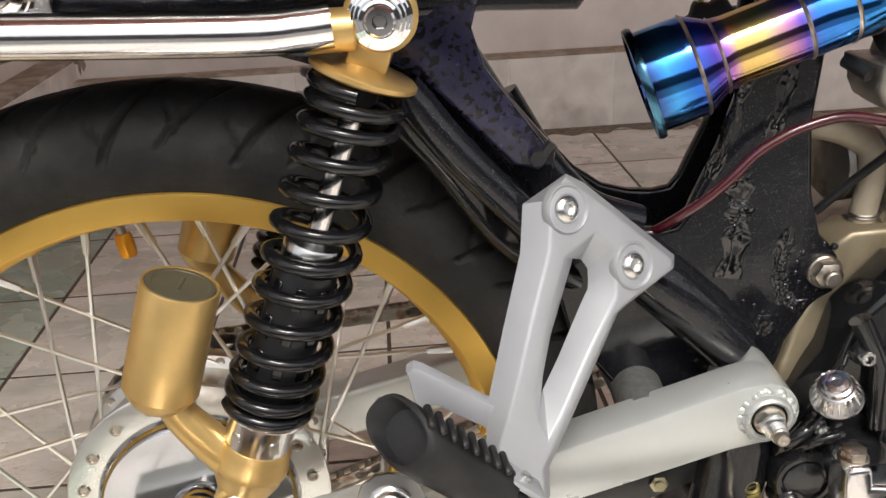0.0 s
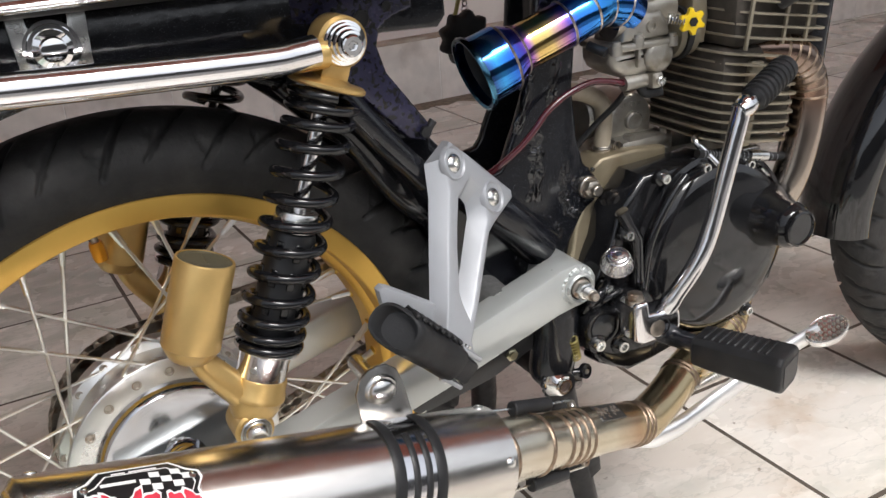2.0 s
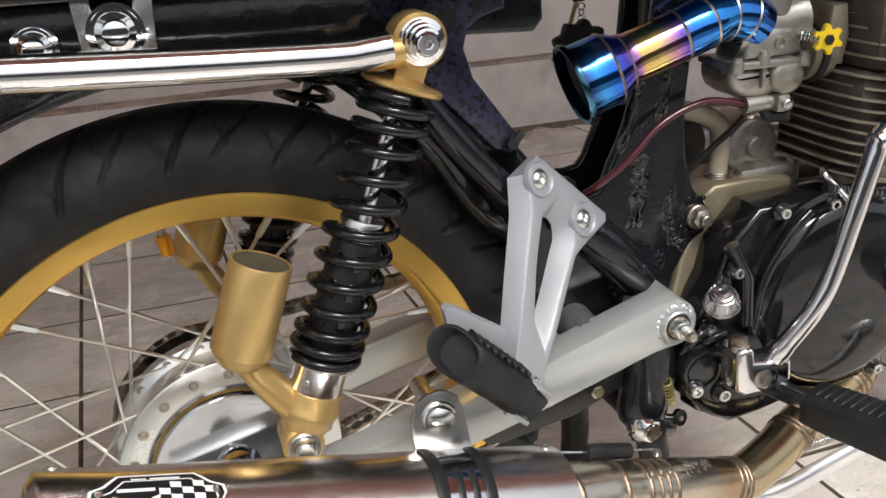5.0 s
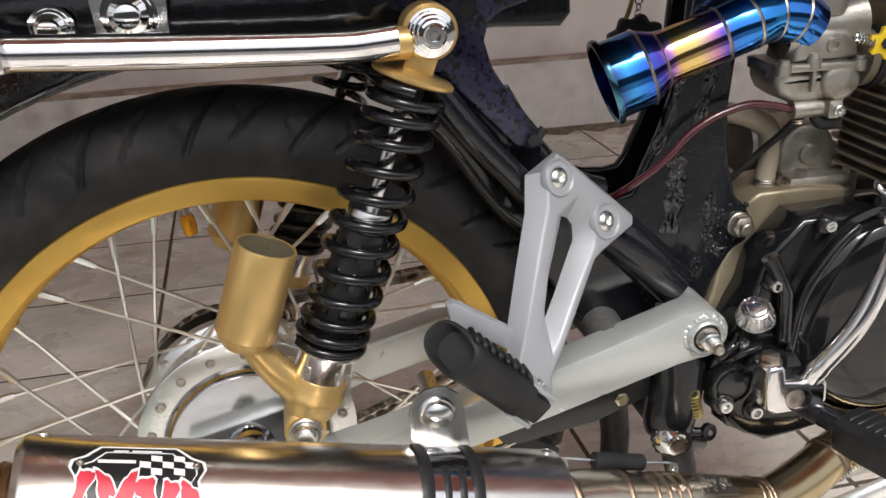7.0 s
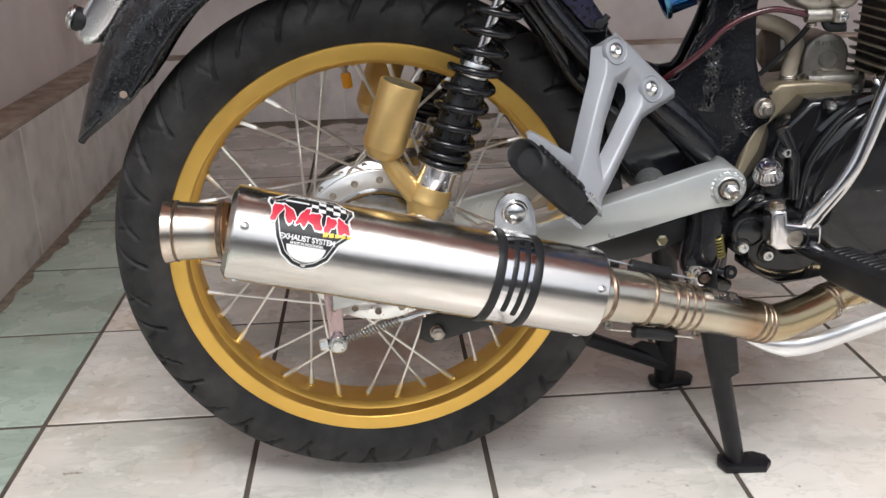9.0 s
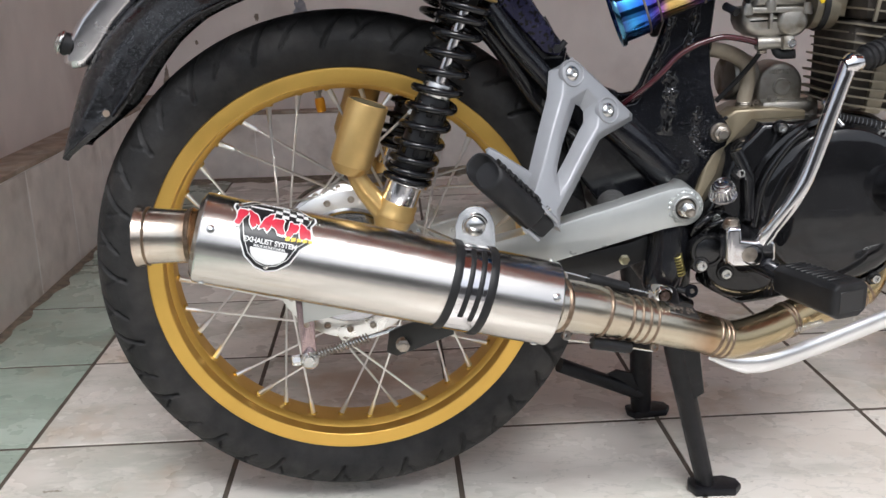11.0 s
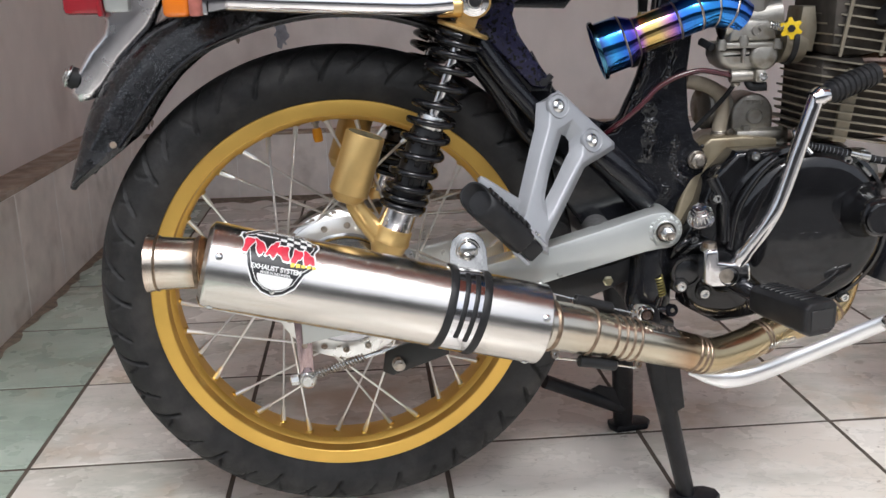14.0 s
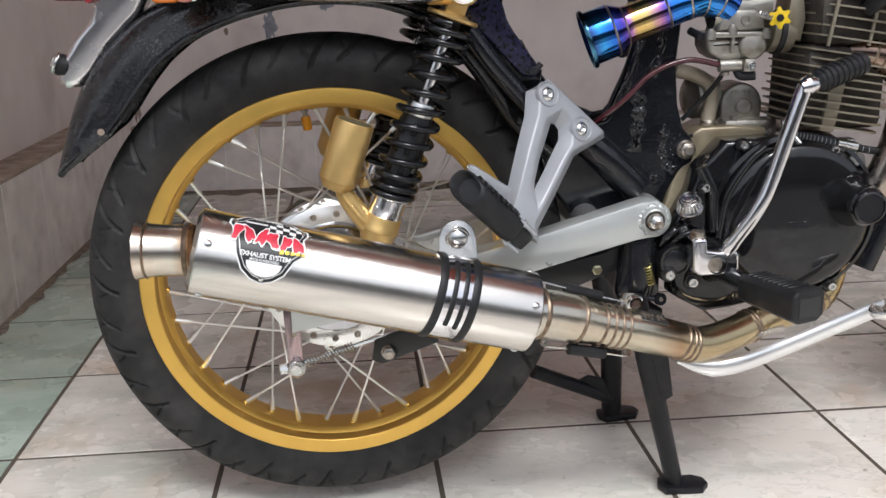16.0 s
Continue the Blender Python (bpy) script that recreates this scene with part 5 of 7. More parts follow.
for x, z, r in ((-0.030, 0.650, 0.0175), (-0.077, 0.645, 0.0138)):
    if r > 0.014:
        part("rail_bracket", plate([(-0.021, -0.016), (-0.015, -0.021), (0.016, -0.021), (0.023, -0.015), (0.024, 0.021), (0.013, 0.021), (0.010, 0.006), (-0.010, 0.006), (-0.013, 0.021), (-0.024, 0.021)], 0.004, 0.0012, place=lambda c: (c.x + x, c.y - 0.0765, c.z + z)), M["steel"], rail, "U-shaped zinc plate")
    part("rail_bolt", lathe([(0, 0), (0, r), (0.002, r), (0.002, r * 0.88), (0.004, r * 0.85), (0.004, r * 0.72), (0.006, r * 0.70), (0.008, r * 0.48), (0.014, r * 0.46), (0.0145, r * 0.42), (0.0145, 0)], (x, -0.0755, z), (0, -1, 0), 36), M["hub"], rail, "stepped polished bolt")
seat = part("seat", join(plate([(-0.20, 0.672), (-0.205, 0.70), (-0.18, 0.75), (0.20, 0.745), (0.32, 0.73), (0.32, 0.672)], 0.21, 0.012, place=lambda c: (c.x, c.y - 0.105, c.z), seg=3)), M["plastic"], bike, "black seat")
part("seat_trim", tube([V(-0.19, -0.107, 0.680), V(0.0, -0.108, 0.682), V(0.13, -0.106, 0.684)], 0.005, 12, flat=2.0), M["chrome"], seat, "chrome trim strip")

# keys and a black charm hanging under the far side of the frame
keys = part("key_fob", plate([(-0.006, -0.010), (-0.007, 0.006), (-0.004, 0.011), (0.004, 0.011), (0.007, 0.006), (0.006, -0.010)], 0.006, 0.0015, place=lambda c: (0.414 + c.x, 0.198 + c.y, 0.618 + c.z)), M["plastic"], bike, "black key fob")
part("key_cord", tube([V(0.414, 0.2, 0.630), V(0.416, 0.2, 0.70), V(0.430, 0.12, 0.76)], 0.002, 8), M["rubber"], keys)
part("key_blade", plate([(-0.002, 0.0), (0.003, 0.0), (0.0005, -0.030), (-0.003, -0.032), (-0.0045, -0.026), (-0.003, -0.018)], 0.002, 0.0004, place=lambda c: (0.409 + c.x + 0.25 * c.z, 0.196 + c.y, 0.608 + c.z)), M["zincyellow"], keys, "brass key")
for k in range(3):
    part("key_ring", lathe([(-0.0006, 0.0030), (-0.0006, 0.0042), (0.0006, 0.0042), (0.0006, 0.0030)], (0.4165, 0.2, 0.603 - 0.006 * k), (1, 0.2, 0) if k % 2 else (0.1, 1, 0), 14), M["steel"], keys)
part("charm", plate([((0.029 + 0.0028 * math.cos(9 * a)) * math.cos(a), (0.028 + 0.0028 * math.cos(9 * a)) * math.sin(a)) for a in (2 * math.pi * k / 54 for k in range(54))], 0.018, 0.005, place=lambda c: (0.4155 + c.x, 0.192 + c.y, 0.560 + c.z), seg=3), M["rubber"], keys, "black scalloped charm")

# ---- rear mudguard ----
def mudguard():
    bm = bmesh.new()
    rows = []
    n = 60
    for k in range(n + 1):
        deg = 154.5 - (154.5 - 66) * k / n
        a = radians(deg)
        c = HUB
        wid = 0.058 if k > 3 else 0.050 + 0.0027 * k
        rc = np.interp(deg, (66, 80, 95, 110, 123, 131, 139.5, 148, 154), (0.350, 0.358, 0.368, 0.374, 0.374, 0.369, 0.361, 0.347, 0.338))
        lo = min(rc - 0.006, np.interp(deg, (66, 80, 93, 103, 111, 118, 125, 133, 137, 142, 147, 151, 154.5), (0.326, 0.327, 0.326, 0.3245, 0.324, 0.324, 0.3195, 0.311, 0.307, 0.3065, 0.315, 0.324, 0.334)))
        h = rc - lo
        prof = [(-wid, lo - 0.001), (-wid - 0.0014, lo + 0.06 * h), (-wid + 0.0015, lo + 0.16 * h), (-wid * 0.985, lo + 0.40 * h), (-wid * 0.88, lo + 0.66 * h), (-wid * 0.70, lo + 0.85 * h), (-wid * 0.40, lo + 0.97 * h), (0, rc + 0.002)]
        prof = prof + [(-y, r) for y, r in prof[-2::-1]]
        inner = [(y * 0.965, r - 0.003) for y, r in prof][::-1]
        rows.append([bm.verts.new(c + V(r * math.cos(a), y, r * math.sin(a))) for y, r in prof + inner])
    m = len(rows[0])
    for a, b in zip(rows, rows[1:]):
        for j in range(m):
            bm.faces.new((a[j], a[(j + 1) % m], b[(j + 1) % m], b[j]))
    h = m // 2
    for r in (rows[0], rows[-1]):
        for j in range(h - 1):
            bm.faces.new((r[j], r[j + 1], r[m - 2 - j], r[m - 1 - j]))
    bmesh.ops.recalc_face_normals(bm, faces=bm.faces)
    g = part("rear_mudguard", bm, M["guard"], bike, "black flake-painted rear mudguard", 50)
    hp = V(-0.2480, -0.0580, 0.4820)
    part("mudguard_hole", lathe([(0, 0), (0, 0.0036), (0.0006, 0.0038), (0.0008, 0.0030)], hp + V(0, -0.001, 0), (0, -1, 0), 16), M["ledge"], g, "small drilled hole")
    g.matrix_basis = WHEEL
    part("mudguard_rim", tube([HUB + V(r * math.cos(radians(a)), -0.0585, r * math.sin(radians(a))) for a, r in ((142 - 2 * k, np.interp(142 - 2 * k, (66, 80, 93, 103, 111, 118, 125, 133, 137, 142), (0.326, 0.327, 0.326, 0.3245, 0.324, 0.324, 0.3195, 0.311, 0.307, 0.3065)) + 0.001) for k in range(38))], 0.0022, 8), M["gloss"], g)


mudguard()

# ---- tail light and indicator ----
tail = part("tail_light_bracket", join(
    plate([(-0.186, 0.668), (-0.190, 0.640), (-0.210, 0.606), (-0.243, 0.574), (-0.264, 0.545), (-0.281, 0.530), (-0.296, 0.528), (-0.305, 0.537), (-0.299, 0.556), (-0.280, 0.584), (-0.262, 0.602), (-0.258, 0.615), (-0.262, 0.668)], 0.05, 0.008, place=lambda c: (c.x + 0.008, (c.y - 0.025) * (0.8 + 2.2 * (c.z - 0.51)) + 0.0, c.z - 0.002), seg=3)), mat("buffed_aluminium", (0.74, 0.72, 0.73), 0.24, 1.0, vary=0.06, scale=30, grain=0.12, grain_scale=25, rough_vary=0.06), bike, "polished aluminium tail light bracket")
part("nut_washer", cyl((-0.284, -0.012, 0.549), (-0.296, -0.014, 0.554), 0.0125, bevel=0.002), M["rubber"], tail, "black rubber washer")
part("bracket_nut", join(cyl((-0.295, -0.014, 0.5535), (-0.299, -0.0145, 0.5553), 0.0135, bevel=0.0015), cyl((-0.298, -0.0145, 0.5550), (-0.302, -0.015, 0.5568), 0.0095, bevel=0.002)), M["steel"], tail, "steel cap nut")
part("tail_light_base", box(-0.233, 0, 0.652, 0.027, 0.076, 0.058, 0.004), M["silver"], tail, "grey tail light base")
part("tail_light_lens", join(box(-0.268, 0, 0.652, 0.042, 0.080, 0.062, 0.006), box(-0.250, 0, 0.652, 0.006, 0.086, 0.068, 0.003)), M["red"], tail, "red tail light lens")
tail.matrix_basis = WHEEL
part("base_screw", join(cyl((-0.233, -0.037, 0.644), (-0.233, -0.043, 0.644), 0.004), cyl((-0.222, -0.040, 0.644), (-0.206, -0.040, 0.644), 0.002)), M["steel"], tail)
grab = part("grab_tube", tube(spline([V(0.1335, -0.1035, 0.6285), V(0.118, -0.105, 0.6275), V(0.09, -0.108, 0.6272), V(-0.02, -0.113, 0.6325), V(-0.096, -0.115, 0.6365)], 6), 0.0112, 24), M["chrome"], bike, "polished chrome side tube")
part("tube_collar", join(lathe([(-0.012, 0.0), (-0.012, 0.0100), (-0.010, 0.0108), (0.012, 0.0108), (0.013, 0.0098), (0.013, 0)], (0.131, -0.096, 0.6245), (1, 0.1, 0), 28)), M["bronze"], grab, "gold tube collar")
ind = part("indicator", join(plate([(-0.098, 0.620), (-0.098, 0.641), (-0.115, 0.645), (-0.117, 0.617)], 0.034, 0.004, place=lambda c: (c.x, c.y - 0.133, c.z))), M["chrome"], bike, "chrome indicator housing")
ind.location = (0.004, 0, 0.007)
part("indicator_ring", box(-0.1195, -0.116, 0.632, 0.006, 0.034, 0.034, 0.002), M["chrome"], ind)
part("indicator_base", box(-0.1285, -0.116, 0.634, 0.013, 0.040, 0.040, 0.003), mat("clear_red_plastic", (0.42, 0.14, 0.11), 0.15, vary=0.2, scale=120, coat=0.5), ind, "clear reddish lens base")
part("indicator_lens", box(-0.1475, -0.116, 0.6355, 0.026, 0.042, 0.043, 0.005, 3), M["amber"], ind, "amber indicator lens")

# ---- intake trumpet ----
I0, ID = V(0.3115, -0.012, 0.5715), V(0.092, -0.010, 0.034).normalized()
heat = [(0.0, (0.05, 0.10, 0.30)), (0.010, (0.06, 0.34, 0.80)), (0.022, (0.04, 0.18, 0.72)), (0.035, (0.10, 0.07, 0.45)), (0.043, (0.42, 0.18, 0.50)), (0.050, (0.75, 0.52, 0.18)), (0.066, (0.78, 0.58, 0.22)), (0.080, (0.48, 0.22, 0.42)), (0.087, (0.16, 0.10, 0.50)), (0.095, (0.05, 0.22, 0.72)), (0.13, (0.05, 0.30, 0.75)), (0.165, (0.06, 0.18, 0.62)), (0.19, (0.12, 0.10, 0.45))]
M["titan"] = banded("blue_heat_titanium", tuple(I0), tuple(ID), heat, 0.12, 0.010)
M["bead"] = mat("weld_bead_titanium", (0.50, 0.42, 0.36), 0.3, 1.0, vary=0.25, scale=300, grain=0.4, grain_scale=500)
trumpet = part("intake_trumpet", join(
    lathe([(0.030, 0.0285), (0.004, 0.0298), (-0.005, 0.0302), (-0.005, 0.0312), (0.0, 0.0310), (0.0260, 0.0303), (0.0275, 0.0300), (0.0400, 0.0226), (0.048, 0.0213), (0.092, 0.0213)], I0, ID, 56)), M["titan"], bike, "blue heat-tinted titanium intake trumpet")
bend = spline([I0 + ID * 0.090, I0 + ID * 0.113 + V(0, 0, 0.0005), V(0.437, -0.018, 0.615), V(0.458, -0.016, 0.612), V(0.472, -0.013, 0.604)], 6)
part("trumpet_bend", tube(bend, 0.0213, 36), M["titan"], trumpet, "blue welded pipe bend")
part("trumpet_inside", lathe([(0.03, 0.0), (0.03, 0.0275), (0.008, 0.0285), (0.000, 0.0308)], I0, ID, 40), M["plastic"], trumpet)
# lip colour runs from blue at the bottom to near black at the top
part("mouth_ring", lathe([(-0.0048, 0.0308), (-0.0066, 0.0322), (-0.0064, 0.0340), (-0.004, 0.0348), (-0.0015, 0.0340), (-0.001, 0.0315)], I0, ID, 56), banded("dark_blue_lip", tuple(I0), (0, 0, 1), [(-0.04, (0.10, 0.30, 0.45)), (0.04, (0.02, 0.03, 0.05))], 0.2), trumpet, "blue rolled lip, darker towards the top")
for s, r in ((0.0262, 0.0306), (0.0405, 0.0228), (0.090, 0.0218)):
    part("weld_ring", lathe([(s - 0.0014, r - 0.0006), (s, r + 0.0005), (s + 0.0014, r - 0.0006)], I0, ID, 48), M["bead"], trumpet)
for k in (6, 12, 18):
    d = (bend[k + 1] - bend[k - 1]).normalized()
    part("weld_ring", lathe([(-0.0014, 0.0212), (0, 0.0220), (0.0014, 0.0212)], bend[k], d, 48), M["bead"], trumpet)

# ---- carburettor ----
bowl = [(0.4440, 0.570), (0.4445, 0.560), (0.4490, 0.551), (0.4590, 0.5445), (0.480, 0.5435), (0.4985, 0.5450), (0.5075, 0.552), (0.5135, 0.562), (0.515, 0.570)]
carb = part("carburettor", join(
    plate(bowl, 0.052, 0.009, place=lambda c: (c.x, c.y - 0.026, c.z), seg=4),
    lathe([(0, 0.017), (0.004, 0.0168), (0.008, 0.015), (0.0095, 0.012), (0.0095, 0)], (0.498, -0.022, 0.561), (0, -1, 0), 32),
    box(0.4795, -0.004, 0.5735, 0.074, 0.056, 0.0065, 0.002),
    plate([(0.455, 0.577), (0.459, 0.594), (0.470, 0.603), (0.500, 0.603), (0.510, 0.590), (0.513, 0.577)], 0.048, 0.006, place=lambda c: (c.x, c.y - 0.028, c.z), seg=3),
    lathe([(-0.034, 0.021), (-0.028, 0.023), (-0.012, 0.019), (0.012, 0.019), (0.026, 0.022), (0.032, 0.023), (0.032, 0), (-0.034, 0)], V(0.486, -0.006, 0.603), V(1, 0, 0.1), 30),
    cyl((0.489, -0.006, 0.610), (0.492, -0.006, 0.680), 0.019, bevel=0.002),
    tube([V(0.462, -0.02, 0.538), V(0.480, -0.02, 0.5385), V(0.499, -0.02, 0.538)], 0.0075, 16),
    box(0.494, -0.024, 0.5385, 0.014, 0.018, 0.016, 0.004)), M["cast"], bike, "grey cast carburettor")
for x, z in ((0.447, 0.5735), (0.472, 0.5775), (0.512, 0.5735)):
    part("bowl_lug", join(lathe([(0, 0.0058), (0.009, 0.0058), (0.009, 0)], (x, -0.029, z - 0.005), (0, 0, 1), 14), lathe([(0.009, 0.0044), (0.012, 0.004), (0.0125, 0)], (x, -0.029, z - 0.005), (0, 0, 1), 12)), M["cast"], carb)
part("idle_jet", lathe([(0, 0.0062), (0.003, 0.0058), (0.003, 0.0036), (0.0005, 0.0032), (0.0005, 0)], (0.4875, -0.028, 0.5895), (0, -1, 0), 18), M["cast"], carb)
part("bowl_rib", box(0.4735, -0.0275, 0.563, 0.004, 0.006, 0.020, 0.0015), M["cast"], carb)
part("drain_screw", bolt_head((0.4955, -0.033, 0.538), (0, -1, 0), 0.0048, 0.004), M["steel"], carb)
part("drain_hose", tube(spline([V(0.484, -0.018, 0.533), V(0.488, -0.020, 0.526), V(0.496, -0.024, 0.5255), V(0.503, -0.028, 0.5265)], 5), 0.0052, 12), M["rubber"], carb, "black drain elbow")
part("hose_clip", helix((0.469, -0.02, 0.531), (0.469, -0.02, 0.527), 0.005, 0.0008, 2, 12, 5), M["oldsteel"], carb)
part("idle_spring", helix((0.500, -0.036, 0.596), (0.513, -0.045, 0.593), 0.0042, 0.0008, 6, 10, 5), M["steel"], carb)
kn = V(0.519, -0.047, 0.592)
out = []
for k in range(24):
    a = 2 * math.pi * k / 24
    r = 0.0125 if (k // 2) % 2 else 0.0085
    out.append((r * math.cos(a), r * math.sin(a)))
part("idle_knob", moved(join(plate(out, 0.007, 0.001)), Matrix.Translation(kn) @ Matrix.Rotation(radians(-18), 4, "Z") @ Matrix.Translation((0, -0.0035, 0))), M["yellow"], carb, "yellow star-shaped idle knob")
part("knob_centre", hexnut(kn + V(-0.001, -0.0035, 0), (-0.1, -1, 0), 0.0045, 0.0012), M["plastic"], carb)
part("intake_flange", join(cyl((0.52, -0.008, 0.575), (0.548, -0.006, 0.572), 0.024, 0.021), moved(plate([(-0.010, -0.024), (0.006, -0.026), (0.010, 0.0), (0.006, 0.026), (-0.010, 0.026), (-0.013, 0)], 0.044, 0.004, place=lambda c: (c.x + 0.550, c.y - 0.026, c.z + 0.590)), Matrix())), M["fins"], bike, "grimy cast intake flange")
part("flange_insulator", cyl((0.530, -0.008, 0.575), (0.536, -0.008, 0.5745), 0.026), M["rubber"], bike)
part("throttle_cable", tube(spline([V(0.490, -0.008, 0.665), V(0.50, 0.0, 0.70), V(0.53, 0.02, 0.74), V(0.6, 0.03, 0.77)], 6), 0.004, 10), M["rubber"], bike, "black throttle cable")
part("fuel_hose", tube(spline([V(0.316, 0.006, 0.466), V(0.327, -0.007, 0.478), V(0.347, -0.016, 0.4955), V(0.3616, -0.02, 0.5105), V(0.374, -0.02, 0.5238), V(0.3865, -0.02, 0.5325), V(0.4024, -0.02, 0.5399), V(0.4248, -0.02, 0.5453), V(0.4444, -0.02, 0.5431), V(0.4660, -0.02, 0.5377)], 5), 0.0033, 12), M["hose"], bike, "translucent dark red fuel hose")
part("breather_hose", tube(spline([V(0.424, 0.024, 0.530), V(0.448, 0.022, 0.524), V(0.466, 0.02, 0.512), V(0.4685, 0.018, 0.492), V(0.4655, 0.017, 0.470), V(0.464, 0.016, 0.445)], 6), 0.0088, 18), M["darkhose"], bike, "tan-grey breather hose")
part("hose_clip", helix((0.4655, 0.017, 0.466), (0.4656, 0.017, 0.470), 0.0094, 0.0009, 2, 16, 5), M["oldsteel"], bike, "wire hose clip")
part("hose_clip_ring", lathe([(-0.0007, 0.0036), (-0.0007, 0.0050), (0.0007, 0.0050), (0.0007, 0.0036)], (0.4775, 0.008, 0.468), (0.2, -1, 0), 14), M["oldsteel"], bike)
part("thin_black_hose", tube(spline([V(0.470, -0.016, 0.530), V(0.464, -0.006, 0.515), V(0.452, 0.012, 0.492), V(0.434, 0.02, 0.470)], 6), 0.003, 8), M["rubber"], bike, "thin black hose")
part("intake_clamp_bolt", cyl((0.428, -0.012, 0.578), (0.436, -0.028, 0.572), 0.0045), M["plastic"], bike)

# ---- engine ----
engine = part("crankcase", join(
    plate([(0.40, 0.33), (0.398, 0.40), (0.425, 0.445), (0.47, 0.468), (0.60, 0.462), (0.655, 0.43), (0.668, 0.37), (0.64, 0.29), (0.58, 0.262), (0.44, 0.255)], 0.12, 0.010, place=lambda c: (c.x + 0.012, c.y + 0.004, c.z - 0.008))), M["cast"], bike, "grey cast crankcase")
cov = [(0.398, 0.300), (0.391, 0.345), (0.408, 0.368), (0.424, 0.395), (0.432, 0.425), (0.462, 0.458), (0.500, 0.459), (0.545, 0.462), (0.585, 0.452), (0.622, 0.432), (0.648, 0.405), (0.652, 0.372), (0.640, 0.330), (0.612, 0.285), (0.585, 0.266), (0.525, 0.262), (0.480, 0.252), (0.448, 0.248), (0.415, 0.266)]
cover = part("clutch_cover", join(
    plate(cov, 0.044, 0.006, place=lambda c: (c.x, c.y - 0.062, c.z), seg=3),
    lathe([(0, 0.094), (0.008, 0.092), (0.015, 0.086), (0.0180, 0.078), (0.0198, 0.062), (0.0214, 0.045), (0.0226, 0.025), (0.023, 0.0)], (0.548, -0.062, 0.366), (0, -1, 0), 56),
    lathe([(0.0, 0.100), (0.002, 0.102), (0.006, 0.101), (0.008, 0.096)], (0.548, -0.060, 0.366), (0, -1, 0), 56),
    lathe([(0, 0.046), (0.006, 0.045), (0.012, 0.041), (0.0135, 0.034), (0.0135, 0)], (0.446, -0.060, 0.303), (0, -1, 0), 36),
    tube([V(0.432, -0.066, 0.43), V(0.447, -0.070, 0.40), V(0.450, -0.070, 0.355)], 0.007, 12),
    tube(spline([V(0.455, -0.072, 0.345), V(0.462, -0.074, 0.395), V(0.485, -0.074, 0.435), V(0.505, -0.072, 0.452)], 5), 0.0045, 10)), M["engine_black"], bike, "glossy black clutch cover")
cover.location = (0.005, 0.014, -0.005)
part("plug_housing", lathe([(0, 0.0215), (0.014, 0.0200), (0.0165, 0.0185), (0.0165, 0.0160), (0.0140, 0.0150), (0.0140, 0)], (0.4045, -0.060, 0.3185), (0, -1, 0), 32), M["engine_black"], cover)
for pts, r in (([V(0.3885, -0.066, 0.337), V(0.392, -0.073, 0.347), V(0.402, -0.074, 0.356), V(0.413, -0.066, 0.360)], 0.0042), ([V(0.400, -0.066, 0.338), V(0.408, -0.076, 0.349), V(0.421, -0.077, 0.354), V(0.432, -0.068, 0.352)], 0.0036), ([V(0.420, -0.068, 0.332), V(0.428, -0.077, 0.322), V(0.427, -0.077, 0.308), V(0.418, -0.07, 0.298)], 0.0040)):
    part("cast_rib", tube(spline(pts, 5), r, 10), M["engine_black"], cover)
for c, r0, r1, d in ((V(0.397, -0.060, 0.3025), 0.0115, 0.0098, V(0, -1, 0)), (V(0.4255, -0.060, 0.2925), 0.0115, 0.0098, V(0, -1, 0)), (V(0.4130, -0.048, 0.2830), 0.014, 0.0105, V(0.2, -1, -0.3))):
    part("cover_lug", lathe([(0, r0), (0.016, r1), (0.017, r1 - 0.001), (0.017, 0)], c, d, 20), M["engine_black"], cover)
part("round_plug", lathe([(0, 0.0142), (0.0012, 0.0140), (0.0016, 0.0132), (0.0014, 0)], (0.4045, -0.0742, 0.3185), (0, -1, 0), 10), mat("smooth_black_plug", (0.014, 0.015, 0.017), 0.22, vary=0.1, spec=0.6), cover, "flat black round plug")
for x, z in ((0.397, 0.3025), (0.4255, 0.2925)):
    part("cover_bolt", lathe([(0, 0), (0, 0.0060), (0.005, 0.0060), (0.006, 0.0053), (0.006, 0.0034), (0.002, 0.0031), (0.002, 0)], V(x, -0.0766, z), (0, -1, 0), 18), M["steel"], cover, "socket-head bolt")
oil = part("oil_filler_cap", join(lathe([(-0.030, 0.036), (-0.010, 0.029), (0, 0.0245), (0.010, 0.0240), (0.016, 0.0225), (0.020, 0.0190), (0.021, 0.0)], (0.610, -0.100, 0.3880), (0, -1, 0), 40), lathe([(0, 0.0190), (0.004, 0.0186), (0.005, 0.0165), (0.003, 0.0155), (0.003, 0)], (0.610, -0.1205, 0.3880), (0, -1, 0), 40)), M["engine_black"], cover, "round black end cap")
for x, z in ((0.437, 0.406), (0.479, 0.4545), (0.530, 0.4545), (0.600, 0.279), (0.413, 0.356), (0.588, 0.4465)):
    c = V(x, -0.064, z)
    part("cover_boss", lathe([(0, 0.0085), (0.004, 0.008), (0.0045, 0)], c, (0, -1, 0), 20), M["engine_black"], cover)
    part("cover_bolt", lathe([(0, 0), (0, 0.0052), (0.006, 0.0052), (0.007, 0.0045), (0.007, 0.0028), (0.003, 0.0025), (0.003, 0)], c + V(0, -0.0042, 0), (0, -1, 0), 16), M["steel"], cover, "socket-head bolt")
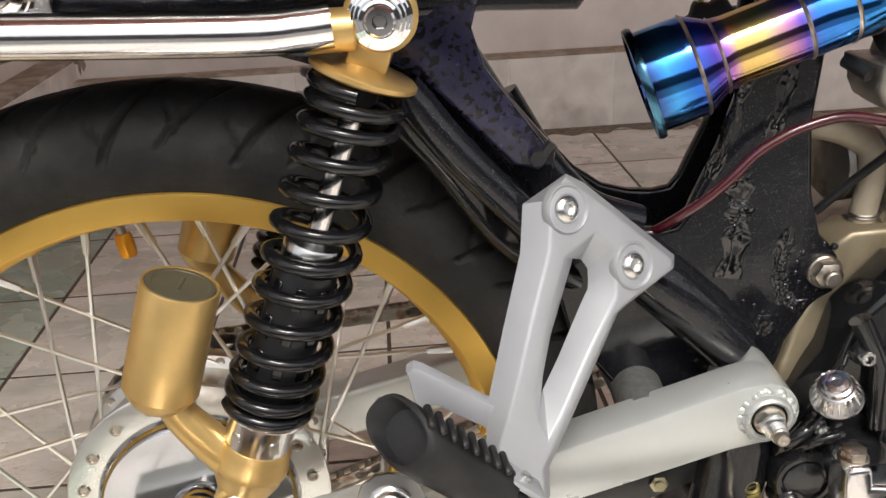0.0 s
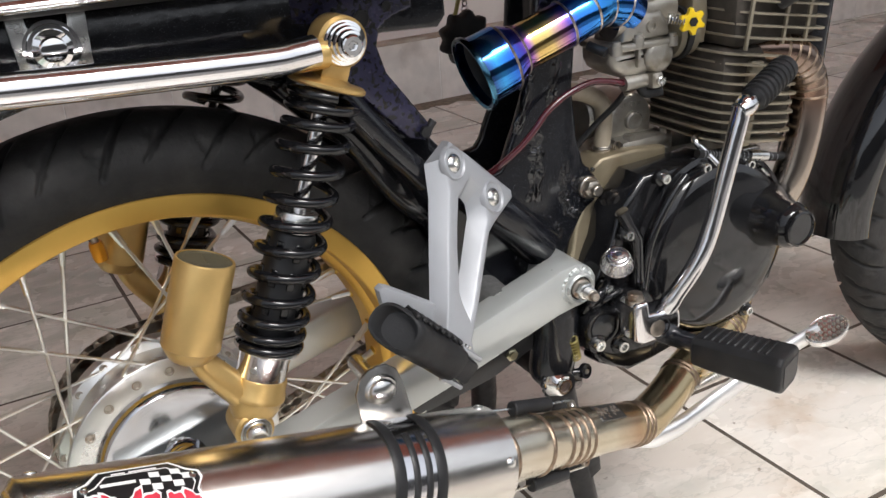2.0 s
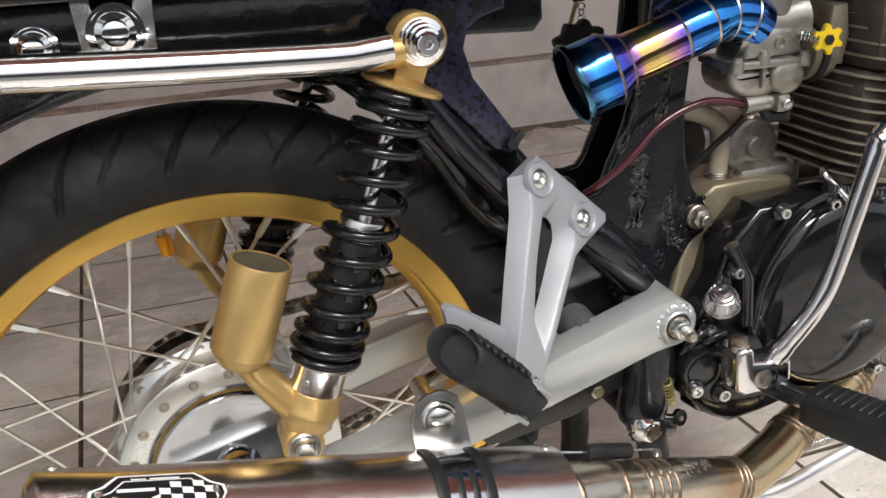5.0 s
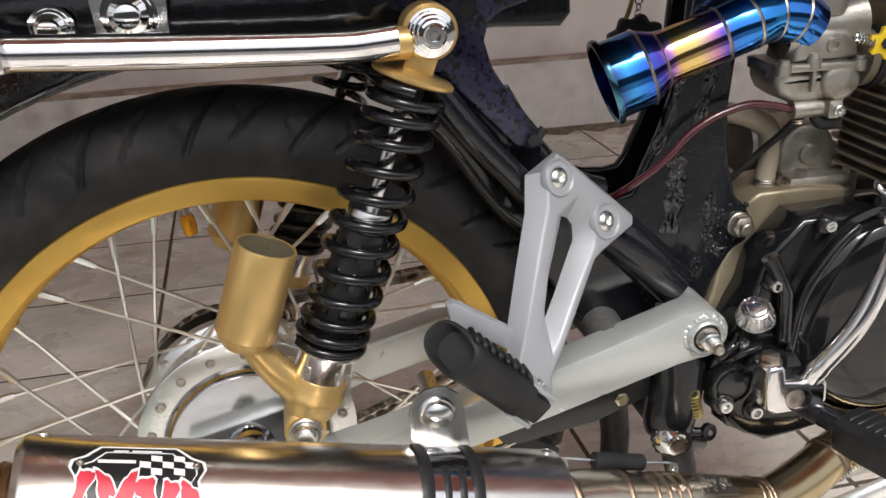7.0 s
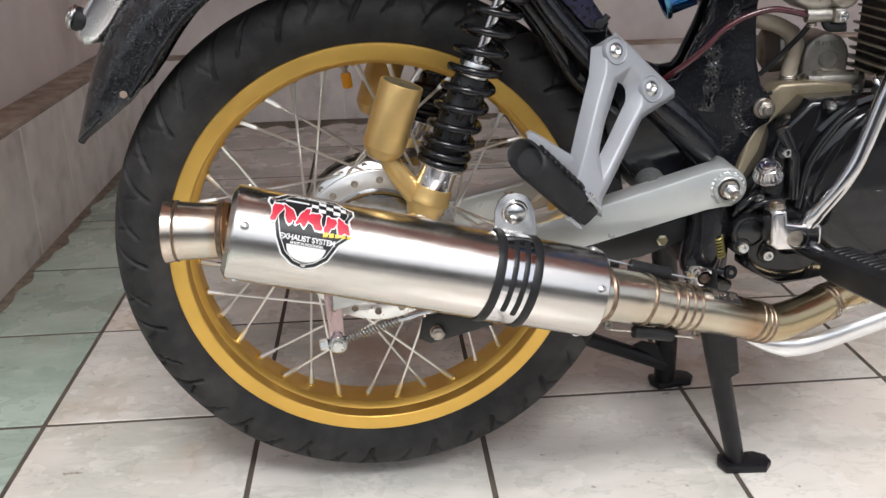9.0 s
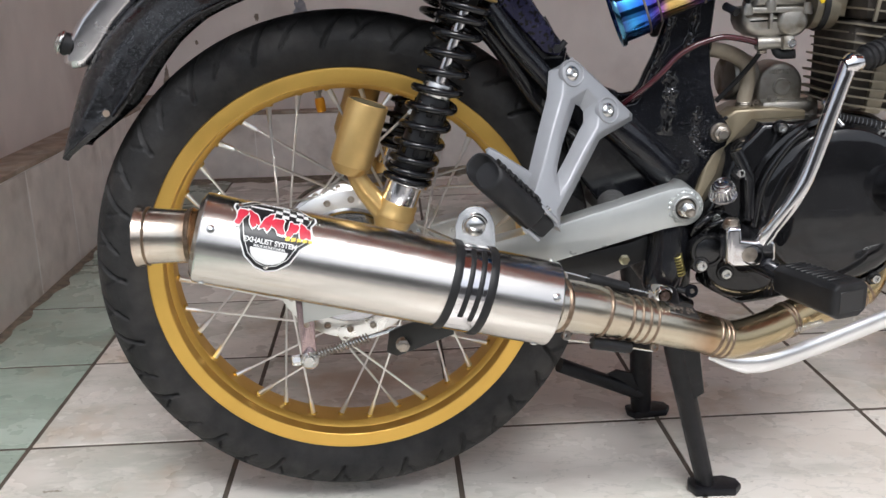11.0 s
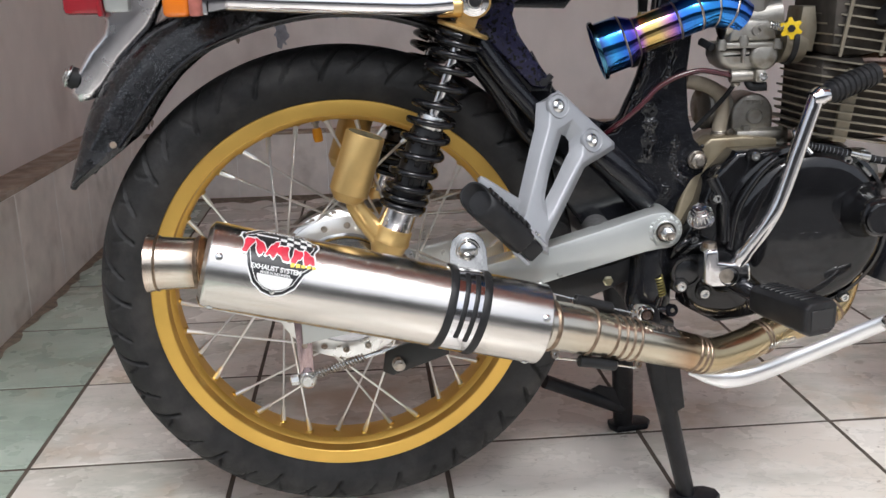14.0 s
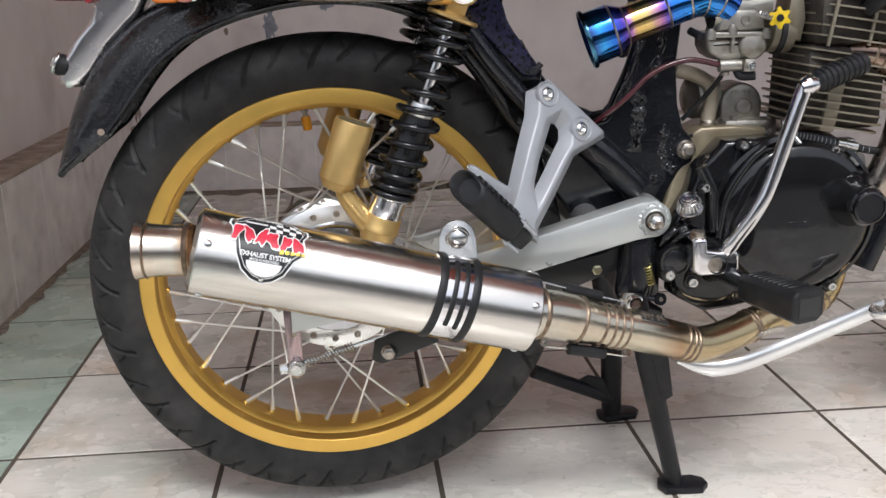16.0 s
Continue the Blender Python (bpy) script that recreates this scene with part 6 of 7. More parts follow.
part("chrome_nut", join(lathe([(0, 0), (0, 0.0158), (0.002, 0.0162), (0.0034, 0.0156), (0.004, 0.0148), (0.014, 0.0112), (0.0145, 0.0100), (0.0175, 0.0094), (0.018, 0.0078), (0.020, 0.0070), (0.0205, 0.0040), (0.0185, 0.0036), (0.0185, 0)], (0.4170, -0.0795, 0.3835), (-0.30, -0.45, 0.85), 40)), mat("dark_chrome", (0.40, 0.39, 0.40), 0.22, 1.0, vary=0.1), cover, "large conical chrome nut")
for k in range(20):
    q = basis((-0.30, -0.45, 0.85))
    part("nut_flute", moved(box(0, 0, 0, 0.0012, 0.0014, 0.0090, 0.0003, 1), Matrix.Translation((0.4170, -0.0795, 0.3835)) @ q @ Matrix.Rotation(2 * math.pi * k / 20, 4, "Z") @ Matrix.Translation((0.0130, 0, 0.0092)) @ Matrix.Rotation(-0.35, 4, "Y")), M["steel"], cover)
# unlettered raised name bars on the cover
for k in range(5):
    part("raised_bar", moved(box(0, 0, 0, 0.0125, 0.0016, 0.0095, 0.0006, 1), Matrix.Translation((0.522 + k * 0.0165, -0.0846 + 0.0006 * abs(k - 1.5), 0.360 + k * 0.0002))), M["engine_black"], cover)
for k in range(5):
    a = radians(90 + 72 * k)
    part("star_rib", moved(box(0, 0, 0.007, 0.003, 0.0016, 0.014, 0.0006, 1), Matrix.Translation((0.555, -0.0775, 0.297)) @ Matrix.Rotation(a, 4, "Y")), M["engine_black"], cover)
part("clutch_arm", tube(spline([V(0.560, -0.01, 0.470), V(0.550, -0.03, 0.476), V(0.535, -0.04, 0.474), V(0.542, -0.05, 0.462), V(0.550, -0.058, 0.450)], 5), 0.0035, 10), M["chrome"], bike, "chrome clutch arm")
cable_path = spline([V(0.530, -0.050, 0.4635), V(0.56, -0.050, 0.4565), V(0.60, -0.050, 0.448), V(0.66, -0.045, 0.437), V(0.72, -0.02, 0.46)], 8)
cable = part("clutch_cable", tube(cable_path, 0.0045, 12), M["rubber"], bike, "black clutch cable with pale stripes")
for k in range(2, 22):
    d = (cable_path[k + 1] - cable_path[k - 1]).normalized()
    part("cable_stripe", lathe([(-0.0006, 0.0044), (0, 0.0048), (0.0006, 0.0044)], cable_path[k], d, 10), M["bracket"], cable)
part("cable_bracket", join(box(0.605, -0.030, 0.446, 0.045, 0.016, 0.010, 0.003), box(0.618, -0.040, 0.430, 0.022, 0.006, 0.028, 0.002), cyl((0.620, -0.043, 0.425), (0.620, -0.052, 0.425), 0.007), cyl((0.598, -0.050, 0.4485), (0.622, -0.050, 0.443), 0.0058)), M["steel"], bike, "zinc cable bracket")
# tan engine mount casting and the frame bolts
mount = part("engine_mount", plate([(0.4367, 0.4532), (0.4434, 0.4382), (0.4411, 0.4254), (0.4286, 0.4196), (0.4176, 0.3983), (0.4105, 0.3774), (0.4025, 0.3589), (0.4225, 0.3439), (0.437, 0.3609), (0.4415, 0.3852), (0.4441, 0.3958), (0.4536, 0.4067), (0.4699, 0.4254), (0.4880, 0.4440), (0.5320, 0.4440), (0.5310, 0.4600), (0.4913, 0.465), (0.45, 0.4633)], 0.036, 0.004, place=lambda c: (c.x, c.y - 0.004 - 0.25 * max(0, 0.40 - c.z), c.z), seg=3), M["tan"], bike, "tan cast engine mount")
part("mount_step", lathe([(-0.004, 0.0075), (0.001, 0.007), (0.002, 0.004), (0.0035, 0.0032), (0.0035, 0)], (0.4465, -0.003, 0.4135), (0, -1, 0.1), 16), M["tan"], mount)
fb = part("frame_bolt", join(cyl((0.433, -0.002, 0.4375), (0.433, -0.008, 0.4375), 0.0115, bevel=0.001), hexnut((0.433, -0.008, 0.4375), (0, -1, 0), 0.0095, 0.008, 0.0015), cyl((0.433, -0.016, 0.4375), (0.433, -0.022, 0.4375), 0.0056, bevel=0.001)), M["oldsteel"], frame_main, "tarnished frame bolt")
for k in range(10):
    a = radians(60 + 26 * k)
    part("weld_blob", lathe([(-0.003, 0), (-0.002, 0.0022), (0.0004, 0.0024), (0.0012, 0)], (0.431 + 0.0165 * math.cos(a), -0.0035, 0.4395 + 0.0165 * math.sin(a)), (0, -1, 0), 8), M["gloss"], frame_main, smooth=80)
for k in range(14):
    a = radians(20 + 18 * k)
    part("weld_blob", lathe([(-0.003, 0), (-0.002, 0.0022), (0.0004, 0.0024), (0.0012, 0)], (0.374 + 0.027 * math.cos(a), -0.0035, 0.392 + 0.027 * math.sin(a)), (0, -1, 0), 8), M["gloss"], frame_main, smooth=80)
# starter motor cover with studs
dome = [(0.484 + 0.0, 0.466)] + [(0.5105 + 0.0268 * math.cos(radians(t)), 0.4855 + 0.0268 * math.sin(radians(t))) for t in range(185, -6, -10)] + [(0.537, 0.466)]
starter = part("starter_cover", join(plate(dome, 0.05, 0.005, place=lambda c: (c.x, c.y + 0.028, c.z), seg=3), lathe([(0, 0.0100), (0.005, 0.0100), (0.0065, 0.0085), (0.0065, 0)], (0.512, 0.029, 0.484), (0, -1, 0), 28), box(0.517, 0.022, 0.463, 0.066, 0.030, 0.014, 0.005)), M["cast"], bike, "grey cast starter cover")
for k in range(6):
    part("raised_bar", box(0.4985 + 0.0045 * k, 0.0275, 0.5015, 0.0034, 0.0012, 0.0045, 0.0004, 1), M["cast"], starter)
part("starter_round", lathe([(0, 0), (0, 0.024), (0.003, 0.027), (0.02, 0.027), (0.021, 0.0255), (0.03, 0.0255), (0.03, 0)], (0.452, 0.05, 0.494), (1, 0.25, 0), 32), M["cast"], bike, "round grey motor body")
for x in (0.497, 0.544):
    part("stud", join(lathe([(0, 0.0082), (0.010, 0.0066), (0.019, 0.0062), (0.020, 0.0)], (x, 0.014, 0.449), (0, 0, 1), 18), hexnut((x, 0.014, 0.4685), (0, 0, 1), 0.0062, 0.0065, 0.001)), M["cast"], bike, "cast stud with a hexagon bolt")
# cylinder and head with cooling fins, leaning forward a little
cylinder = part("cylinder", join(box(0.600, 0.0, 0.513, 0.094, 0.112, 0.096, 0.01), box(0.618, 0.0, 0.602, 0.112, 0.118, 0.084, 0.01)), M["fincore"], bike, "cylinder barrel, coloured dark as the shade between the fins")


def fin(cx, cz, sx, sy, lean):
    out = []
    for k in range(28):
        a = 2 * math.pi * (k + 0.5) / 28
        out.append((math.copysign(abs(math.cos(a)) ** 0.45, math.cos(a)) * sx, math.copysign(abs(math.sin(a)) ** 0.45, math.sin(a)) * sy))
    bm = bmesh.new()
    f = bm.faces.new([bm.verts.new((x, y, 0)) for x, y in out])
    got = bmesh.ops.extrude_face_region(bm, geom=[f])
    for v in got["geom"]:
        if isinstance(v, bmesh.types.BMVert):
            v.co.z += 0.0020
    bmesh.ops.recalc_face_normals(bm, faces=bm.faces)
    return moved(bm, Matrix.Translation((cx, 0, cz)) @ Matrix.Rotation(lean, 4, "Y"))


LEAN = radians(9)
for k in range(10):
    z = 0.466 + k * 0.0092
    part("cooling_fin", fin(0.5935 + (z - 0.466) * 0.16, z, 0.0555 + 0.004 * (k % 2), 0.066, LEAN), M["fins"], cylinder)
for k in range(7):
    z = 0.563 + k * 0.0112
    part("cooling_fin", fin(0.606 + (z - 0.466) * 0.16, z, 0.066, 0.070, LEAN), M["fins"], cylinder)
for x in (0.555, 0.602, 0.632):
    part("fin_web", moved(box(0, 0, 0, 0.004, 0.003, 0.08, 0.0005, 1), Matrix.Translation((x + 0.02, -0.066, 0.60)) @ Matrix.Rotation(LEAN, 4, "Y")), M["fins"], cylinder)
part("stud_column", moved(box(0, 0, 0, 0.018, 0.018, 0.085, 0.003), Matrix.Translation((0.586, -0.052, 0.505)) @ Matrix.Rotation(LEAN, 4, "Y")), M["fins"], cylinder)
part("head_cover", box(0.612, 0, 0.668, 0.10, 0.12, 0.05, 0.012), M["cast"], cylinder, "grey cylinder head cover")
part("plug_cap", tube([V(0.612, -0.062, 0.600), V(0.628, -0.095, 0.628), V(0.650, -0.11, 0.655)], [0.009, 0.0115, 0.009], 16), M["rubber"], bike, "black spark plug cap")
part("plug_lead", tube(spline([V(0.650, -0.11, 0.655), V(0.67, -0.10, 0.69), V(0.68, -0.04, 0.73), V(0.66, 0.0, 0.76)], 6), 0.004, 8), M["rubber"], bike)

# ---- kick starter ----
boss = part("kick_starter", join(
    plate([(0.4195, 0.318), (0.4180, 0.353), (0.4215, 0.357), (0.4315, 0.357), (0.4345, 0.353), (0.4355, 0.3425), (0.450, 0.341), (0.469, 0.3415), (0.4725, 0.336), (0.4735, 0.320), (0.466, 0.313), (0.428, 0.312)], 0.028, 0.0045, place=lambda c: (c.x, c.y - 0.098, c.z), seg=4),
    cyl((0.444, -0.05, 0.3255), (0.444, -0.09, 0.3255), 0.012)), M["chrome"], bike, "chrome kick starter boss")
part("boss_bolt", join(hexnut((0.4265, -0.085, 0.356), (0, 0, 1), 0.0080, 0.0075, 0.001), cyl((0.4265, -0.085, 0.353), (0.4265, -0.085, 0.3575), 0.0092)), M["oldsteel"], boss, "rusty hexagon bolt")
part("boss_screw", lathe([(0, 0), (0, 0.0088), (0.001, 0.0084), (0.0014, 0.006), (0.0009, 0.003), (0.0009, 0)], (0.444, -0.0978, 0.3260), (0, -1, 0), 20), M["oldsteel"], boss)
part("boss_hole", lathe([(0, 0), (0, 0.0112), (0.0004, 0.0114), (0.0006, 0.0098)], (0.4475, -0.0978, 0.3255), (0, -1, 0), 24), M["rubber"], boss)
part("kick_lever", tube(spline([V(0.4575, -0.086, 0.334), V(0.464, -0.094, 0.350), V(0.485, -0.104, 0.388), V(0.500, -0.105, 0.424), V(0.514, -0.105, 0.475), V(0.528, -0.104, 0.523), V(0.534, -0.103, 0.531)], 6), [0.0095] * 7 + [0.0085] * 24 + [0.0095] * 6, 20), M["chrome"], boss, "bent chrome kick lever")
part("lever_knuckle", join(lathe([(-0.008, 0), (-0.008, 0.008), (0.0, 0.0105), (0.010, 0.0095), (0.014, 0.0075), (0.014, 0)], (0.530, -0.104, 0.527), (1, 0.2, 0.25), 24)), M["chrome"], boss)
ra, rb = V(0.541, -0.102, 0.5305), V(0.604, -0.082, 0.550)
boss.location = (-0.002, -0.005, -0.0055)
rubber = part("kick_pedal", cyl(ra, rb, 0.0115, 0.0125, 22, 0.003), M["rubber"], boss, "ribbed black rubber kick pedal")
for k in range(8):
    p = ra + (rb - ra) * (0.12 + 0.105 * k)
    part("pedal_rib", lathe([(-0.0022, 0.0115), (-0.001, 0.0136), (0.001, 0.0136), (0.0022, 0.0115)], p, rb - ra, 20), M["rubber"], rubber)

# ---- rider footrest and brake pedal ----
fa, fbp = V(0.4768, -0.1244, 0.300), V(0.507, -0.199, 0.301)
fd = (fbp - fa).normalized()
side = fd.cross(UP).normalized()
bm = bmesh.new()
rows = []
sect = [(-0.0165, 0.012), (-0.012, 0.0165), (0.012, 0.0165), (0.0165, 0.012), (0.0165, -0.010), (0.010, -0.0155), (-0.010, -0.0155), (-0.0165, -0.010)]
for s, k in ((-0.004, 0.6), (0.0, 0.88), (0.018, 0.95), (0.063, 1.00), (0.081, 1.04), (0.085, 1.00), (0.086, 0.90)):
    rows.append([bm.verts.new(fa + fd * s + side * (x * k * 1.3) + UP * (z * k * 1.12)) for x, z in sect])
for a, b in zip(rows, rows[1:]):
    for k in range(8):
        bm.faces.new((a[k], a[(k + 1) % 8], b[(k + 1) % 8], b[k]))
bm.faces.new(rows[0])
bm.faces.new(rows[-1])
bmesh.ops.recalc_face_normals(bm, faces=bm.faces)
bmesh.ops.bevel(bm, geom=bm.edges[:], offset=0.0012, segments=2, affect="EDGES", profile=0.5)
rest = part("rider_footrest", bm, M["rubber"], bike, "black ribbed rubber footrest")
for k in range(9):
    p = fa + fd * (0.009 + 0.0074 * k)
    kk = 0.92 + 0.010 * k
    part("grip_rib", moved(box(0, 0, 0, 0.030 * kk, 0.003, 0.0035, 0.001, 1), Matrix.Translation(p + UP * 0.0185 * kk) @ Matrix([[side[i], fd[i], UP[i], 0] for i in range(3)] + [[0, 0, 0, 1]])), M["rubber"], rest)
    part("grip_rib", moved(box(0, 0, 0, 0.0035, 0.003, 0.020 * kk, 0.001, 1), Matrix.Translation(p - side * 0.0215 * kk) @ Matrix([[side[i], fd[i], UP[i], 0] for i in range(3)] + [[0, 0, 0, 1]])), M["rubber"], rest)
e = fa + fd * 0.0862
part("end_recess", moved(box(0, 0, 0, 0.030, 0.0012, 0.022, 0.0004, 1), Matrix.Translation(e) @ Matrix([[side[i], fd[i], UP[i], 0] for i in range(3)] + [[0, 0, 0, 1]])), M["plastic"], rest)
part("rest_bar", tube([V(0.452, -0.06, 0.298), V(0.456, -0.085, 0.306), fa + fd * 0.002], [0.012, 0.010, 0.009], 14), M["gloss"], rest, "black footrest bar")
pedal_path = spline([V(0.408, -0.092, 0.1985), V(0.440, -0.094, 0.1905), V(0.475, -0.096, 0.192), V(0.53, -0.100, 0.213), V(0.585, -0.108, 0.240), V(0.622, -0.120, 0.262), V(0.636, -0.128, 0.272)], 6)
pedal = part("brake_pedal", tube(pedal_path, [0.003 + 0.009 * min(1, k / 8) if k < 9 else 0.012 - 0.003 * k / 36 for k in range(len(pedal_path))], 18, flat=0.6), mat("white_chrome", (0.86, 0.86, 0.86), 0.28, 0.75, vary=0.04), bike, "chromed brake pedal")
pad = part("pedal_pad", moved(lathe([(-0.006, 0), (-0.006, 0.0235), (-0.003, 0.026), (0.002, 0.026), (0.0035, 0.0245), (0.003, 0.023), (0.003, 0)], (0, 0, 0), (0, 0, 1), 40), Matrix.Translation((0.640, -0.133, 0.272)) @ Matrix.Rotation(radians(-14), 4, "Y") @ Matrix.Rotation(radians(10), 4, "X") @ Matrix.Diagonal((1.0, 0.62, 1.0, 1.0))), mat("pad_chrome", (0.74, 0.73, 0.72), 0.26, 1.0, vary=0.05), pedal, "knurled chrome pedal pad")
for i in range(8):
    for j in range(5):
        if ((i - 3.5) * 0.006 / 0.0235) ** 2 + ((j - 2) * 0.0056 / 0.0145) ** 2 > 0.95:
            continue
        part("knurl", moved(lathe([(0, 0.0022), (0.0016, 0.0006), (0.0016, 0)], ((i - 3.5) * 0.006, (j - 2) * 0.0056, 0.0034), (0, 0, 1), 4), Matrix.Translation((0.640, -0.133, 0.272)) @ Matrix.Rotation(radians(-14), 4, "Y") @ Matrix.Rotation(radians(10), 4, "X")), M["oldsteel"], pad)
part("pedal_spring", helix((0.500, -0.086, 0.225), (0.535, -0.092, 0.236), 0.0042, 0.0008, 14, 10, 5), M["steel"], pedal, "small pedal return spring")

# stand bolt, springs and brackets under the swingarm
part("stand_bolt", join(lathe([(0, 0), (0, 0.0165), (0.004, 0.0160), (0.0125, 0.0105), (0.0130, 0.0085), (0.0150, 0.0082), (0.0150, 0.0058), (0.0120, 0.0052), (0.0120, 0)], (0.362, -0.048, 0.2625), (0.10, -1, -0.05), 36)), M["hub"], bike, "large conical bolt")
lug = part("lower_lug", join(
    tube(spline([V(0.374, -0.030, 0.345), V(0.371, -0.034, 0.310), V(0.366, -0.036, 0.280), V(0.362, -0.034, 0.255)], 5), [0.0250, 0.0250, 0.0248, 0.0245, 0.0240, 0.0236, 0.0234, 0.0232, 0.0230, 0.0230, 0.0230, 0.0228, 0.0222, 0.0210, 0.0185, 0.0130], 26),
    tube([V(0.372, -0.040, 0.250), V(0.384, -0.034, 0.246), V(0.402, -0.024, 0.236)], [0.011, 0.010, 0.008], 14),
    lathe([(-0.0025, 0.0032), (-0.0025, 0.0078), (0.0025, 0.0078), (0.0025, 0.0032)], (0.397, -0.048, 0.262), (0.3, -1, 0.2), 18),
    tube([V(0.380, -0.042, 0.262), V(0.392, -0.047, 0.262)], 0.0040, 10)), M["gloss"], bike, "black frame lug", 60)
part("lug_eye_bolt", lathe([(0, 0), (0, 0.0030), (0.003, 0.0026), (0.0034, 0)], (0.397, -0.0485, 0.262), (0.3, -1, 0.2), 12), M["oldsteel"], lug)
for k in range(16):
    a = radians(360 * k / 16)
    rr = 0.0006 * math.sin(2.7 * k)
    part("weld_blob", lathe([(-0.002, 0), (-0.001, 0.0030 + rr), (0.001, 0.0026 + rr), (0.0022, 0)], V(0.363 + 0.0175 * math.cos(a), -0.050, 0.2635 + 0.0175 * math.sin(a)), V(math.cos(a), -0.8, math.sin(a)), 7), M["gloss"], lug, smooth=80)
part("bolt_socket", lathe([(0, 0), (0, 0.0062), (0.0012, 0.0058), (0.0006, 0.0034), (0.0010, 0.0030), (0.0014, 0)], (0.3632, -0.0605, 0.2618), (0.10, -1, -0.05), 16), mat("rusty_dark_core", (0.07, 0.045, 0.035), 0.6, 0.4, vary=0.3, scale=200), bike)
part("stand_spring", helix((0.3765, -0.056, 0.309), (0.3835, -0.052, 0.283), 0.0046, 0.0012, 7, 12, 6), M["zincyellow"], bike, "small yellow-zinc spring")
part("arm_bolt", join(cyl((0.322, -0.026, 0.297), (0.322, -0.031, 0.297), 0.0082, bevel=0.001), hexnut((0.322, -0.031, 0.297), (0, -1, 0), 0.0066, 0.004, 0.001), cyl((0.322, -0.035, 0.297), (0.322, -0.0365, 0.297), 0.004)), mat("dull_zinc", (0.42, 0.39, 0.27), 0.35, 1.0, vary=0.2, scale=150), bike, "brass-coloured bolt")
part("chain_case", plate([(0.20, 0.288), (0.33, 0.318), (0.36, 0.33), (0.36, 0.30), (0.30, 0.276), (0.22, 0.262)], 0.03, 0.004, place=lambda c: (c.x, c.y - 0.032, c.z)), M["plastic"], bike, "black plastic strip under the swingarm")

# ---- front wheel, mudguard, downtube ----
FW = V(1.190, 0.0335, 0.270)
STEER = Matrix.Translation(FW) @ Matrix.Rotation(radians(-10.8), 4, "Z") @ Matrix.Translation(-FW)
front_tyre, front_rim = wire_wheel(FW, "front", 0.040, False, 0.2854)
front_hub = part("front_hub", ring_mesh([(-0.04, 0.0), (-0.04, 0.06), (-0.035, 0.088), (-0.03, 0.088), (-0.02, 0.05), (0.02, 0.05), (0.03, 0.088), (0.035, 0.088), (0.04, 0.06), (0.04, 0)], FW, 40, False), M["hub"], bike, "polished front hub")
bm = bmesh.new()
rows = []
for k in range(31):
    a = radians(183 - 130 * k / 30)
    prof = [(0.056 * math.sin(radians(q)) * (1 if abs(q) < 90 else 1.02), 0.290 + 0.042 * math.cos(radians(q)) if abs(q) < 90 else 0.284) for q in (-95, -78, -58, -36, -12, 12, 36, 58, 78, 95)]
    prof = prof + [(y * 0.95, r - 0.004) for y, r in prof[::-1]]
    rows.append([bm.verts.new(FW + V(r * math.cos(a), y, r * math.sin(a))) for y, r in prof])
for a, b in zip(rows, rows[1:]):
    for j in range(20):
        bm.faces.new((a[j], a[(j + 1) % 20], b[(j + 1) % 20], b[j]))
for r in (rows[0], rows[-1]):
    for j in range(9):
        bm.faces.new((r[j], r[j + 1], r[18 - j], r[19 - j]))
bmesh.ops.recalc_face_normals(bm, faces=bm.faces)
front_guard = part("front_mudguard", bm, M["seam"], bike, "glossy black front mudguard", 50)
part("down_tube", tube([V(0.70, 0.0, 0.80), V(0.735, 0.0, 0.60), V(0.715, 0.0, 0.40), V(0.67, 0.0, 0.28)], 0.017, 18), M["gloss"], bike, "black front frame tube")
fork_a = part("fork_leg", tube([FW + V(0, -0.07, 0.0), FW + V(-0.18, -0.08, 0.5)], 0.019, 18), M["silver"], bike, "silver fork leg")
fork_b = part("fork_leg", tube([FW + V(0, 0.07, 0.0), FW + V(-0.18, 0.08, 0.5)], 0.019, 18), M["silver"], bike)
for o in (front_tyre, front_rim, front_hub, front_guard, fork_a, fork_b):
    o.matrix_basis = STEER
part("fuel_tank", plate([(0.34, 0.72), (0.36, 0.79), (0.45, 0.85), (0.66, 0.86), (0.75, 0.80), (0.76, 0.745), (0.60, 0.735)], 0.24, 0.03, place=lambda c: (c.x, c.y - 0.12, c.z), seg=4), M["pearl"], bike, "dark blue fuel tank")

# ---- floor tiles and plinth tiles, one by one ----
def piece(name, mesh_name, bm, material):
    me = bpy.data.meshes.new(mesh_name)
    bm.to_mesh(me)
    bm.free()
    me.materials.append(material)
    return me


GAP = 0.0055
full = piece("tile", "floor_tile", box(0, 0, -0.004, TILE - GAP, TILE - GAP, 0.008, 0.0012, 1), M["tile"])
green = piece("tile", "green_tile", box(0, 0, -0.004, TILE - GAP, TILE - GAP, 0.008, 0.0012, 1), M["tilegreen"])
turn = Matrix.Rotation(YAW, 4, "Z")
for j in range(-5, 7):
    for i in range(-3, 13):
        o = new("floor_tile", full)
        o.parent = floor
        o.matrix_basis = Matrix.Translation(plan((i + 0.5) * TILE, (j + 0.5) * TILE, random.uniform(-0.0005, 0.0003))) @ turn
    o = new("floor_tile", green)
    o.parent = floor
    o.matrix_basis = Matrix.Translation(plan(-3.5 * TILE, (j + 0.5) * TILE, random.uniform(-0.0005, 0.0003))) @ turn
pl = piece("tile", "plinth_tile", box(0, 0, 0, 0.010, 0.2440, 0.268, 0.0008, 1), M["plinth"])
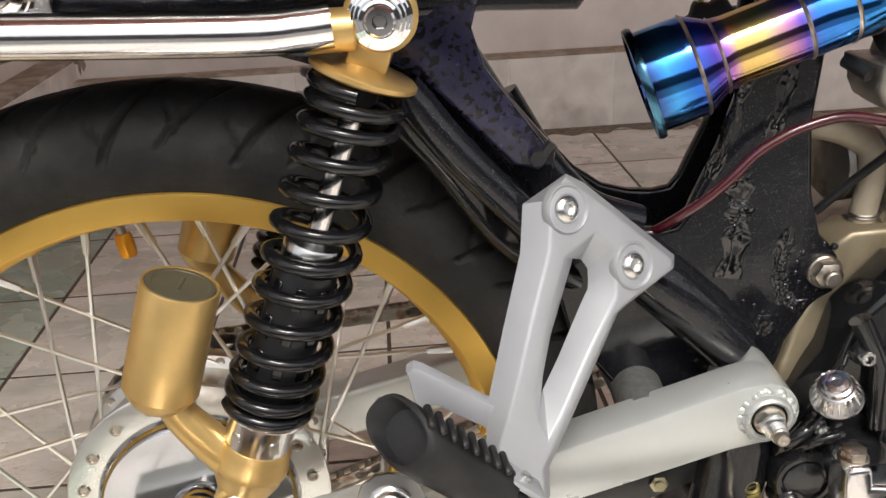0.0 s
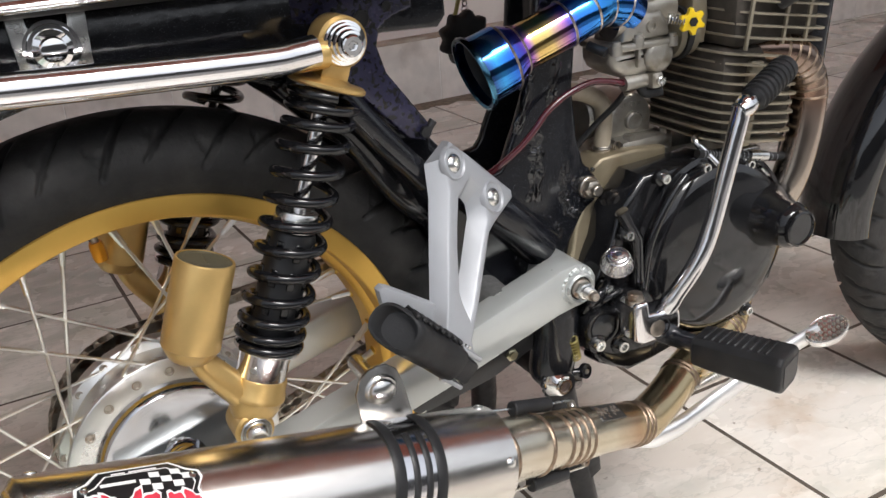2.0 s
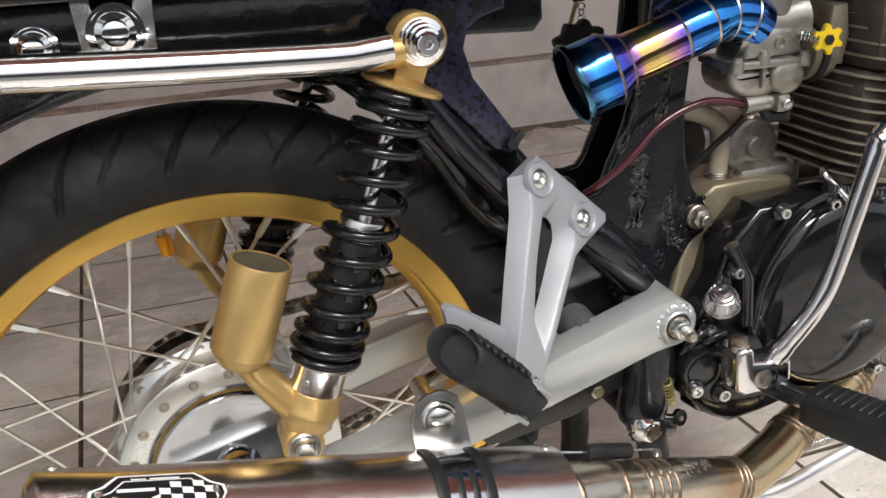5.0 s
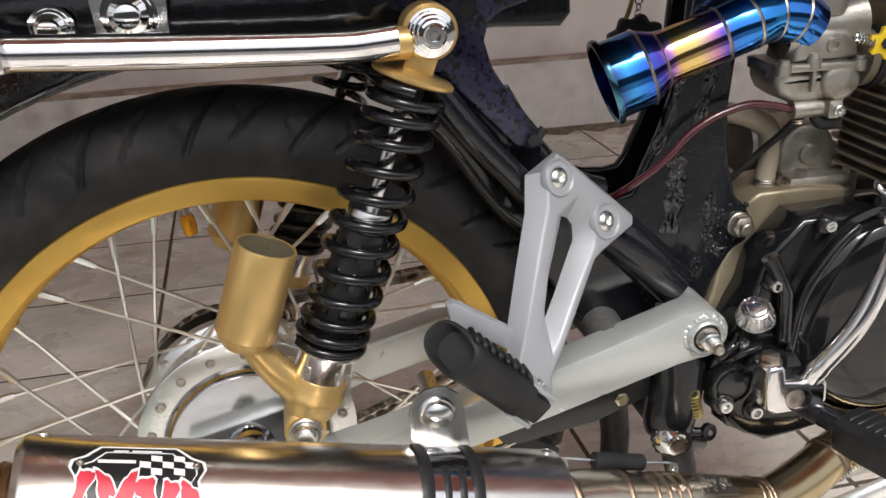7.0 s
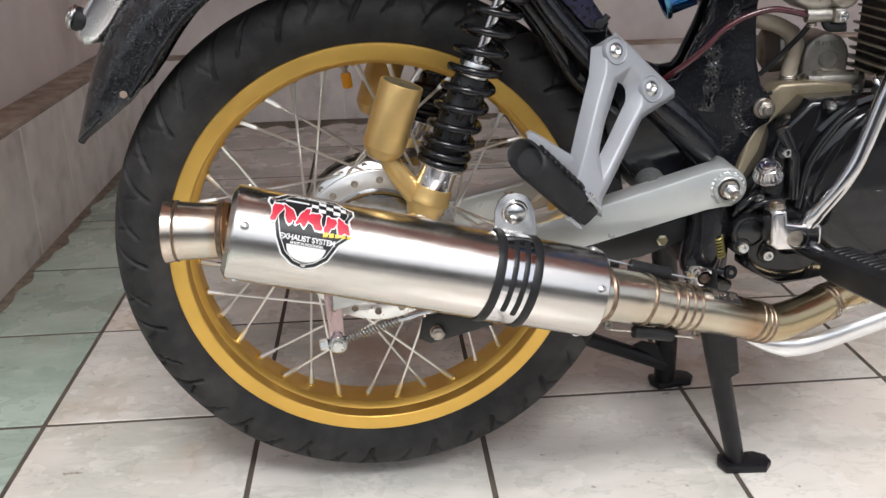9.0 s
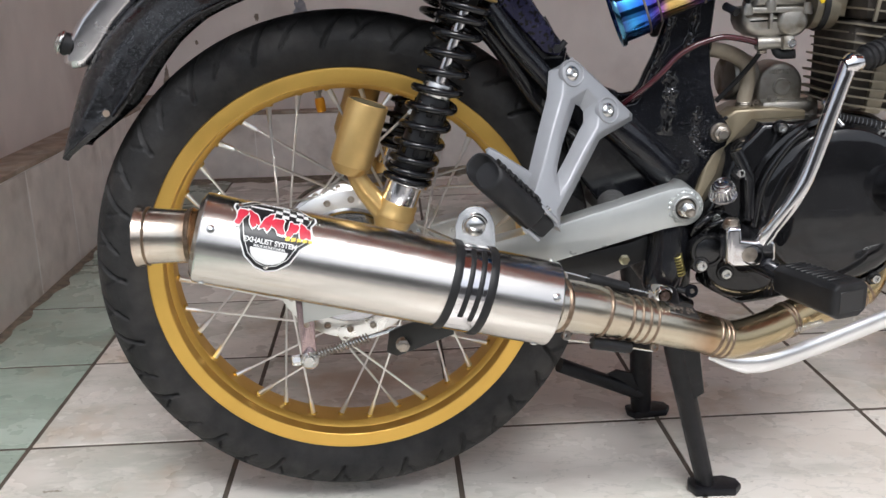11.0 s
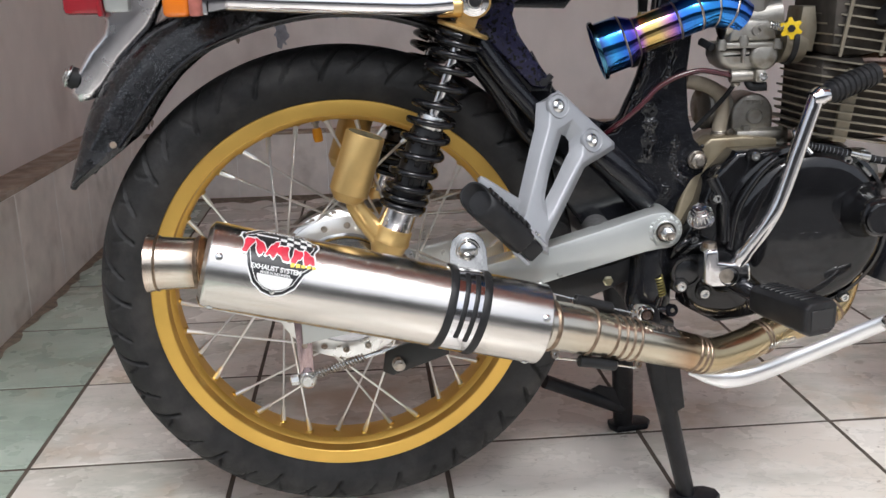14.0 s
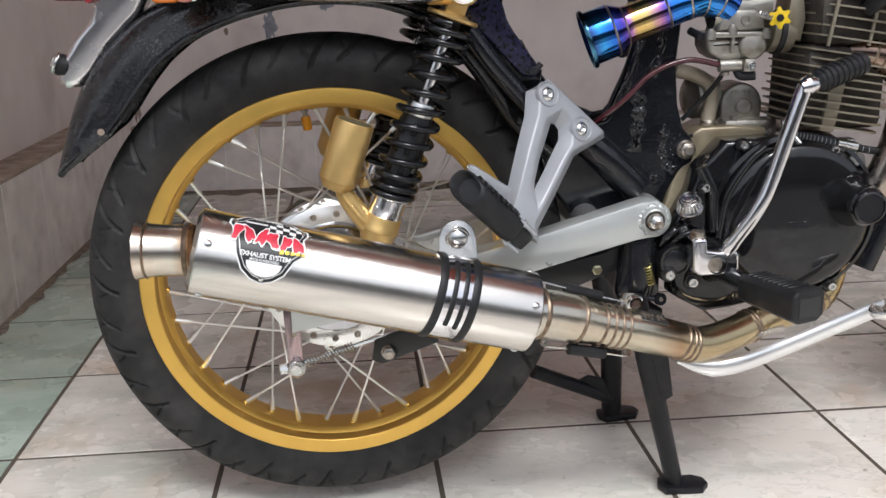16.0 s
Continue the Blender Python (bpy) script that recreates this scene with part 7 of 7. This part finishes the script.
lg = piece("tile", "ledge_tile", box(0, 0, 0, 0.088, 0.248, 0.010, 0.0015, 1), M["ledge"])
for j in range(-9, 12):
    w = rel(LEFT, 0.832)[1] + (j + 0.5) * 0.25
    if -0.55 < w < WB:
        for name, me, u, z in (("plinth_tile", pl, UL - 0.005, 0.135), ("ledge_tile", lg, UL - 0.042, 0.276)):
            o = new(name, me)
            o.parent = plinth_left
            o.matrix_basis = Matrix.Translation(plan(u, w, z)) @ turn
pb = piece("tile", "plinth_tile", box(0, 0, 0, 0.298, 0.010, 0.212, 0.0012, 1), M["plinth"])
lb2 = piece("tile", "ledge_tile", box(0, 0, 0, 0.298, 0.055, 0.010, 0.0015, 1), M["ledge"])
for i in range(0, 16):
    u = UL + 0.15 + i * 0.3
    for name, me, w, z in (("plinth_tile", pb, WB + 0.005, 0.106), ("ledge_tile", lb2, WB + 0.025, 0.217)):
        o = new(name, me)
        o.parent = plinth_back
        o.matrix_basis = Matrix.Translation(plan(u, w, z)) @ turn


# dust swept against the foot of the walls, with the soft shadow there painted in
def dirt(u0, w0, du, dw, length, width):
    bm = bmesh.new()
    n = int(length / 0.012)
    rows = []
    for k in range(n + 1):
        s = k * length / n
        reach = width * (0.6 + 0.25 * math.sin(s * 9.1) * math.sin(s * 23.7) + 0.15 * math.sin(s * 61) + 0.08 * random.random())
        rows.append([bm.verts.new(plan(u0 + du * s + abs(dw) * q, w0 + dw * s - abs(du) * q, z)) for q, z in ((0.0, 0.0035), (reach * 0.5, 0.0020), (reach, 0.0004))])
    for a, b in zip(rows, rows[1:]):
        for k in range(2):
            bm.faces.new((a[k], a[k + 1], b[k + 1], b[k]))
    bmesh.ops.recalc_face_normals(bm, faces=bm.faces)
    return bm


# brown of the dust, darkened to carry the shadow along the wall base
M["dirt"] = mat("dark_dust", (0.20, 0.165, 0.125), 0.95, vary=0.4, scale=60, grain=0.8, grain_scale=200)
part("dirt_line", dirt(UL, -0.5, 0, 1, WB + 0.5, 0.030), M["dirt"], floor, "dark dust and painted soft shadow along the wall")
part("dirt_line", dirt(UL, WB, 1, 0, 3.6, 0.10), M["dirt"], floor)
